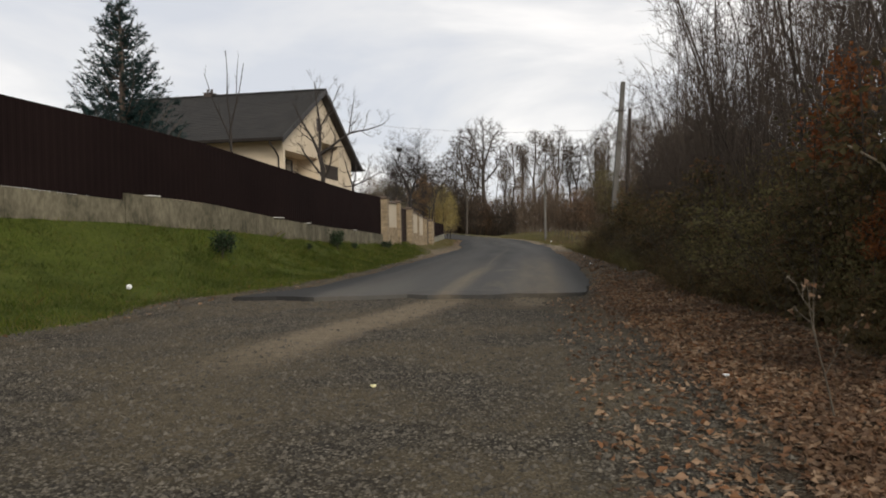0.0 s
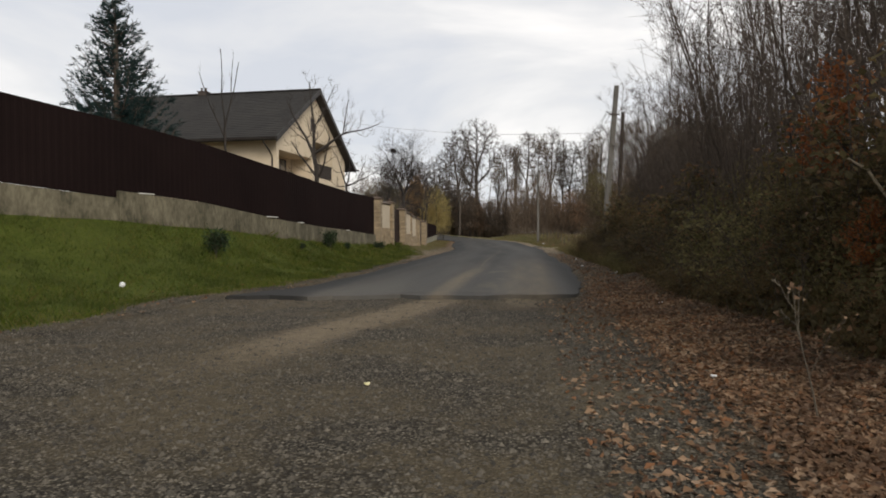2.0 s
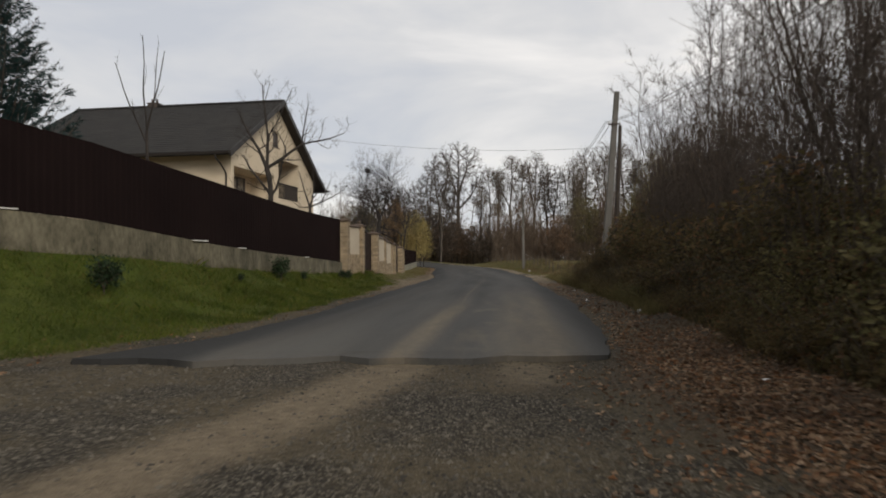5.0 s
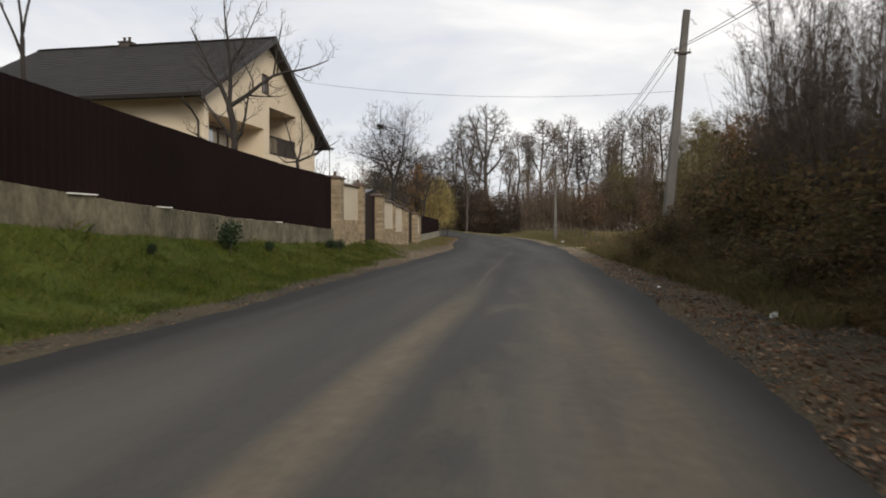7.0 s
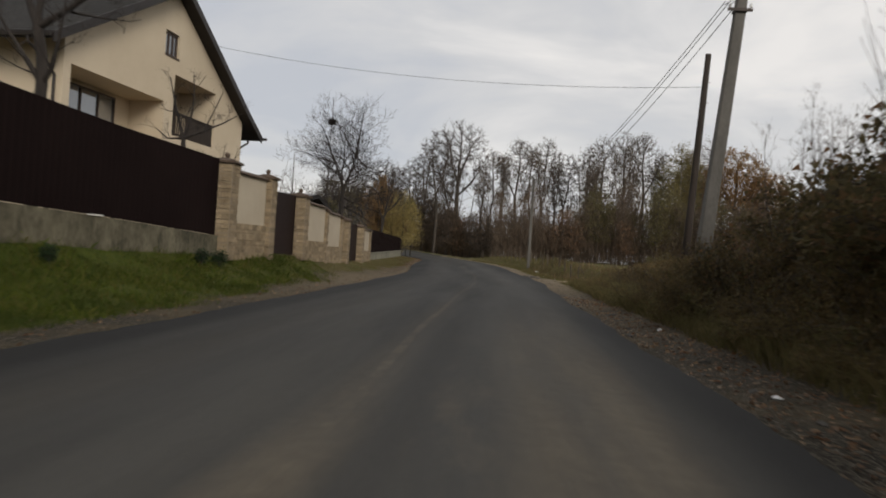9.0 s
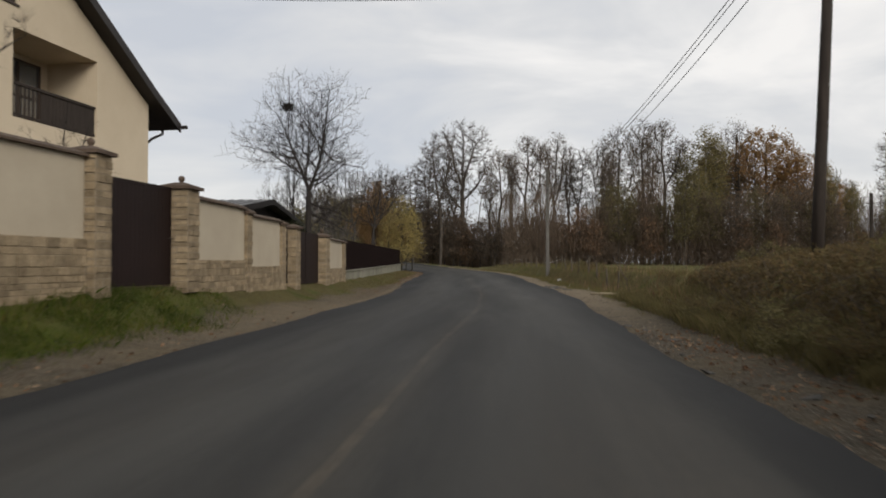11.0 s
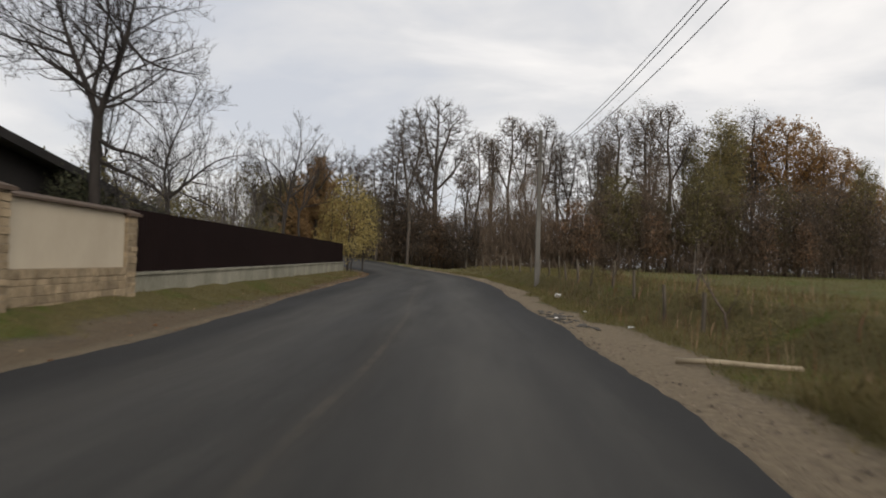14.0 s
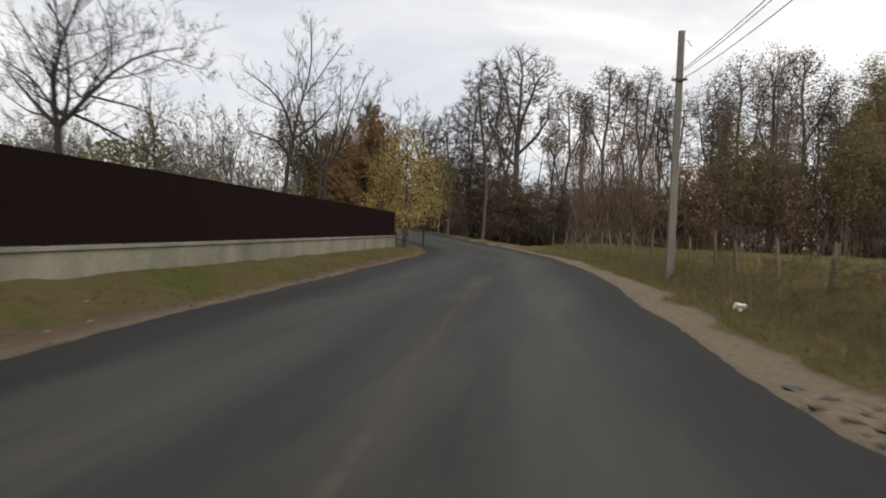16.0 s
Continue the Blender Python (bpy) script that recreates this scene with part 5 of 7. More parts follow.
def limb_tree(seed, label, category, bark, guides, r0, tip, dens, ratio, angles, up=0.1, wob=0.16, bare=0.25, group="", name="tree", twigs=(0, 0.3, 0.01), leaf_mat=None, leaves=0, leaf_size=0.1, leaf_spread=0.15, split_at=0.03, twig_mat=None, least=0.3):
    """A tree with given main limbs; each limb bears side boughs, those bear branches, and those twigs."""
    rng = random.Random(seed)
    wood, fine, ends, known = Geo(), Geo(), [], []

    def lay(pts, radii):
        big = max(radii)
        (wood if big > split_at else fine).tube(pts, radii, 7 if big > 0.06 else 4 if big > 0.016 else 3, close=False)

    def sides(pts, radii, lev, first):
        if lev >= len(dens):
            ends.extend(pts[1:])
            return
        ends.append(pts[-1])
        lens = [(b - a).length for a, b in zip(pts, pts[1:])]
        total = sum(lens)
        n = max(2, int(total * dens[lev] * rng.uniform(0.85, 1.15)))
        turn = rng.uniform(0, 6.28)
        for j in range(n):
            t = first + (1 - first) * (j + rng.uniform(0.1, 0.9)) / n
            far, i = t * total, 0
            while i < len(lens) - 1 and far > lens[i]:
                far -= lens[i]
                i += 1
            f = min(far / max(lens[i], 1e-6), 1.0)
            at = pts[i].lerp(pts[i + 1], f)
            rr = radii[i] + (radii[i + 1] - radii[i]) * f
            d0 = (pts[i + 1] - pts[i]).normalized()
            turn += 2.4 + rng.uniform(-0.6, 0.6)
            d = rand_dir(rng, d0, radians(angles[lev] + rng.uniform(-14, 14)), turn)
            ln = max(ratio[lev] * total * (1.12 - 0.72 * t) * rng.uniform(0.65, 1.2), least * (0.6 if lev else 1.0))
            r1 = max(min(rr * rng.uniform(0.45, 0.65), 0.016 * ln + tip), tip)
            k = max(2, min(6, int(ln / 0.22))) if lev < 2 else 2
            p, line, width = at, [at], [r1]
            for q in range(k):
                d = (d + Vector((rng.gauss(0, wob), rng.gauss(0, wob), rng.gauss(0, wob * 0.7) + up * (1 + lev * 0.5) / k * 2.2))).normalized()
                p = p + d * (ln / k)
                line.append(p)
                width.append(max(r1 * (1 - 0.8 * (q + 1) / k), tip * 0.55))
            lay(line, width)
            sides(line, width, lev + 1, 0.2)

    for gi, limb in enumerate(guides):
        pts = [Vector(p) for p in limb]
        soft = [pts[0]]
        for a, b in zip(pts, pts[1:]):
            m = max(1, int((b - a).length / 0.45))
            for j in range(1, m + 1):
                wander = 0.035 * (b - a).length if j < m else 0.0
                soft.append(a.lerp(b, j / m) + Vector((rng.gauss(0, wander), rng.gauss(0, wander), 0)))
        for _ in range(2):
            soft = [soft[0]] + [soft[k] * 0.5 + (soft[k - 1] + soft[k + 1]) * 0.25 for k in range(1, len(soft) - 1)] + [soft[-1]]
        if gi == 0:
            start, stop = r0, r0 * 0.82
        else:
            near = min(known, key=lambda q: (q[0] - soft[0]).length)
            soft[0] = near[0].copy()
            reach = sum((b - a).length for a, b in zip(pts, pts[1:]))
            start, stop = min(near[1] * 0.74, 0.012 + 0.026 * reach), max(tip * 2.0, r0 * 0.07)
        m = len(soft) - 1
        radii = [start + (stop - start) * (k / m) ** 0.8 for k in range(m + 1)]
        known.extend(zip(soft, radii))
        lay(soft, radii)
        if gi:
            sides(soft, radii, 0, bare)
    if twigs[0]:
        for _ in range(twigs[0]):
            p = ends[rng.randrange(len(ends))]
            d = Vector((p.x, p.y, 0)).normalized() * 0.45 + Vector((rng.gauss(0, 0.5), rng.gauss(0, 0.5), rng.gauss(0.45, 0.4)))
            d.normalize()
            w = d.cross(Vector((rng.gauss(0, 1), rng.gauss(0, 1), rng.gauss(0, 1)))).normalized() * twigs[2] * 0.5
            fine.face((p - w, p + w, p + d * twigs[1] * rng.uniform(0.4, 1.3)))
    ob = thing(name, label, category, group)
    part("trunk", wood, bark, ob, smooth=True)
    part("crown", fine, twig_mat or bark, ob)
    if leaves:
        g = Geo()
        leaves_on(g, rng, ends, leaves, leaf_size, leaf_spread)
        part("foliage", g, leaf_mat, ob)
    return ob


WOOD = "trees of the far wood"
oak = crown_tree(1, "tall bare round-crowned oak at the edge of the wood", "tree", BARK_WOOD, [[(0, 0, -0.5), (0.1, 0, 7), (0, 0.2, 13.4)], [(0, 0.2, 13.4), (-1.2, 0.4, 16.5), (-1.8, 0, 20)], [(0, 0.2, 13.4), (1.0, -0.3, 16.8), (2.2, 0, 20.2)], [(0, 0.2, 13.4), (0.1, 0.6, 17), (0.2, 0.4, 21)], [(0.1, 0, 9.5), (-2.4, 0.4, 12.5), (-3.6, 0.5, 15.5)], [(0.1, 0, 11), (2.4, 0.4, 13.6), (3.6, 0.5, 16)]],
                 [(0, 0, 18.2, 5.4, 4.6, 6.0), (-1.0, 0, 13.2, 4.6, 3.5, 2.4)], 1700, 0.5, 0.72, 4.0, 0.36, 0.026, twigs=(4200, 0.9, 0.045), up=0.2, wob=0.12, swell=2.5, group=WOOD)
oak2 = crown_tree(2, "bare twiggy tree of the wood", "tree", BARK_WOOD, [[(0, 0, -0.5), (0.1, 0.1, 6), (-0.2, 0, 10)], [(-0.2, 0, 10), (-0.9, 0.2, 14), (-1.2, 0, 17.5)], [(-0.2, 0, 10), (0.9, 0, 13.5), (1.4, 0, 17)], [(0.1, 0.1, 6), (1.6, 0.6, 9), (2.4, 0.4, 12)]],
                  [(0, 0, 15.5, 3.0, 2.8, 5.2), (0.2, 0, 10.5, 3.2, 2.6, 3.4)], 1300, 0.5, 0.72, 4.0, 0.22, 0.024, CLUMP, 700, 0.20, 0.4, up=0.2, wob=0.12, swell=2.4, twigs=(3600, 0.9, 0.042), group=WOOD)
acacia = crown_tree(3, "tall thin tree with flat dark leaf clumps on top", "tree", BARK_WOOD, [[(0, 0, -0.5), (0.5, 0, 5), (0.1, 0.2, 10.5), (0.6, 0, 15), (0.5, 0, 17.4)], [(0.1, 0.2, 10.5), (-1.3, 0, 13.4), (-1.9, 0, 15.4)], [(0.6, 0, 14), (2.2, 0, 16.6)], [(0.5, 0, 5), (1.6, 0.2, 9), (1.9, 0.2, 11.6)]],
                    [(0.6, 0, 18.3, 1.9, 1.8, 1.5), (-1.9, 0, 16.2, 1.5, 1.4, 1.3), (2.6, 0, 16.8, 1.4, 1.3, 1.2), (1.9, 0, 12.6, 1.4, 1.2, 1.6), (-0.9, 0, 13.0, 1.4, 1.2, 1.5), (0.3, 0, 15.4, 1.2, 1.0, 1.4)], 760, 0.42, 0.6, 4.0, 0.19, 0.024, CLUMP, 2300, 0.19, 0.42, low_cut=9, twigs=(1700, 0.7, 0.036), up=0.2, wob=0.16, swell=2.4, group=WOOD)
acacia2 = crown_tree(4, "slim crooked tree with dark leaf clumps", "tree", BARK_WOOD, [[(0, 0, -0.5), (-0.5, 0, 6), (0.3, 0, 11), (-0.1, 0, 16.4)], [(0.3, 0, 11), (1.7, 0, 14.2)], [(-0.5, 0, 7), (-1.8, 0.3, 11.6)], [(0.1, 0, 13.5), (-1.3, 0, 15.6)]],
                     [(-0.1, 0, 17.4, 1.6, 1.5, 1.7), (1.9, 0, 14.8, 1.4, 1.3, 1.5), (-1.6, 0, 15.6, 1.3, 1.2, 1.4), (-1.8, 0, 12.2, 1.4, 1.3, 1.6), (0.9, 0, 11.0, 1.4, 1.2, 1.6)], 760, 0.42, 0.6, 4.0, 0.17, 0.024, CLUMP, 2300, 0.19, 0.42, low_cut=8, twigs=(1700, 0.7, 0.036), up=0.2, wob=0.16, swell=2.4, group=WOOD)
round_tree = crown_tree(8, "egg-shaped half-bare tree with a few brown leaves", "tree", BARK_WOOD, [[(0, 0, -0.5), (-0.4, 0, 5), (-0.3, 0, 10)], [(-0.3, 0, 10), (-1.0, 0, 15), (-1.2, 0, 19)], [(-0.3, 0, 10), (0.9, 0, 14), (1.3, 0, 18.5)], [(-0.3, 0, 10), (0.1, 0.6, 15), (0.3, 0.4, 20)]],
                        [(0.1, 0, 17.0, 3.2, 3.0, 6.2)], 1300, 0.5, 0.75, 5.0, 0.26, 0.024, CLUMP, 2600, 0.16, 0.36, low_cut=12, twigs=(2600, 0.8, 0.04), group=WOOD)
dense = crown_tree(9, "tall tree with thinning dark brown leaves", "tree", BARK_WOOD, [[(0, 0, -0.5), (0.3, 0, 6), (0, 0, 11), (0.2, 0, 16)], [(0.3, 0, 6), (-1.6, 0, 10), (-2.2, 0, 14)], [(0, 0, 9), (1.8, 0, 12), (2.4, 0, 15)]],
                   [(0, 0, 16.5, 2.9, 2.6, 4.4), (-0.4, 0, 11.5, 3.2, 2.8, 3.6)], 1000, 0.5, 0.8, 5.0, 0.22, 0.024, CLUMP, 4400, 0.17, 0.55, low_cut=6, twigs=(1800, 0.8, 0.038), group=WOOD)
birch = crown_tree(5, "pale-barked birch with thin yellow-brown leaves", "tree", BARK_BIRCH, [[(0, 0, -0.5), (0.2, 0, 6), (0.0, 0, 12), (0.1, 0, 16.5)]],
                   [(0, 0, 13.2, 2.1, 2.0, 5.4), (0, 0, 8.4, 1.9, 1.8, 2.8)], 900, 0.45, 0.7, 4.0, 0.15, 0.02, BIRCH_LEAF, 6400, 0.20, 0.40, twigs=(1800, 0.9, 0.034), group=WOOD, up=0.3, twig_mat=BARK_WOOD, droop=0.4)
russet = crown_tree(6, "broad oak still holding russet brown leaves", "tree", BARK_WOOD, [[(0, 0, -0.5), (0.2, 0, 5), (0, 0, 9.5)], [(0, 0, 9.5), (-2.2, 0, 13), (-3, 0, 16)], [(0, 0, 9.5), (2.4, 0, 12.6), (4, 0, 14.6)], [(0, 0, 9.5), (0.2, 0.5, 14), (0.2, 0.4, 17.5)]],
                    [(0, 0, 14.4, 5.6, 4.6, 4.8), (0.5, 0, 10.4, 5.2, 4.2, 2.6)], 1500, 0.55, 0.85, 5.0, 0.34, 0.026, OAK, 11500, 0.27, 0.38, twigs=(1400, 0.8, 0.04), group=WOOD)
under = crown_tree(7, "leggy brown-leaved tree under the taller wood", "tree", BARK_WOOD, [[(0, 0, -0.5), (0.2, 0, 4), (0, 0, 7)], [(0.2, 0, 2.6), (-1.1, 0, 5.4)], [(0.2, 0, 3.4), (1.2, 0.2, 6)]],
                   [(0, 0, 6.2, 2.3, 2.2, 3.6), (0, 0, 3.4, 2.0, 2.0, 2.0)], 260, 0.55, 0.85, 4.0, 0.10, 0.02, BROWN, 1500, 0.22, 0.6, twigs=(1150, 1.1, 0.040), group=WOOD)

set_out(oak, [(-5.7, 150, 0, 1.06), (-22, 172, 200, 0.85), (58, 156, 330, 0.62)])
set_out(oak2, [(-9.0, 146, 0, 1.12), (-11.6, 151, 120, 1.0), (-13.8, 149, 60, 0.82), (-7.6, 156, 200, 0.98), (13.6, 152, 200, 0.98), (-18, 158, 70, 0.8), (-26, 165, 30, 0.8), (20, 156, 90, 0.95), (35.5, 152, 90, 0.9), (64, 142, 100, 0.5), (38.9, 102.5, 40, 0.66), (41.6, 104.5, 170, 0.6)])
set_out(acacia, [(4.5, 145, 0, 1.08), (26.8, 145, 160, 1.15), (-1.2, 156, 60, 0.86)])
set_out(acacia2, [(0.6, 145, 0, 1.02), (7.2, 147, 180, 1.06), (2.6, 152, 90, 1.05), (17.0, 139, 260, 0.85), (29.6, 150, 20, 1.0)])
set_out(round_tree, [(10.1, 153, 0, 1.0), (13.0, 160, 100, 0.86)])
set_out(dense, [(19.0, 143, 0, 1.05), (22.8, 143, 120, 1.10), (17.2, 147, 220, 0.98), (25.0, 150, 60, 0.98), (38.6, 148, 80, 1.12)])
set_out(birch, [(31.2, 139, 0, 1.12), (33.3, 141, 130, 1.08), (30.0, 146, 250, 1.02), (45.0, 131, 140, 0.74), (48.4, 131, 200, 0.62), (52.0, 129, 10, 0.5), (55.5, 129, 90, 0.44), (59, 131, 150, 0.40), (25.9, 131, 0, 0.6), (63, 130, 200, 0.38), (28.5, 133, 50, 0.75)])
set_out(russet, [(42.4, 146, 0, 1.12, (0, 0), 0.0, 0.92), (46.8, 144, 120, 0.90), (37.5, 152, 240, 1.0), (51, 142, 10, 0.66)])
r_under = random.Random(77)
spots = []
for k in range(64):
    x = -30 + k * 1.55 + r_under.uniform(-0.7, 0.7)
    y = 129 + r_under.uniform(0, 12) + (20 if x < -2 else 0) + max(0, 4 - abs(x)) * 2
    tall = np.interp(x, [-20, -8, 12, 16, 40, 60], [0.95, 0.95, 0.78, 1.1, 1.15, 0.5])
    spots.append((x, y, r_under.uniform(0, 360), r_under.uniform(0.72, 1.0) * float(tall)))
for k in range(18):
    x = -17 + k * 1.6 + r_under.uniform(-0.6, 0.6)
    spots.append((x, 141 + r_under.uniform(0, 6) + (5 if x < -3 else 0), r_under.uniform(0, 360), r_under.uniform(0.85, 1.12) * float(np.interp(x, [-17, -12, -2, 10], [0.95, 1.2, 0.95, 0.85]))))
set_out(under, spots)

young = crown_tree(10, "young olive-leaved tree at the wood's edge", "tree", BARK_WOOD, [[(0, 0, -0.5), (0.1, 0, 4), (0, 0, 8.2)], [(0.1, 0, 3.2), (-1.1, 0, 5.8)], [(0.1, 0, 3.8), (1.2, 0.2, 6.4)]],
                   [(0, 0, 7.6, 2.0, 1.9, 3.0), (0, 0, 4.6, 2.3, 2.1, 2.2)], 340, 0.5, 0.8, 4.0, 0.10, 0.018, OLIVE, 2800, 0.20, 0.42, twigs=(900, 0.8, 0.030), group=WOOD)
set_out(young, [(16.8, 130, 0, 1.15), (18.6, 132, 100, 0.95), (14.6, 134, 40, 0.8), (25.6, 129, 220, 1.2), (23.2, 133, 20, 0.9), (29.4, 131, 160, 1.0), (35.5, 131, 80, 1.05), (39.4, 132, 300, 1.0), (43.0, 130, 10, 0.9), (-13.5, 140, 60, 0.9)])
rusty = crown_tree(11, "small red-brown leaved tree at the wood's edge", "tree", BARK_WOOD, [[(0, 0, -0.5), (0.1, 0, 3), (0, 0, 5.8)], [(0.1, 0, 2.0), (-0.9, 0, 4)], [(0.1, 0, 2.4), (1.0, 0.2, 4.4)]],
                   [(0, 0, 5.2, 1.8, 1.8, 2.4), (0, 0, 3.0, 2.0, 2.0, 1.8)], 240, 0.5, 0.8, 4.0, 0.08, 0.018, LITTER, 1900, 0.19, 0.40, twigs=(700, 0.7, 0.028), group=WOOD)
set_out(rusty, [(11.6, 130, 0, 1.1), (13.4, 128.5, 120, 0.85), (9.4, 132, 60, 0.8), (21.0, 129, 200, 0.9), (33.0, 129, 30, 0.85), (-4.5, 146, 90, 1.0), (37.4, 128.5, 250, 0.8)])

# garden and roadside trees on the fence side
walnut = limb_tree(21, "bare walnut tree with a dark nest in its crown", "tree", BARK_WET, [[(0, 0, -0.4), (0.05, 0, 1.8), (-0.04, 0.05, 3.3), (0.05, 0, 4.35)], [(0.05, 0, 4.35), (-0.55, -0.2, 5.9), (-1.05, 0, 7.0), (-1.75, 0.2, 8.4)], [(0.05, 0, 4.35), (0.45, -0.15, 5.3), (0.75, 0.1, 6.5), (0.85, 0.3, 8.3), (1.0, 0.3, 9.5)], [(-0.2, 0, 5.0), (-0.1, 0.7, 6.6), (-0.3, 0.9, 8.6)], [(-1.05, 0, 7.0), (-0.85, -0.4, 8.4), (-0.9, -0.4, 10)], [(-0.55, -0.2, 5.9), (-2.0, -0.5, 6.3), (-3.3, -0.6, 6.6)], [(0.7, 0.1, 6.2), (1.7, -0.2, 5.6), (2.8, -0.2, 5.5)], [(0, 0, 3.6), (1.2, -0.3, 3.5), (2.0, -0.3, 3.0)], [(0, 0, 3.2), (1.0, 0.5, 2.9), (1.8, 0.5, 2.3)]], 0.17, 0.0075, (4.4, 4.6, 4.6), (0.62, 0.45, 0.42), (60, 50, 45), up=0.10, wob=0.13, bare=0.04, twigs=(5200, 0.24, 0.013), least=0.7)
walnut.matrix_basis = put(walnut, -9.18, 64.9)
nest = Geo()
rn = random.Random(3)
for _ in range(160):
    a = rn.uniform(0, 6.28)
    c = Vector((math.cos(a) * rn.uniform(0, 0.22), math.sin(a) * rn.uniform(0, 0.22), rn.uniform(-0.15, 0.15)))
    d = Vector((-math.sin(a), math.cos(a), rn.uniform(-0.3, 0.3))) * rn.uniform(0.13, 0.26)
    nest.tube([c - d, c + d], [0.012, 0.008], 3)
nest_ob = part("nest", nest, BARK_WET, walnut, "dark ball of twigs")
goal = walnut.matrix_basis.inverted() @ Vector((-9.95, 63.9, 8.85))
nest_ob.location = min((v.co for c in walnut.children[:2] for v in c.data.vertices), key=lambda p: (p - goal).length)

GARDEN = "garden trees"
spreading = limb_tree(22, "bare spreading garden tree with one long low bough", "tree", BARK, [[(0, 0, -0.4), (0.02, 0, 1.6), (-0.02, 0, 3.0)], [(-0.02, 0, 3.0), (-0.25, 0, 4.0), (-0.05, 0, 4.9), (0.5, 0, 6.2), (1.1, 0, 7.4)], [(-0.02, 0, 3.0), (0.7, -0.2, 3.5), (1.6, -0.3, 4.3), (2.4, -0.3, 4.8), (3.3, -0.3, 4.8)], [(-0.02, 0, 3.0), (-0.9, 0.2, 3.7), (-1.6, 0.2, 4.4)], [(-0.05, 0, 4.9), (-0.5, 0.3, 6.2), (-0.7, 0.3, 7.4)], [(0, 0, 2.8), (-0.3, 0.8, 4.2), (-0.9, 1.3, 5.6)]], 0.115, 0.006, (4.2, 4.6, 4.6), (0.58, 0.45, 0.4), (52, 48, 45), up=0.12, wob=0.16, bare=0.06, twigs=(3600, 0.26, 0.013), least=0.4, group=GARDEN)
set_out(spreading, [(-11.68, 75.0, 0, 1.03)])
apple = limb_tree(23, "crooked bare fruit tree behind the dark fence", "tree", BARK, [[(0, 0, -0.4), (0.02, 0, 2.4), (0.25, 0, 4.0)], [(0.25, 0, 4.0), (-0.1, 0.2, 5.2), (-0.8, 0.2, 5.9), (-1.7, 0.2, 6.4)], [(0.25, 0, 4.0), (0.5, 0, 5.4), (0.8, 0.1, 6.8), (0.7, 0.1, 8.1)], [(0.2, 0, 3.7), (-0.7, -0.3, 4.1), (-1.5, -0.3, 4.3)], [(0.25, 0, 4.0), (1.1, 0.3, 4.6), (1.7, 0.4, 5.6)], [(0.5, 0, 5.4), (1.3, 0.2, 6.6), (1.9, 0.2, 7.4)]], 0.09, 0.007, (3.2, 3.8, 3.6), (0.52, 0.45, 0.4), (52, 48, 45), up=0.14, wob=0.18, bare=0.1, twigs=(900, 0.24, 0.011), least=0.4, group=GARDEN)
set_out(apple, [(-9.25, 83.3, 0, 1.0), (-19.5, 92, 140, 1.0)])
forked = limb_tree(31, "bare forked tree with slim upright limbs", "tree", BARK, [[(0, 0, -0.4), (0, 0, 2.2), (-0.05, 0, 3.7)], [(-0.05, 0, 3.7), (-0.6, 0, 5.2), (-0.7, 0, 6.6)], [(-0.05, 0, 3.7), (0.5, 0.2, 4.5), (0.9, 0.2, 6.0), (1.6, 0.2, 8.0)], [(0.5, 0.2, 4.5), (1.5, 0.2, 5.8), (2.4, 0.2, 7.6)], [(0.2, 0, 3.8), (0.3, 0.4, 6), (0.4, 0.4, 8)]], 0.085, 0.007, (2.6, 3.2, 3.0), (0.38, 0.45, 0.4), (40, 42, 42), up=0.2, wob=0.14, bare=0.1, twigs=(1200, 0.3, 0.012), least=0.4, group=GARDEN)
set_out(forked, [(-10.35, 91.0, 0, 1.0), (-11.0, 68.8, 100, 0.85), (-14.2, 101.0, 200, 1.2), (-12.0, 112.5, 60, 1.35), (-15.5, 112.0, 310, 1.3), (-17.5, 106, 140, 1.1)])
lilac = limb_tree(24, "dense bare many-stemmed shrub behind the fence", "shrub", BARK_LIGHT, [[(0, 0, -0.3), (0, 0, 0.25)]] + [[(0, 0, 0.25), (0.35 * math.cos(a), 0.35 * math.sin(a), 1.6), (0.8 * math.cos(a) * s, 0.8 * math.sin(a) * s, 3.4 * q)] for a, s, q in ((0.3, 1, 1), (1.4, 1.2, 0.9), (2.3, 0.8, 1.1), (3.3, 1.2, 0.95), (4.4, 0.9, 1.05), (5.4, 1.1, 0.9))], 0.035, 0.006, (4.0, 3.4), (0.42, 0.45), (34, 38), up=0.25, wob=0.12, bare=0.1, twigs=(1800, 0.36, 0.012), leaf_mat=OLIVE, leaves=260, least=0.35, group="garden shrubs", name="shrub")
set_out(lilac, [(-14.3, 88, 0, 1.5), (-12.6, 87, 80, 1.25), (-15.8, 87.5, 160, 1.2), (-13.0, 92.5, 250, 1.0), (-10.8, 70.5, 200, 0.95), (-12.8, 72, 100, 1.1), (-14.2, 77.5, 300, 1.0), (-18.5, 84, 10, 1.3), (-9.5, 68.0, 50, 0.72), (-9.9, 66.9, 170, 0.7), (-11.6, 81, 30, 0.9)])
bushy = make_tree(25, "olive-brown leafy bush behind the fence", "bush", BARK, BARK, OLIVE, 3200, 0.12, 0.25, height=3.4, r0=0.05, fine=True, levels=2, ends=(700, 0.5, 0.010), kids=(8, 5, 3), lens=(0.5, 0.5, 0.45), angles=(45, 45, 45), bare=0.08, split=4, thin=0.012, group="garden shrubs", name="bush")
set_out(bushy, [(-16.0, 84.2, 0, 1.25), (-19.7, 84.0, 90, 1.15), (-14.0, 85.5, 200, 0.9), (-11.8, 88.5, 140, 0.85), (-11.2, 67.6, 10, 0.95), (-13.0, 68.6, 130, 1.0)])
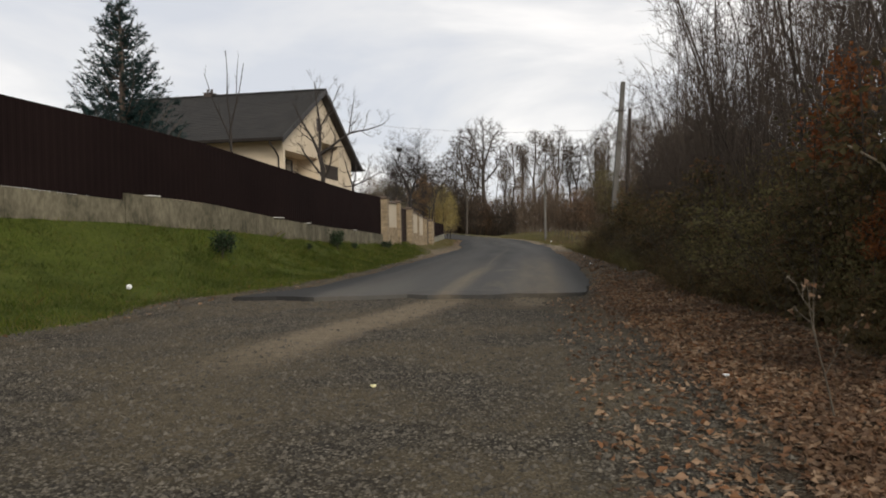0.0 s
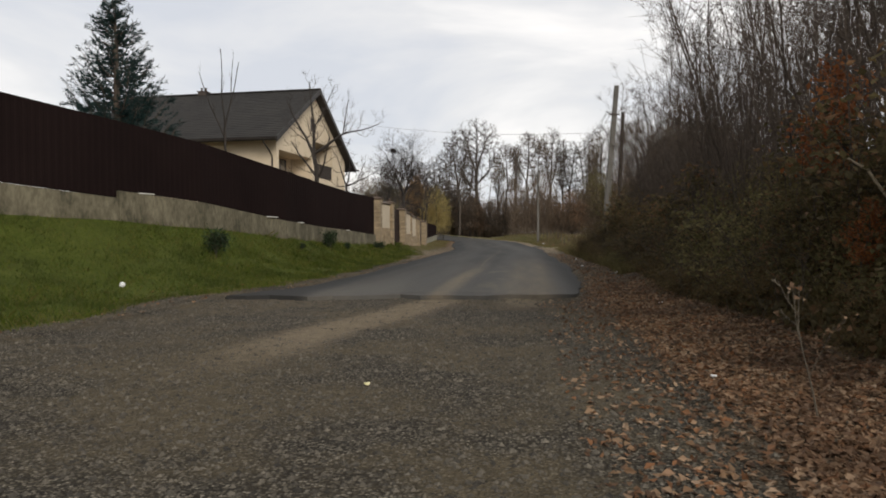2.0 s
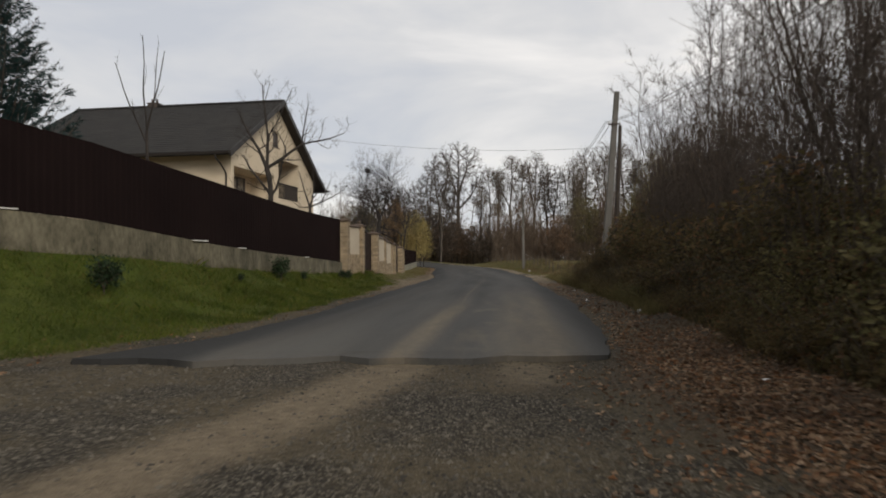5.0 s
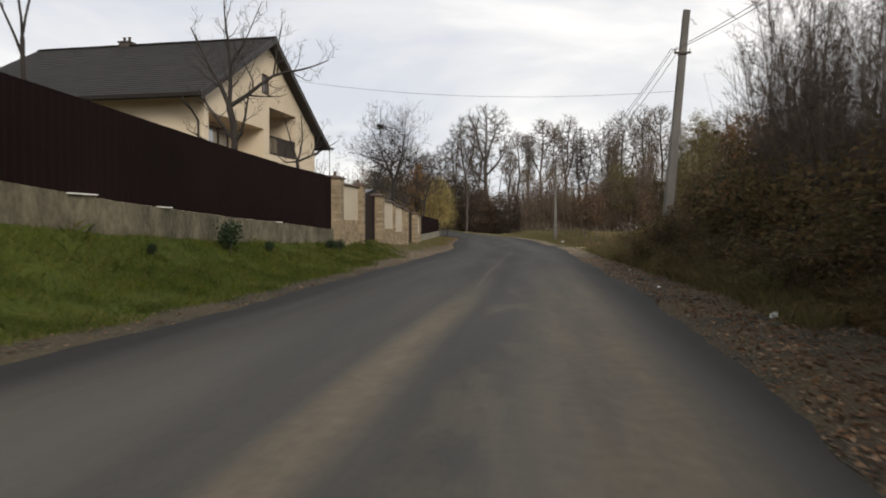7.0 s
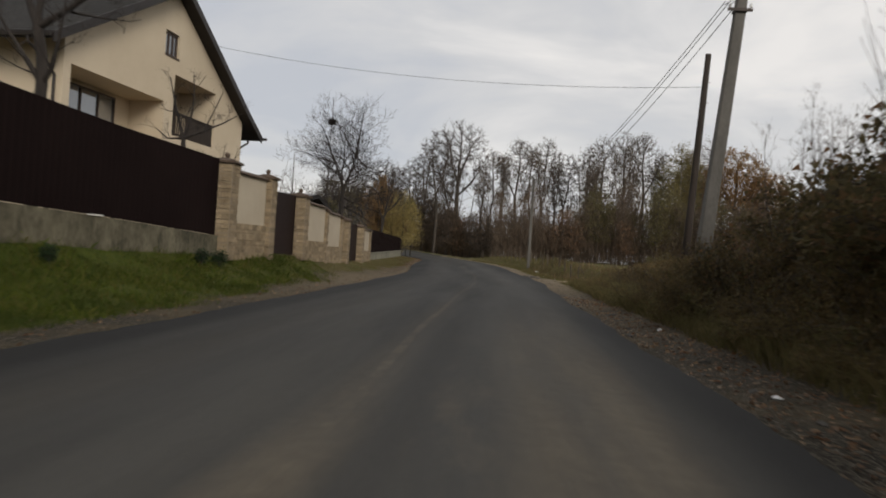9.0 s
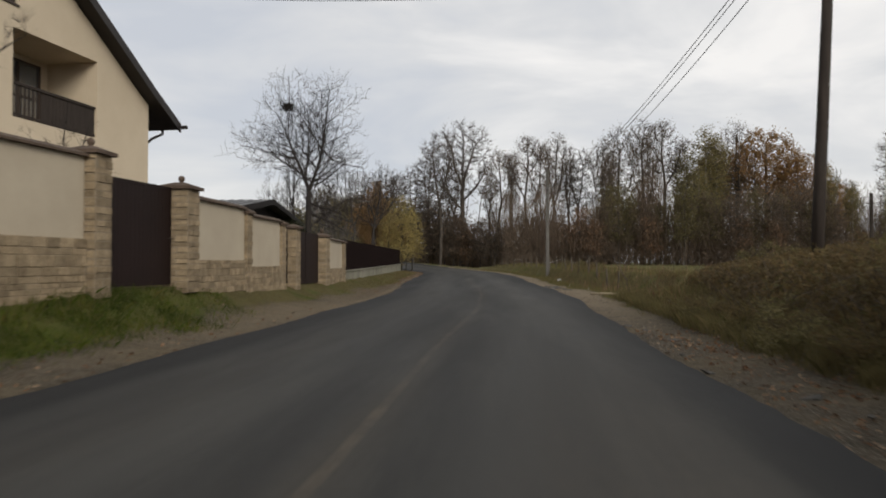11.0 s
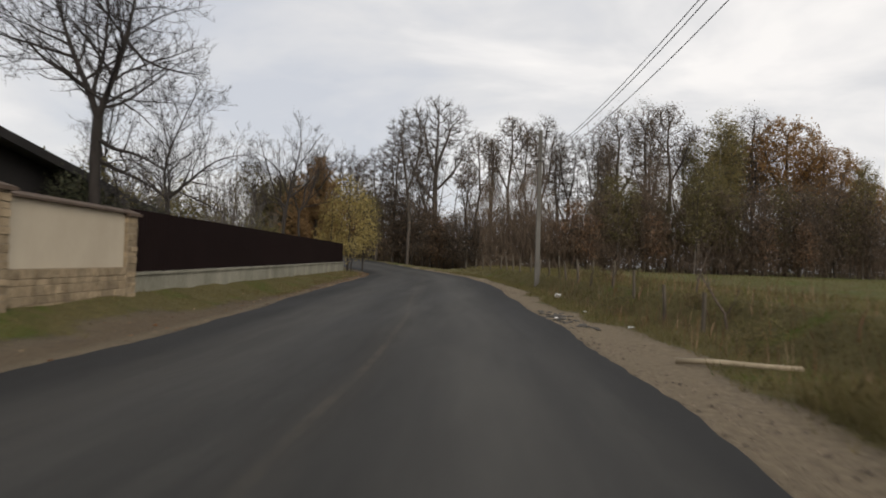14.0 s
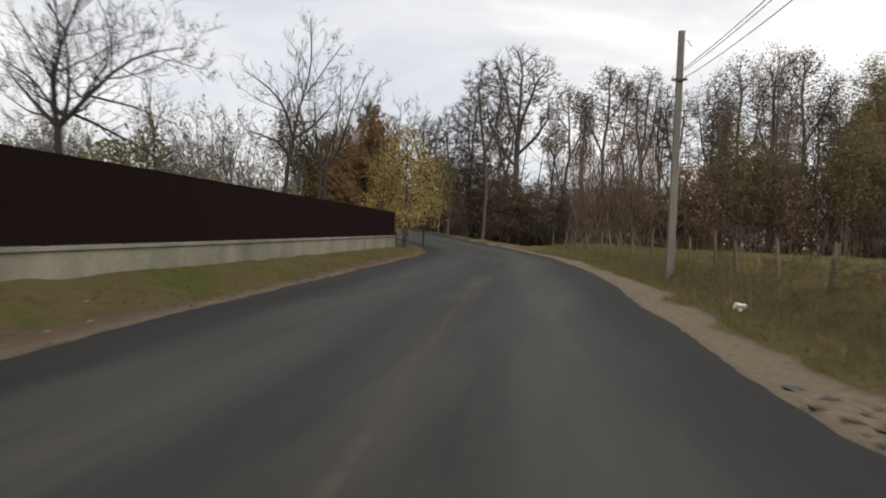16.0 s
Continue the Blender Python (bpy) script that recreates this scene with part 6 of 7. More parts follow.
dark_bush = make_tree(33, "dense grey-green bush behind the garden gate", "bush", BARK, BARK, GREY_GREEN, 5200, 0.11, 0.22, height=4.2, r0=0.05, fine=True, levels=2, ends=(500, 0.4, 0.01), kids=(9, 6), lens=(0.5, 0.5), angles=(42, 45), bare=0.06, split=5, thin=0.010, group="garden shrubs", name="bush")
set_out(dark_bush, [(-12.6, 71.5, 200, 0.62), (-14.8, 68.5, 20, 0.8), (-10.2, 66.0, 140, 0.66), (-9.6, 67.2, 60, 0.55)])
evergreen = make_tree(34, "dense dark olive-green tree beside the road's bend", "tree", BARK, BARK, DARK_OLIVE, 9500, 0.17, 0.42, height=8.6, r0=0.13, fine=True, levels=2, ends=(900, 0.5, 0.016), kids=(10, 7), lens=(0.34, 0.5), angles=(38, 42), bare=0.08, split=5, fork_at=0.10, thin=0.014, group=GARDEN)
set_out(evergreen, [(-16.6, 109.5, 200, 1.0), (-18.6, 112.5, 80, 0.95), (-14.9, 113.0, 300, 0.9)])
yellow = crown_tree(26, "small birch with bright yellow autumn leaves", "tree", BARK, [[(0, 0, -0.4), (0.1, 0, 2.5), (0, 0, 5.5)], [(0.1, 0, 1.8), (0.9, 0, 3.4)], [(0.1, 0, 2.2), (-0.8, 0.2, 4)]],
                    [(0, 0, 5.4, 1.5, 1.5, 2.2), (0.2, 0, 3.0, 1.9, 1.7, 1.8)], 620, 0.22, 0.36, 2.5, 0.08, 0.008, GOLD, 2600, 0.15, 0.22, twigs=(900, 0.35, 0.012), up=0.1, group=GARDEN)
set_out(yellow, [(-10.2, 107.0, 0, 1.1), (-9.3, 109.6, 100, 0.9), (-11.2, 105.2, 200, 0.82)])
gold_low = make_tree(27, "low yellow-leaved sapling at the fence's end", "shrub", BARK, BARK, GOLD, 700, 0.11, 0.25, height=2.3, r0=0.035, kids=(8, 5, 4), lens=(0.5, 0.5, 0.45), angles=(45, 45, 45), bare=0.1, split=3, thin=0.008, name="shrub")
set_out(gold_low, [(-9.2, 103.4, 0, 1.0)])

pruned = limb_tree(28, "pruned bare walnut with twisted limbs beside the fence", "tree", BARK, [[(0, 0, -0.4), (-0.1, 0, 2.0), (0.05, 0, 3.2), (-0.15, 0, 4.3)], [(0.05, 0, 3.0), (0.5, -0.3, 3.9), (0.7, -0.4, 5.0)], [(0, 0, 2.6), (-0.8, -0.2, 3.2), (-1.5, -0.2, 3.6)], [(-0.15, 0, 4.3), (-0.05, 0, 5.6), (-0.3, 0, 6.8), (-0.35, 0.1, 7.8)], [(-0.15, 0, 4.3), (0.6, -0.1, 4.6), (1.3, -0.1, 5.4), (2.2, -0.1, 5.3), (3.1, 0, 5.7)], [(0.0, 0, 3.4), (-0.7, 0.1, 3.9), (-1.2, 0.1, 4.9)], [(-0.05, 0, 5.6), (0.5, 0.1, 6.6), (0.9, 0.1, 7.6)], [(-0.15, 0, 4.6), (-0.9, 0.2, 5.6), (-1.5, 0.2, 6.9)], [(1.3, -0.1, 5.4), (1.5, 0, 6.2), (1.6, 0, 6.9)]], 0.13, 0.007, (3.2, 3.4, 3.0), (0.42, 0.42, 0.4), (55, 50, 45), up=0.2, wob=0.2, bare=0.08, least=0.35, twigs=(700, 0.3, 0.009), group=GARDEN)
set_out(pruned, [(-9.0, 33.8, 0, 1.0)])
small_pruned = limb_tree(29, "small twisted bare tree before the balcony", "tree", BARK_WET, [[(0, 0, -0.4), (0.1, 0, 2.0), (0, 0, 3.3)], [(0, 0, 3.3), (0.6, 0, 3.6), (1.2, 0, 3.7), (1.75, 0, 4.15)], [(0, 0, 3.3), (-0.3, 0.1, 4.1), (-0.55, 0.1, 5.1)], [(0, 0, 3.2), (0.25, 0.2, 4.2), (0.1, 0.2, 5.2)], [(0, 0, 3.0), (-0.6, 0, 3.2), (-0.9, 0, 3.6)], [(0.6, 0, 3.6), (0.9, 0, 4.1), (1.1, 0, 4.7)]], 0.085, 0.0055, (3.4, 3.4, 3.0), (0.42, 0.42, 0.4), (55, 50, 45), up=0.22, wob=0.24, bare=0.06, least=0.28, twigs=(420, 0.26, 0.008), group=GARDEN)
set_out(small_pruned, [(-9.1, 40.8, 0, 1.0), (-9.6, 45.6, 210, 0.72)])
shoots = limb_tree(30, "bare tree with upright water shoots by the house", "tree", BARK, [[(0, 0, -0.4), (0.05, 0, 3.0), (0, 0, 5.0)], [(0, 0, 5.0), (-0.1, 0, 7), (-0.15, 0, 8.6)], [(0, 0, 5.0), (0.5, 0, 6.6), (0.7, 0, 8.0)], [(0, 0, 4.6), (-0.7, 0, 6.0), (-1.2, 0, 7.6)], [(0.3, 0, 6), (0.35, 0.2, 8.2)]], 0.07, 0.006, (0.9, 1.2), (0.3, 0.4), (26, 30), up=0.35, wob=0.10, bare=0.3, least=0.4, group=GARDEN)
set_out(shoots, [(-10.35, 25.8, 0, 0.81)])


def conifer(seed, label, height, radius, needles, dense, size, bare=0.06, width=0.13, open_top=0.95, lift=0.16):
    rng = random.Random(seed)
    ob = thing("conifer", label, "tree")
    g = Geo()
    g.tube([Vector((0, 0, -0.3)), Vector((0, 0, height * 0.5)), Vector((0, 0, height))], [radius * 0.09, radius * 0.05, 0.012], 8, close=False)
    part("trunk", g, BARK_DARK, ob, smooth=True)
    limbs, leaf = Geo(), Geo()
    z = height * bare
    while z < height * 0.985:
        t = z / height
        reach = radius * (1 - t) ** open_top + 0.10
        n = max(4, int(9 * (1 - t * 0.5)))
        for k in range(n):
            a = rng.uniform(0, 6.28)
            d = Vector((math.cos(a), math.sin(a), 0))
            ln = reach * rng.uniform(0.55, 1.15)
            pts = []
            for i in range(5):
                s = i / 4
                pts.append(Vector((0, 0, z)) + d * ln * s + Vector((0, 0, ln * (lift * s - 0.14 * math.sin(s * 2.4) + 0.50 * s ** 3))))
            limbs.tube(pts, [0.028 * (1 - t * 0.6), 0.02, 0.015, 0.010, 0.005], 4, close=False)
            shoots_at = [(pts[0].lerp(pts[1], 0.5), pts[4])]
            for _ in range(int(dense * ln) + 2):
                s = rng.uniform(0.2, 0.95)
                i = min(int(s * 4), 3)
                p = pts[i].lerp(pts[i + 1], s * 4 - i)
                side = Vector((-d.y, d.x, 0)) * rng.choice((-1, 1))
                u = (d * rng.uniform(0.5, 1.0) + side * rng.uniform(0.4, 1.0) + Vector((0, 0, rng.uniform(-0.15, 0.45)))).normalized()
                shoots_at.append((p, p + u * rng.uniform(0.14, 0.34) * (0.5 + reach / radius)))
            for a0, a1 in shoots_at:
                along = (a1 - a0)
                for _ in range(int(along.length * 44) + 6):
                    p = a0.lerp(a1, rng.random())
                    u = (along.normalized() * 0.7 + Vector((rng.gauss(0, 0.6), rng.gauss(0, 0.6), rng.gauss(0.1, 0.6)))).normalized()
                    w = u.cross(Vector((rng.gauss(0, 1), rng.gauss(0, 1), rng.gauss(0, 1)))).normalized()
                    ln2 = size * rng.uniform(0.7, 1.4)
                    leaf.face((p - w * size * width, p + w * size * width, p + u * ln2))
        z += (height * 0.015 + 0.045) * rng.uniform(0.7, 1.4)
    part("crown", limbs, BARK_DARK, ob)
    part("foliage", leaf, needles, ob)
    return ob


spruce = conifer(41, "dark blue-green spruce standing behind the brown fence", 7.8, 2.2, NEEDLE, 8, 0.11, width=0.12, open_top=0.86, lift=0.36)
spruce.matrix_basis = put(spruce, -12.4, 22.0, 0, 1.0)
larch = conifer(43, "brown autumn larch beside the road's bend", 9.8, 4.3, LARCH, 2.0, 0.20, width=0.10, open_top=0.75, lift=0.24)
larch.matrix_basis = put(larch, -13.4, 109.0, 0, 1.0)

# ---- the overgrown bank ----
THICKET = "saplings on the wooded bank"
def sapling(seed, label, stems, height, spread, dens):
    """Several crooked stems from one stool, with fine ascending branches."""
    r = random.Random(seed)
    guides = [[(0, 0, -0.3), (0, 0, 0.15)]]
    for k in range(stems):
        a = 6.283 * k / stems + r.uniform(-0.5, 0.5)
        out, h = spread * r.uniform(0.45, 1.1), height * r.uniform(0.72, 1.0)
        c, s_ = math.cos(a), math.sin(a)
        guides.append([(0, 0, 0.15), (out * 0.3 * c, out * 0.3 * s_, h * 0.3), (out * 0.75 * c + r.gauss(0, 0.15), out * 0.75 * s_ + r.gauss(0, 0.15), h * 0.62), (out * c, out * s_, h)])
    return limb_tree(seed, label, "sapling", BARK_DARK, guides, 0.045, 0.004, (dens, 3.0), (0.26, 0.45), (40, 42), up=0.16, wob=0.15, bare=0.2, twigs=(1400, 0.36, 0.008), split_at=0.012, group=THICKET, name="sapling", least=0.35)


sap = [sapling(50, "tall bare many-stemmed sapling on the wooded bank", 4, 6.8, 1.3, 4.2), sapling(51, "tall bare many-stemmed sapling on the wooded bank", 3, 7.7, 1.2, 4.2), sapling(52, "bushy bare many-stemmed sapling on the wooded bank", 5, 5.6, 1.4, 4.2)]
slim = sapling(55, "slim tall bare sapling on the wooded bank", 2, 8.1, 0.7, 4.2)
rust = make_tree(56, "rust-red leaved young oak among bare saplings", "sapling", BARK_DARK, BARK_DARK, RUST, 1050, 0.07, 0.09, whole=True, fine=True, height=2.75, r0=0.03, kids=(9, 5, 4), lens=(0.24, 0.5, 0.45), angles=(40, 42, 42), bare=0.5, thin=0.006, low_cut=1.5, name="sapling", group=THICKET)
def bramble(seed, label, mat, leaves, tall, whole=False):
    return make_tree(seed, label, "bush", BARK_WET, BARK_WET, mat, leaves, 0.060 if whole else 0.076, 0.12, whole=whole, group="brambles on the bank", name="bush", fine=True, levels=2, height=tall, r0=0.008,
                     kids=(5, 3), lens=(0.55, 0.55), angles=(52, 50), bare=0.05, split=4, fork_at=0.05, thin=0.004, up=-0.03, wob=0.2, ends=(170, 0.34, 0.007))


bush = [bramble(60, "dark green tangled bramble bush on the bank", BRAMBLE, 1500, 1.7), bramble(61, "brown dead bracken clump on the bank", BRACKEN, 1250, 1.5), bramble(62, "olive-leaved bramble bush on the bank", OLIVE, 1300, 1.6),
        bramble(63, "dark green tangled bramble bush on the bank", BRAMBLE, 2000, 1.7, True), bramble(64, "brown dead bracken clump on the bank", BRACKEN, 1700, 1.5, True), bramble(65, "olive-leaved bramble bush on the bank", OLIVE, 1800, 1.6, True)]
rb = random.Random(8)
spots = [[], [], [], [], []]
for k in range(44):
    y = 5.5 + 24.0 * (k + rb.random()) / 44
    lo = np.interp(y, [4, 10, 20, 24, 30], [3.9, 4.1, 4.2, 4.5, 5.6])
    x = lo + abs(rb.gauss(0, 1)) * 2.4 + rb.uniform(0, 0.5)
    spots[k % 4].append((x, y, rb.uniform(0, 360), rb.uniform(0.8, 1.12) * np.interp(y, [20, 29], [1, 0.74]), (rb.gauss(0, 3), rb.gauss(0, 3))))
for k in range(9):
    y = 23.5 + 6.5 * (k + rb.random()) / 9
    spots[2].append((4.6 + max(0.0, y - 24) * 0.17 + abs(rb.gauss(0, 1.3)), y, rb.uniform(0, 360), rb.uniform(0.62, 0.85), (rb.gauss(0, 3), rb.gauss(0, 3))))
# stems that lean out over the verge
spots[3] += [(4.1, 14.4, 20, 0.8, (0, -10)), (4.3, 19.6, 120, 0.85, (0, -8)), (4.4, 22.4, 300, 0.85, (0, -7))]
spots[0] += [(6.3, 33.3, 40, 0.52, (0, 0)), (7.2, 34.6, 150, 0.55, (0, 0))]
spots[1] += [(5.9, 27.6, 70, 0.8, (0, 0)), (6.5, 29.2, 220, 0.72, (0, 0)), (7.4, 30.6, 10, 0.7, (0, 0))]
spots[2] += [(5.6, 26.6, 130, 0.95, (0, 0)), (6.2, 28.4, 330, 0.9, (0, 0)), (6.9, 29.8, 50, 0.9, (0, 0)), (7.2, 28.0, 270, 0.95, (0, 0))]
spots[2] += [(5.7, 33.9, 250, 0.56, (0, 0)), (6.8, 33.6, 20, 0.62, (0, 0))]
for ob, s in zip(sap + [slim], spots):
    set_out(ob, s)
set_out(rust, [(3.55, 9.0, 0, 0.95), (3.35, 7.1, 40, 0.42)])
rows = [[], [], []]
for k in range(92):
    y = 3.8 + 46 * ((k + rb.random()) / 92) ** 1.15
    d = np.interp(y, [4, 10, 30, 38, 46, 50], [2.2, 2.2, 2.0, 2.0, 2.8, 3.6]) + abs(rb.gauss(0, 0.9)) + (k % 3) * 0.5
    tall = np.interp(y, [0, 15, 26, 28.5, 31.5, 38, 50], [1.1, 1.1, 1.05, 0.9, 0.62, 0.52, 0.42]) * (0.75 if k % 3 == 0 else 1.0)
    kind = rb.choice((0, 0, 0, 1, 2)) if y < 24 else rb.choice((0, 1, 1, 1, 2))
    rows[kind].append((float(right_edge(y)) + d, y, rb.uniform(0, 360), rb.uniform(0.7, 1.1) * tall, (0, 0), 0.05, 1.25))
for k in range(16):
    y = 21.5 + 11 * (k + rb.random()) / 16
    rows[0 if k % 3 else 1].append((float(right_edge(y)) + rb.uniform(2.9, 5.2), y, rb.uniform(0, 360), rb.uniform(1.0, 1.3) * np.interp(y, [27, 32], [1, 0.72]), (0, 0), 0.05, 1.3))
for k in range(26):
    y = 23.0 + 22 * (k + rb.random()) / 26
    rows[1 if k % 3 else 2].append((float(right_edge(y)) + rb.uniform(1.3, 2.1), y, rb.uniform(0, 360), rb.uniform(0.24, 0.42), (0, 0), 0.03, 1.4))
for k in range(24):
    y = 5.0 + 18 * (k + rb.random()) / 24
    rows[1].append((float(right_edge(y)) + rb.uniform(1.55, 2.1), y, rb.uniform(0, 360), rb.uniform(0.18, 0.36), (0, 0), 0.03, 1.5))
for k in range(22):
    y = 25.5 + 8.5 * (k + rb.random()) / 22
    rows[(0, 1, 0, 2)[k % 4]].append((float(right_edge(y)) + rb.uniform(3.4, 6.5), y, rb.uniform(0, 360), rb.uniform(1.05, 1.45), (0, 0), 0.05, 1.15))
rows[1] += [(4.0, 34.9, 10, 0.78), (4.55, 35.2, 130, 0.85), (3.75, 34.0, 250, 0.6), (5.2, 35.6, 300, 0.8)]
rows[0] += [(4.3, 34.4, 40, 0.7), (4.9, 34.6, 200, 0.85), (5.9, 33.6, 80, 1.35), (6.7, 34.2, 310, 1.5), (6.3, 32.9, 190, 1.4), (5.7, 28.6, 20, 1.6), (6.3, 30.0, 140, 1.6), (5.4, 26.8, 260, 1.5), (7.2, 31.4, 70, 1.6)]
for k in range(11):
    y = 54.5 + 27 * (k + rb.random()) / 11
    rows[2 if k % 3 else 1].append((float(right_edge(y)) + rb.uniform(1.9, 3.4), y, rb.uniform(0, 360), rb.uniform(0.24, 0.42), (0, 0), 0.03, 1.2))
for k in range(3):
    set_out(bush[k], [p for p in rows[k] if p[1] >= 11.5])
    set_out(bush[k + 3], [p for p in rows[k] if p[1] < 11.5])


# ---- low cover: one object for each kind ----
def canes():
    """Arching bramble canes and thin upright stems, too many to count."""
    r = random.Random(91)
    geo = Geo()
    for _ in range(1700):
        y = 8 + 40 * r.random()
        d = 1.6 + abs(r.gauss(0, 1.3))
        x = float(right_edge(y)) + d + (max(0.0, y - 40) * 0.12)
        p = Vector((x, y, z_at(x, y) - 0.05))
        a, ln = r.uniform(0, 6.28), r.uniform(0.5, 1.7) * (1.0 if y < 38 else 0.6)
        out = Vector((math.cos(a), math.sin(a), 0))
        top = ln * r.uniform(0.45, 0.9)
        pts = [p, p + out * ln * 0.15 + Vector((0, 0, top * 0.6)), p + out * ln * 0.42 + Vector((0, 0, top)), p + out * ln * 0.8 + Vector((0, 0, top * 0.75))]
        geo.tube(pts, [0.005, 0.0045, 0.0035, 0.002], 3, close=False)
    solid("bramble_canes", geo, CANE, "tangle of thin brown bramble canes on the bank", "brambles", kind="stuff")
    geo = Geo()
    for _ in range(1000):
        y = 4.5 + 25.5 * r.random()
        x = float(right_edge(y)) + 2.2 + abs(r.gauss(0, 2.4)) + max(0.0, y - 26) * 0.15
        p = Vector((x, y, z_at(x, y) - 0.05))
        h = r.uniform(1.6, 5.0)
        lean = Vector((r.gauss(0, 0.09), r.gauss(0, 0.09), 1))
        pts = [p + lean * h * t + Vector((r.gauss(0, 0.05), r.gauss(0, 0.05), 0)) for t in (0, 0.35, 0.7, 1.0)]
        w = r.uniform(0.006, 0.012)
        geo.tube(pts, [w, w * 0.8, w * 0.55, 0.003], 3, close=False)
        for _ in range(6):
            t = r.uniform(0.35, 0.95)
            c = p + lean * h * t
            e = c + Vector((r.gauss(0, 0.3), r.gauss(0, 0.3), r.uniform(0.2, 0.7)))
            geo.tube([c, e], [w * 0.45, 0.003], 3, close=False)
    solid("thin_stems", geo, BARK_DARK, "thin bare upright stems crowding the wooded bank", "stems", kind="stuff")


canes()

def scatter_leaves(name, label, mat, count, where, size, seed, lift, flat=True, slim=0.65):
    r = np.random.default_rng(seed)
    P = where(r, count)
    n = len(P)
    u = r.normal(size=(n, 3)) * ((1, 1, 0.25) if flat else (1, 1, 1))
    u /= np.linalg.norm(u, axis=1)[:, None]
    w = r.normal(size=(n, 3)) * ((1, 1, 0.25) if flat else (1, 1, 1))
    w -= u * (u * w).sum(1)[:, None]
    w /= np.linalg.norm(w, axis=1)[:, None]
    s = size * r.uniform(0.55, 1.35, (n, 1)) * 0.5
    up = np.cross(u, w) * s * 0.35
    if flat:
        V, k = np.stack([P - u * s, P - w * s * slim + up, P + u * s, P + w * s * slim + up], 1).reshape(-1, 3), 4
    else:
        V, k = np.stack([P - u * s, P + u * s * 0.7 - w * s * slim, P + u * s * 0.7 + w * s * slim], 1).reshape(-1, 3), 3
    V[:, 2] += lift
    F = np.arange(n * k).reshape(-1, k)
    return tagged(new(name, flat_mesh(name, V, F, mat)), label, "leaves", kind="stuff")


def scatter_blades(name, label, mat, P, height, width, seed, bend=0.35, category="grass", plain=False):
    r = np.random.default_rng(seed)
    n = len(P)
    a = r.uniform(0, 6.283, n)
    h = height * r.uniform(0.45, 1.3, n)
    side = np.stack([np.cos(a), np.sin(a), 0 * a], 1) * (width * r.uniform(0.6, 1.3, n))[:, None]
    b = r.uniform(0, 6.283, n)
    tip = np.stack([np.cos(b) * h * bend * r.uniform(0.2, 1.4, n), np.sin(b) * h * bend * r.uniform(0.2, 1.4, n), h], 1)
    mid_pt = tip * (0.35, 0.35, 0.6)
    V, k = np.stack([P - side, P + side, P + mid_pt + side * 0.7, P + tip, P + mid_pt - side * 0.7], 1), 5
    if plain:
        V, k = np.stack([P - side * 1.2, P + side * 1.2, P + tip], 1), 3
    V, F = V.reshape(-1, 3), np.arange(n * k).reshape(-1, k)
    return tagged(new(name, flat_mesh(name, V, F, mat)), label, category, kind="stuff")


def on_land(x, y, dz=0.0):
    return np.stack([x, y, land(x, y) + dz], 1)


def bank_grass(r, n, y0, y1, chosen):
    y = r.uniform(y0, y1, n)
    fx = np.interp(y, FENCE_Y, FENCE_X)
    x = fx + (left_edge(y) + 0.2 - fx) * r.random(n)
    c = cover_of(x, y)
    keep = (r.random(n) < c[0] * chosen(y) * (0.25 + 1.0 * ease(ripple(x * 2.3 + 5, y * 1.6), -0.45, 0.35)))
    return on_land(x[keep], y[keep], -0.01)


g = np.random.default_rng(1)
scatter_blades("grass", "short green grass on the roadside bank", GRASS, bank_grass(g, 190000, 5, 46, lambda y: 1 - 0.5 * ease(y, 36, 46)), 0.10, 0.006, 2, 0.9, plain=True)
scatter_blades("dry_grass", "thin yellowed grass beside the wall", STRAW, bank_grass(g, 45000, 34, 103, lambda y: 0.4 + 0.4 * ease(y, 40, 55)), 0.08, 0.006, 3, 0.7, plain=True)
scatter_blades("grass_tufts", "coarse green tufts among the bank's turf", GRASS, bank_grass(g, 26000, 5, 44, lambda y: ease(ripple(y * 0.7, y), -0.2, 0.3)), 0.19, 0.007, 4, 1.1)


def verge(r, n, y0, y1, d0, d1):
    y = r.uniform(y0, y1, n)
    x = right_edge(y) + d0 + (d1 - d0) * r.random(n) ** 1.3
    keep = r.random(n) < np.clip(cover_of(x, y)[0] * 1.1, 0, 1)
    return on_land(x[keep], y[keep], -0.01)


scatter_blades("verge_grass", "tall dry grass on the field's verge", STRAW, verge(g, 50000, 38, 112, 0.9, 5.5), 0.13, 0.008, 5, 0.9, plain=True)
scatter_blades("verge_green", "green grass among the dry verge", GRASS, verge(g, 5000, 40, 100, 1.0, 6), 0.14, 0.007, 6, 0.9, plain=True)
scatter_blades("field_grass", "short yellow-green grass of the open field", STRAW, verge(g, 20000, 50, 128, 3, 40), 0.07, 0.014, 7, 0.5, plain=True)
scatter_blades("weed_stalks", "dry brown weed stalks on the verge", LITTER, verge(g, 1500, 40, 80, 1.6, 5), 0.42, 0.005, 8, 0.3, "weeds")


def litter_at(r, n):
    y = 3 + 40 * r.random(n) ** 2.4
    d = r.normal(1.0, 0.95, n)
    x = right_edge(y) + d
    keep = (d > np.where(y < 14, -0.9, 0.02)) & (r.random(n) < np.where(d < 0.2, 0.35, 1) * np.interp(y, [13, 18, 30], [1, 0.4, 0.25]))
    return on_land(x[keep], y[keep])


scatter_leaves("fallen_leaves", "brown fallen leaves on the verge", LITTER, 56000, litter_at, 0.062, 9, 0.012)


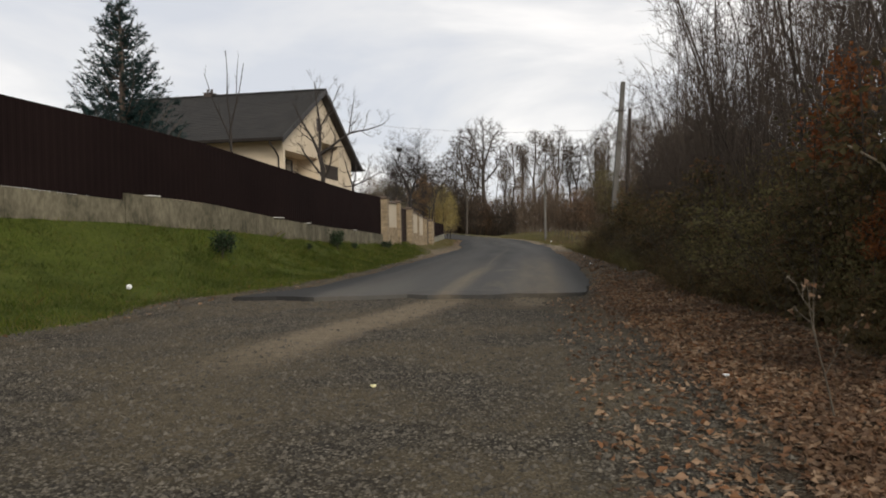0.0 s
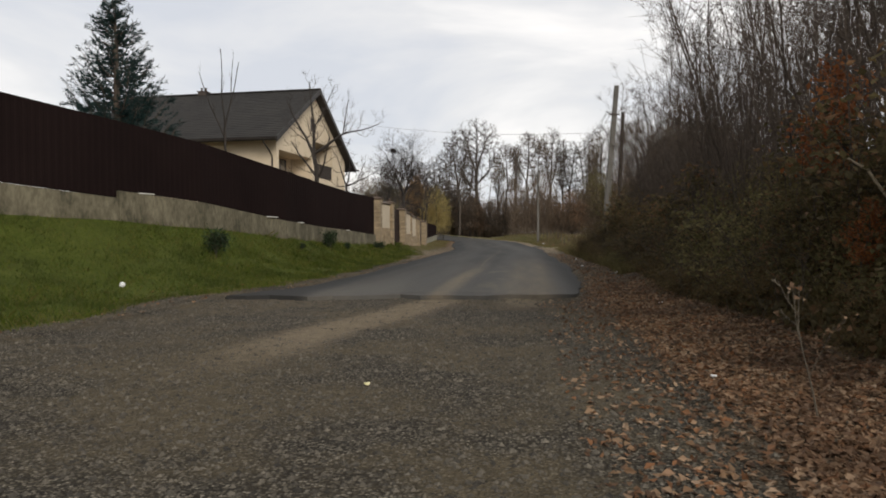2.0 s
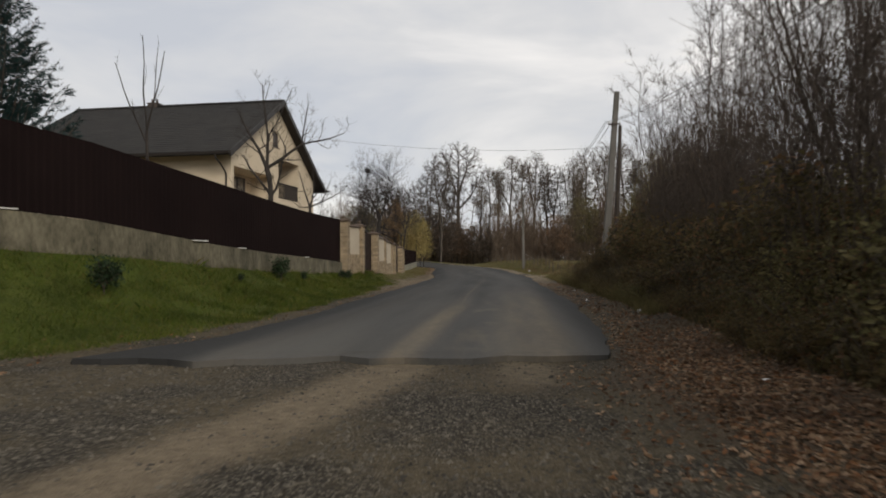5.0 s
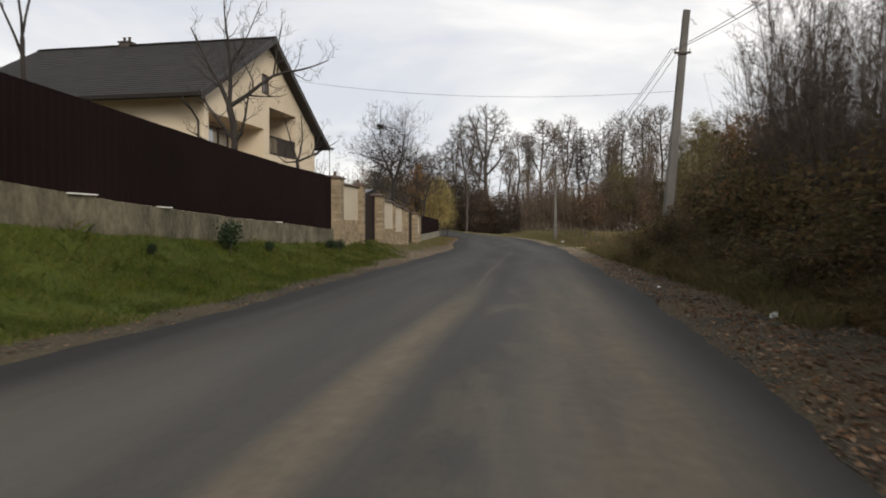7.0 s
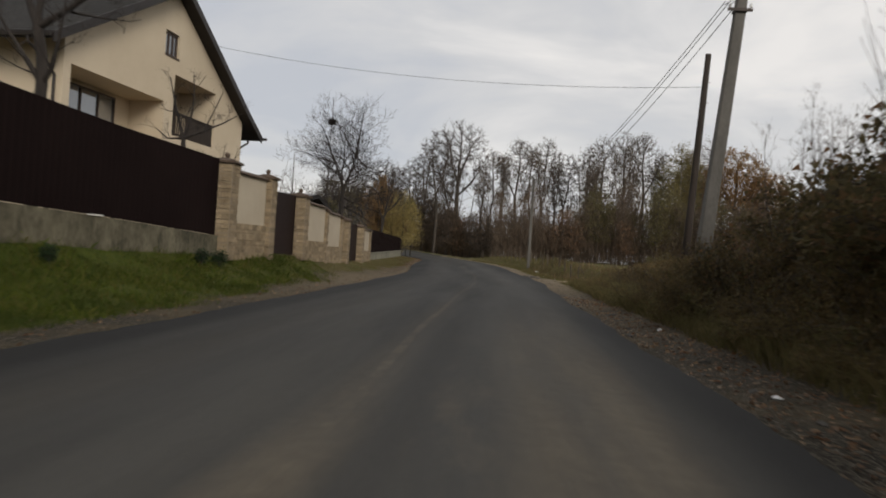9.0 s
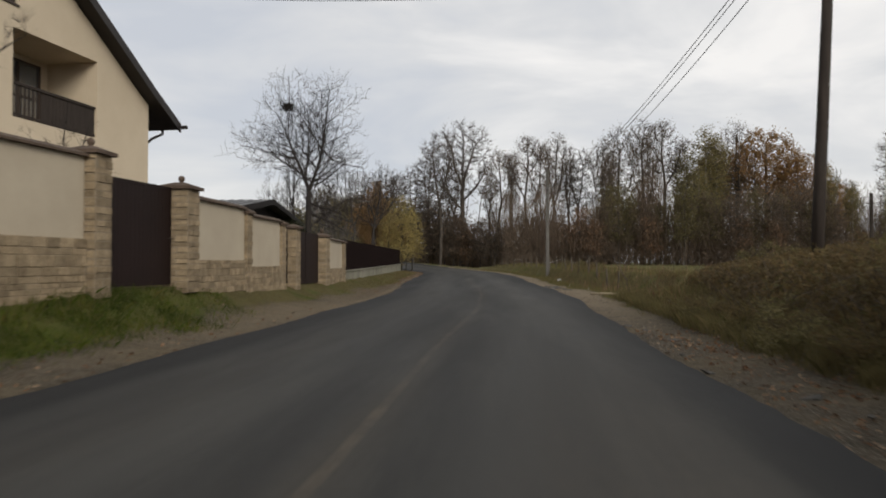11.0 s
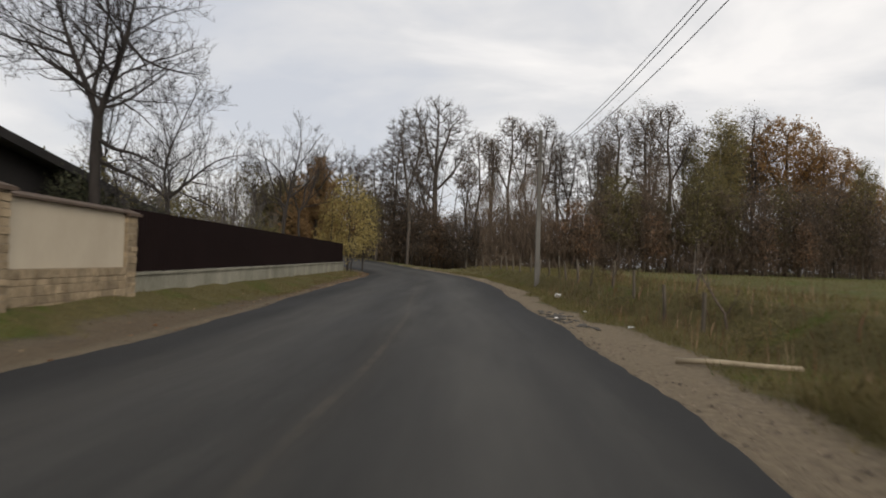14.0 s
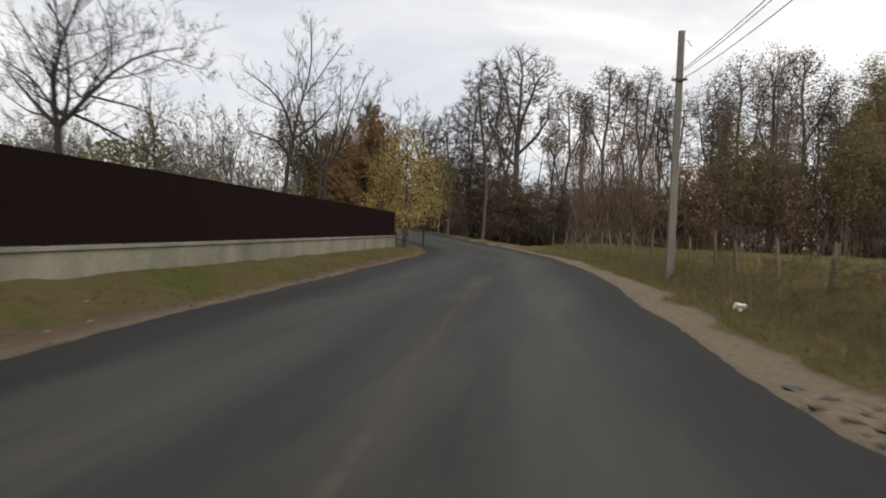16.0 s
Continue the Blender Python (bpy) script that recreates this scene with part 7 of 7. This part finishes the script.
def left_litter(r, n):
    y = r.uniform(6, 104, n)
    x = left_edge(y) - np.abs(r.normal(0, 1.0, n))
    keep = r.random(n) < np.interp(y, [6, 38, 45, 66, 80, 104], [0.35, 0.25, 0.06, 0.1, 1, 1])
    return on_land(x[keep], y[keep])


scatter_leaves("scattered_leaves", "scattered brown leaves along the grass edge", LITTER, 5000, left_litter, 0.07, 10, 0.012)


def bank_leaves(r, n):
    y = 3.5 + 48 * r.random(n) ** 1.1
    d = np.interp(y, [3, 12, 32, 40, 52], [1.75, 1.7, 1.5, 1.7, 3.0]) + np.abs(r.normal(0, 1.5, n))
    x = right_edge(y) + d
    h = np.minimum(np.abs(r.normal(0, 1, n)), 1.5) * np.interp(y, [3, 28, 32, 38, 52], [1.0, 1.0, 0.6, 0.5, 0.3])
    P = on_land(x, y)
    P[:, 2] += h * 0.85 * np.clip((d - 1.6) / 1.3, 0.12, 1)
    return P


def early_bank(r, n):
    P = bank_leaves(r, n)
    return P[P[:, 1] < 20 + 8 * r.random(n)]


def late_bank(r, n):
    P = bank_leaves(r, n)
    return P[P[:, 1] > 18 + 8 * r.random(n)]


scatter_leaves("undergrowth", "dense dark undergrowth on the wooded bank", BRAMBLE, 110000, early_bank, 0.095, 12, 0.0, flat=False)
scatter_leaves("dead_bracken", "brown dead bracken along the open bank", BRACKEN, 90000, late_bank, 0.085, 19, 0.0, flat=False)


def near_leaves(r, n):
    y = 4.6 + 13 * r.random(n) ** 1.4
    d = 1.9 + np.abs(r.normal(0, 1.0, n))
    x = right_edge(y) + d
    P = on_land(x, y)
    P[:, 2] += r.random(n) ** 1.2 * 1.9 * np.clip((d - 1.6) / 1.2, 0.15, 1)
    return P


scatter_leaves("bramble_leaves", "olive and yellowing bramble leaves on the bank", OLIVE, 30000, near_leaves, 0.05, 16, 0.0, flat=False)


def deep_wood(r, n):
    y = 3 + 31 * r.random(n)
    d = 5.5 + 9 * r.random(n)
    x = right_edge(y) + d
    P = on_land(x, y)
    P[:, 2] += np.minimum(np.abs(r.normal(0, 0.85, n)), 1.5)
    return P


scatter_leaves("deep_undergrowth", "dark leafy growth deep in the thicket", BRAMBLE, 36000, deep_wood, 0.17, 13, 0.0, flat=False)


def far_brush(r, n):
    x = r.uniform(-40, 95, n)
    y = np.where(x < 1, 150, 128) + np.abs(r.normal(0, 12, n)) + np.where(x < 1, np.clip(-x - 8, 0, 40) * 0.6, 0)
    P = on_land(x, y)
    P[:, 2] += np.minimum(np.abs(r.normal(0, 1, n)), 1.9) * (4.4 + 1.1 * np.sin(x * 0.35) + 0.9 * np.sin(x * 0.9 + 1))
    return P


def brushwood(name, label, mat, P, height, width, seed):
    """Thin upright twigs, each one tapering to a point."""
    r = np.random.default_rng(seed)
    n = len(P)
    a = r.uniform(0, 6.283, n)
    side = np.stack([np.cos(a), np.sin(a), 0 * a], 1) * (width * r.uniform(0.4, 1.0, n))[:, None]
    h = height * r.uniform(0.5, 1.4, n)
    tip = np.stack([r.normal(0, 0.5, n) * h, r.normal(0, 0.5, n) * h, h], 1)
    V = np.stack([P - side, P + side, P + tip], 1).reshape(-1, 3)
    tagged(new(name, flat_mesh(name, V, np.arange(n * 3).reshape(-1, 3), mat)), label, "brushwood", kind="stuff")


brushwood("far_brushwood", "brown twiggy brushwood under the far wood", TWIGS, far_brush(np.random.default_rng(14), 105000), 1.3, 0.044, 15)
scatter_leaves("far_undergrowth", "brown leaves under the far wood", BROWN, 72000, far_brush, 0.22, 14, 0.0, flat=False)


def edge_straw(r, n):
    y = r.uniform(20, 54, n)
    x = right_edge(y) + np.interp(y, [20, 40, 54], [1.2, 1.1, 1.2]) + np.abs(r.normal(0, 0.75, n))
    return on_land(x, y, -0.02)


scatter_blades("bank_straw", "tan dead grass along the foot of the bank", STRAW, edge_straw(g, 16000), 0.30, 0.006, 18, 0.8)


def far_stems():
    r = random.Random(15)
    geo = Geo()
    for _ in range(150):
        x = r.uniform(-45, 110)
        y = (155 if x < 1 else 134) + abs(r.gauss(0, 18))
        h, w = r.uniform(8, 18), r.uniform(0.06, 0.16)
        b = Vector((x, y, z_at(x, y) - 0.2))
        geo.tube([b, b + Vector((r.gauss(0, 0.3), 0, h * 0.5)), b + Vector((r.gauss(0, 0.7), 0, h))], [w, w * 0.7, w * 0.2], 4, close=False)
        for _ in range(9):
            c = b + Vector((0, 0, h * r.uniform(0.4, 0.95)))
            e = c + Vector((r.gauss(0, 1.3), r.gauss(0, 1), r.uniform(0.6, 2)))
            geo.tube([c, e], [0.04, 0.015], 3, close=False)
    solid("far_stems", geo, BARK_FAR, "many thin bare stems deep in the wood", "trees", kind="stuff")


far_stems()


def gravel():
    r = np.random.default_rng(21)
    n = 38000
    y = 2.6 + 11.8 * r.random(n) ** 1.2
    x = r.uniform(-6.6, 2.2, n)
    c = cover_of(x, y)
    keep = r.random(n) < (0.9 - 0.75 * c[2]) * (1 - 0.7 * c[1])
    x, y = x[keep], y[keep]
    n = len(x)
    P = on_land(x, y)
    s = (0.009 + 0.021 * r.random(n) ** 3)[:, None, None]
    octa = np.array([(1, 0, 0), (0, 1, 0), (-1, 0, 0), (0, -1, 0), (0, 0, 0.7)], float)
    V = octa[None] * r.uniform(0.6, 1.3, (n, 5, 1)) * s
    a = r.uniform(0, 6.28, n)
    ca, sa = np.cos(a)[:, None], np.sin(a)[:, None]
    V = np.stack([V[..., 0] * ca - V[..., 1] * sa, V[..., 0] * sa + V[..., 1] * ca, V[..., 2]], -1) + P[:, None]
    tri = np.array([(0, 1, 4), (1, 2, 4), (2, 3, 4), (3, 0, 4)])
    F = (tri[None] + (np.arange(n) * 5)[:, None, None]).reshape(-1, 3)
    tagged(new("gravel", flat_mesh("gravel", V.reshape(-1, 3), F, STONE_GREY)), "loose grey gravel on the unpaved stretch", "gravel", kind="stuff")


gravel()


def clods():
    r = np.random.default_rng(22)
    n = 9000
    y = 24 + 78 * r.random(n) ** 1.1
    x = right_edge(y) + np.abs(r.normal(0.1, 0.5, n)) + 0.02
    keep = r.random(n) < ease(ripple(x * 0.9 + 3, y * 0.6), -0.25, 0.3)
    x, y = x[keep], y[keep]
    n = len(x)
    P = on_land(x, y)
    s = (0.008 + 0.03 * r.random(n) ** 4)[:, None, None]
    octa = np.array([(1, 0, 0), (0, 1, 0), (-1, 0, 0), (0, -1, 0), (0, 0, 0.7)], float)
    V = octa[None] * r.uniform(0.5, 1.4, (n, 5, 1)) * s + P[:, None]
    tri = np.array([(0, 1, 4), (1, 2, 4), (2, 3, 4), (3, 0, 4)])
    F = (tri[None] + (np.arange(n) * 5)[:, None, None]).reshape(-1, 3)
    tagged(new("clods", flat_mesh("clods", V.reshape(-1, 3), F, CLOD)), "crumbs of soil and broken asphalt on the verge", "soil", kind="stuff")


clods()

# ---- small things along the road ----
shrub = make_tree(70, "low dark evergreen shrub in the bank's grass", "shrub", BARK_DARK, BARK_DARK, EVERGREEN, 900, 0.06, 0.07, height=0.62, r0=0.012, fine=True, levels=2, kids=(7, 5), lens=(0.5, 0.5), angles=(40, 42), bare=0.05, split=6, thin=0.003, name="shrub", group="shrubs on the bank")
set_out(shrub, [(-7.9, 18.9, 0, 1.1), (-7.15, 28.9, 90, 1.15), (-6.95, 31.2, 200, 0.5), (-6.62, 36.6, 30, 0.62), (-6.5, 37.5, 150, 0.66), (-7.3, 25.3, 60, 0.4)])


def crumpled(x, y, size, mat, label, dz=0.0, tall=0.6):
    r = random.Random(int(x * 100 + y * 7))
    bm = bmesh.new()
    bmesh.ops.create_icosphere(bm, subdivisions=2, radius=size)
    for v in bm.verts:
        v.co *= r.uniform(0.55, 1.15)
        v.co.z *= tall
    me = bpy.data.meshes.new("litter")
    bm.to_mesh(me)
    bm.free()
    me.materials.append(mat)
    ob = new("litter", me)
    ob.location = (x, y, z_at(x, y) + size * tall * 0.5 + dz)
    tagged(ob, label, "litter", "litter by the road")


for x, y, s, m, t in [(1.77, 6.2, 0.045, PAPER, 0.4), (-1.21, 5.89, 0.035, YELLOW_PAPER, 0.4), (3.57, 10.0, 0.075, PAPER, 0.7), (3.33, 21.6, 0.06, PAPER, 0.9), (4.05, 74.6, 0.14, PAPER, 0.9), (-8.04, 14.3, 0.07, PAPER, 0.9),
                      (3.9, 66.6, 0.07, PAPER, 0.4), (4.3, 62.5, 0.08, PAPER, 0.3), (2.9, 64.5, 0.05, PAPER, 0.4), (4.4, 24.5, 0.06, PAPER, 0.5), (2.6, 12.2, 0.04, PAPER, 0.4), (3.3, 33.2, 0.06, PAPER, 0.5), (2.9, 27.0, 0.05, PAPER, 0.5)]:
    crumpled(x, y, s, m, "pale yellow scrap of wrapper on gravel" if m is YELLOW_PAPER else "crumpled white litter lying on the verge", tall=t)


def log(a, b, r0, r1, label):
    a, b = Vector(a), Vector(b)
    geo = Geo()
    geo.tube([a, a.lerp(b, 0.35) + Vector((0, 0.02, 0.015)), a.lerp(b, 0.7), b], [r0, r0 * 0.95, (r0 + r1) / 2, r1], 9)
    solid("timber_pole", geo, PALE_WOOD, label, "timber", smooth=True)


log((3.62, 56.45, z_at(3.62, 56.45) + 0.06), (5.05, 55.9, max(z_at(5.05, 55.9) + 0.04, 0.10)), 0.042, 0.034, "pale peeled timber pole lying on the verge")


def field_post(x, y, h, lean):
    geo = Geo()
    geo.tube([Vector((0, 0, -0.3)), Vector((0.01, 0, h * 0.5)), Vector((0, 0.01, h))], [0.05, 0.045, 0.04], 7)
    ob = solid("fence_post", geo, GREY_WOOD, "weathered wooden fence post at the field's edge", "post", "posts of the field fence")
    ob.matrix_basis = pose(x, y, z_at(x, y), lean[0], lean[1], 0)


rp = random.Random(31)
y = 61.0
while y < 114:
    field_post(float(right_edge(y)) + 2.75 + rp.uniform(-0.1, 0.1), y, rp.uniform(0.75, 1.05), (rp.gauss(0, 3), rp.gauss(0, 3)))
    y += 2.9 + rp.uniform(-0.4, 0.4)

dead = make_tree(80, "small dead leaning sapling on the verge", "sapling", BARK_DARK, BARK_DARK, height=1.5, r0=0.03, kids=(4, 3, 2), lens=(0.5, 0.5, 0.45), angles=(50, 45, 42), bare=0.3, thin=0.004, wob=0.15, lean=(0.5, 0.0), name="sapling", group="verge saplings")
set_out(dead, [(5.6, 60.5, 20, 1.1), (5.2, 69.0, 160, 0.8), (6.2, 64.5, 280, 0.9)])
stalk = make_tree(81, "young stem with a few rusty leaves", "sapling", GREY_WOOD, GREY_WOOD, LITTER, 26, 0.045, 0.04, height=0.95, r0=0.009, kids=(3, 2, 2), lens=(0.4, 0.5, 0.45), angles=(35, 45, 42), bare=0.3, thin=0.004, wob=0.06, name="sapling", group="verge saplings")
set_out(stalk, [(2.03, 4.75, 20, 0.95), (3.2, 8.0, 90, 0.8), (3.4, 13.5, 200, 0.9)])


def reed(a, b, c):
    geo = Geo()
    geo.tube([Vector(a), Vector(b), Vector(c)], [0.010, 0.016, 0.012], 5)
    solid("dead_reed", geo, PALE_WOOD, "pale broken reed sticking out of the brambles", "reed", smooth=True)


reed((3.33, 7.5, 2.06), (3.52, 7.25, 1.86), (4.1, 7.1, 0.9))


def broken_edge():
    """Lumps of asphalt that have come away from the road's edge."""
    r = random.Random(17)
    for k in range(54):
        y = r.gauss(64.3, 1.5) if k < 40 else r.uniform(24, 44)
        x = float(right_edge(y)) + r.uniform(0.05, 0.75)
        bm = bmesh.new()
        bmesh.ops.create_icosphere(bm, subdivisions=2 if k % 3 == 0 else 1, radius=1.0)
        w, d, h = r.uniform(0.03, 0.13), r.uniform(0.03, 0.11), r.uniform(0.015, 0.04)
        for v in bm.verts:
            v.co *= r.uniform(0.5, 1.35)
            v.co = Vector((v.co.x * w, v.co.y * d, v.co.z * h))
        me = bpy.data.meshes.new("asphalt_lump")
        bm.to_mesh(me)
        bm.free()
        me.materials.append(LUMP)
        ob = new("asphalt_lump", me)
        ob.matrix_basis = pose(x, y, z_at(x, y) + h * 0.4, r.gauss(0, 6), r.gauss(0, 6), r.uniform(0, 360))
        tagged(ob, "dark broken lump of asphalt on the verge", "rubble", "broken road edge")


broken_edge()
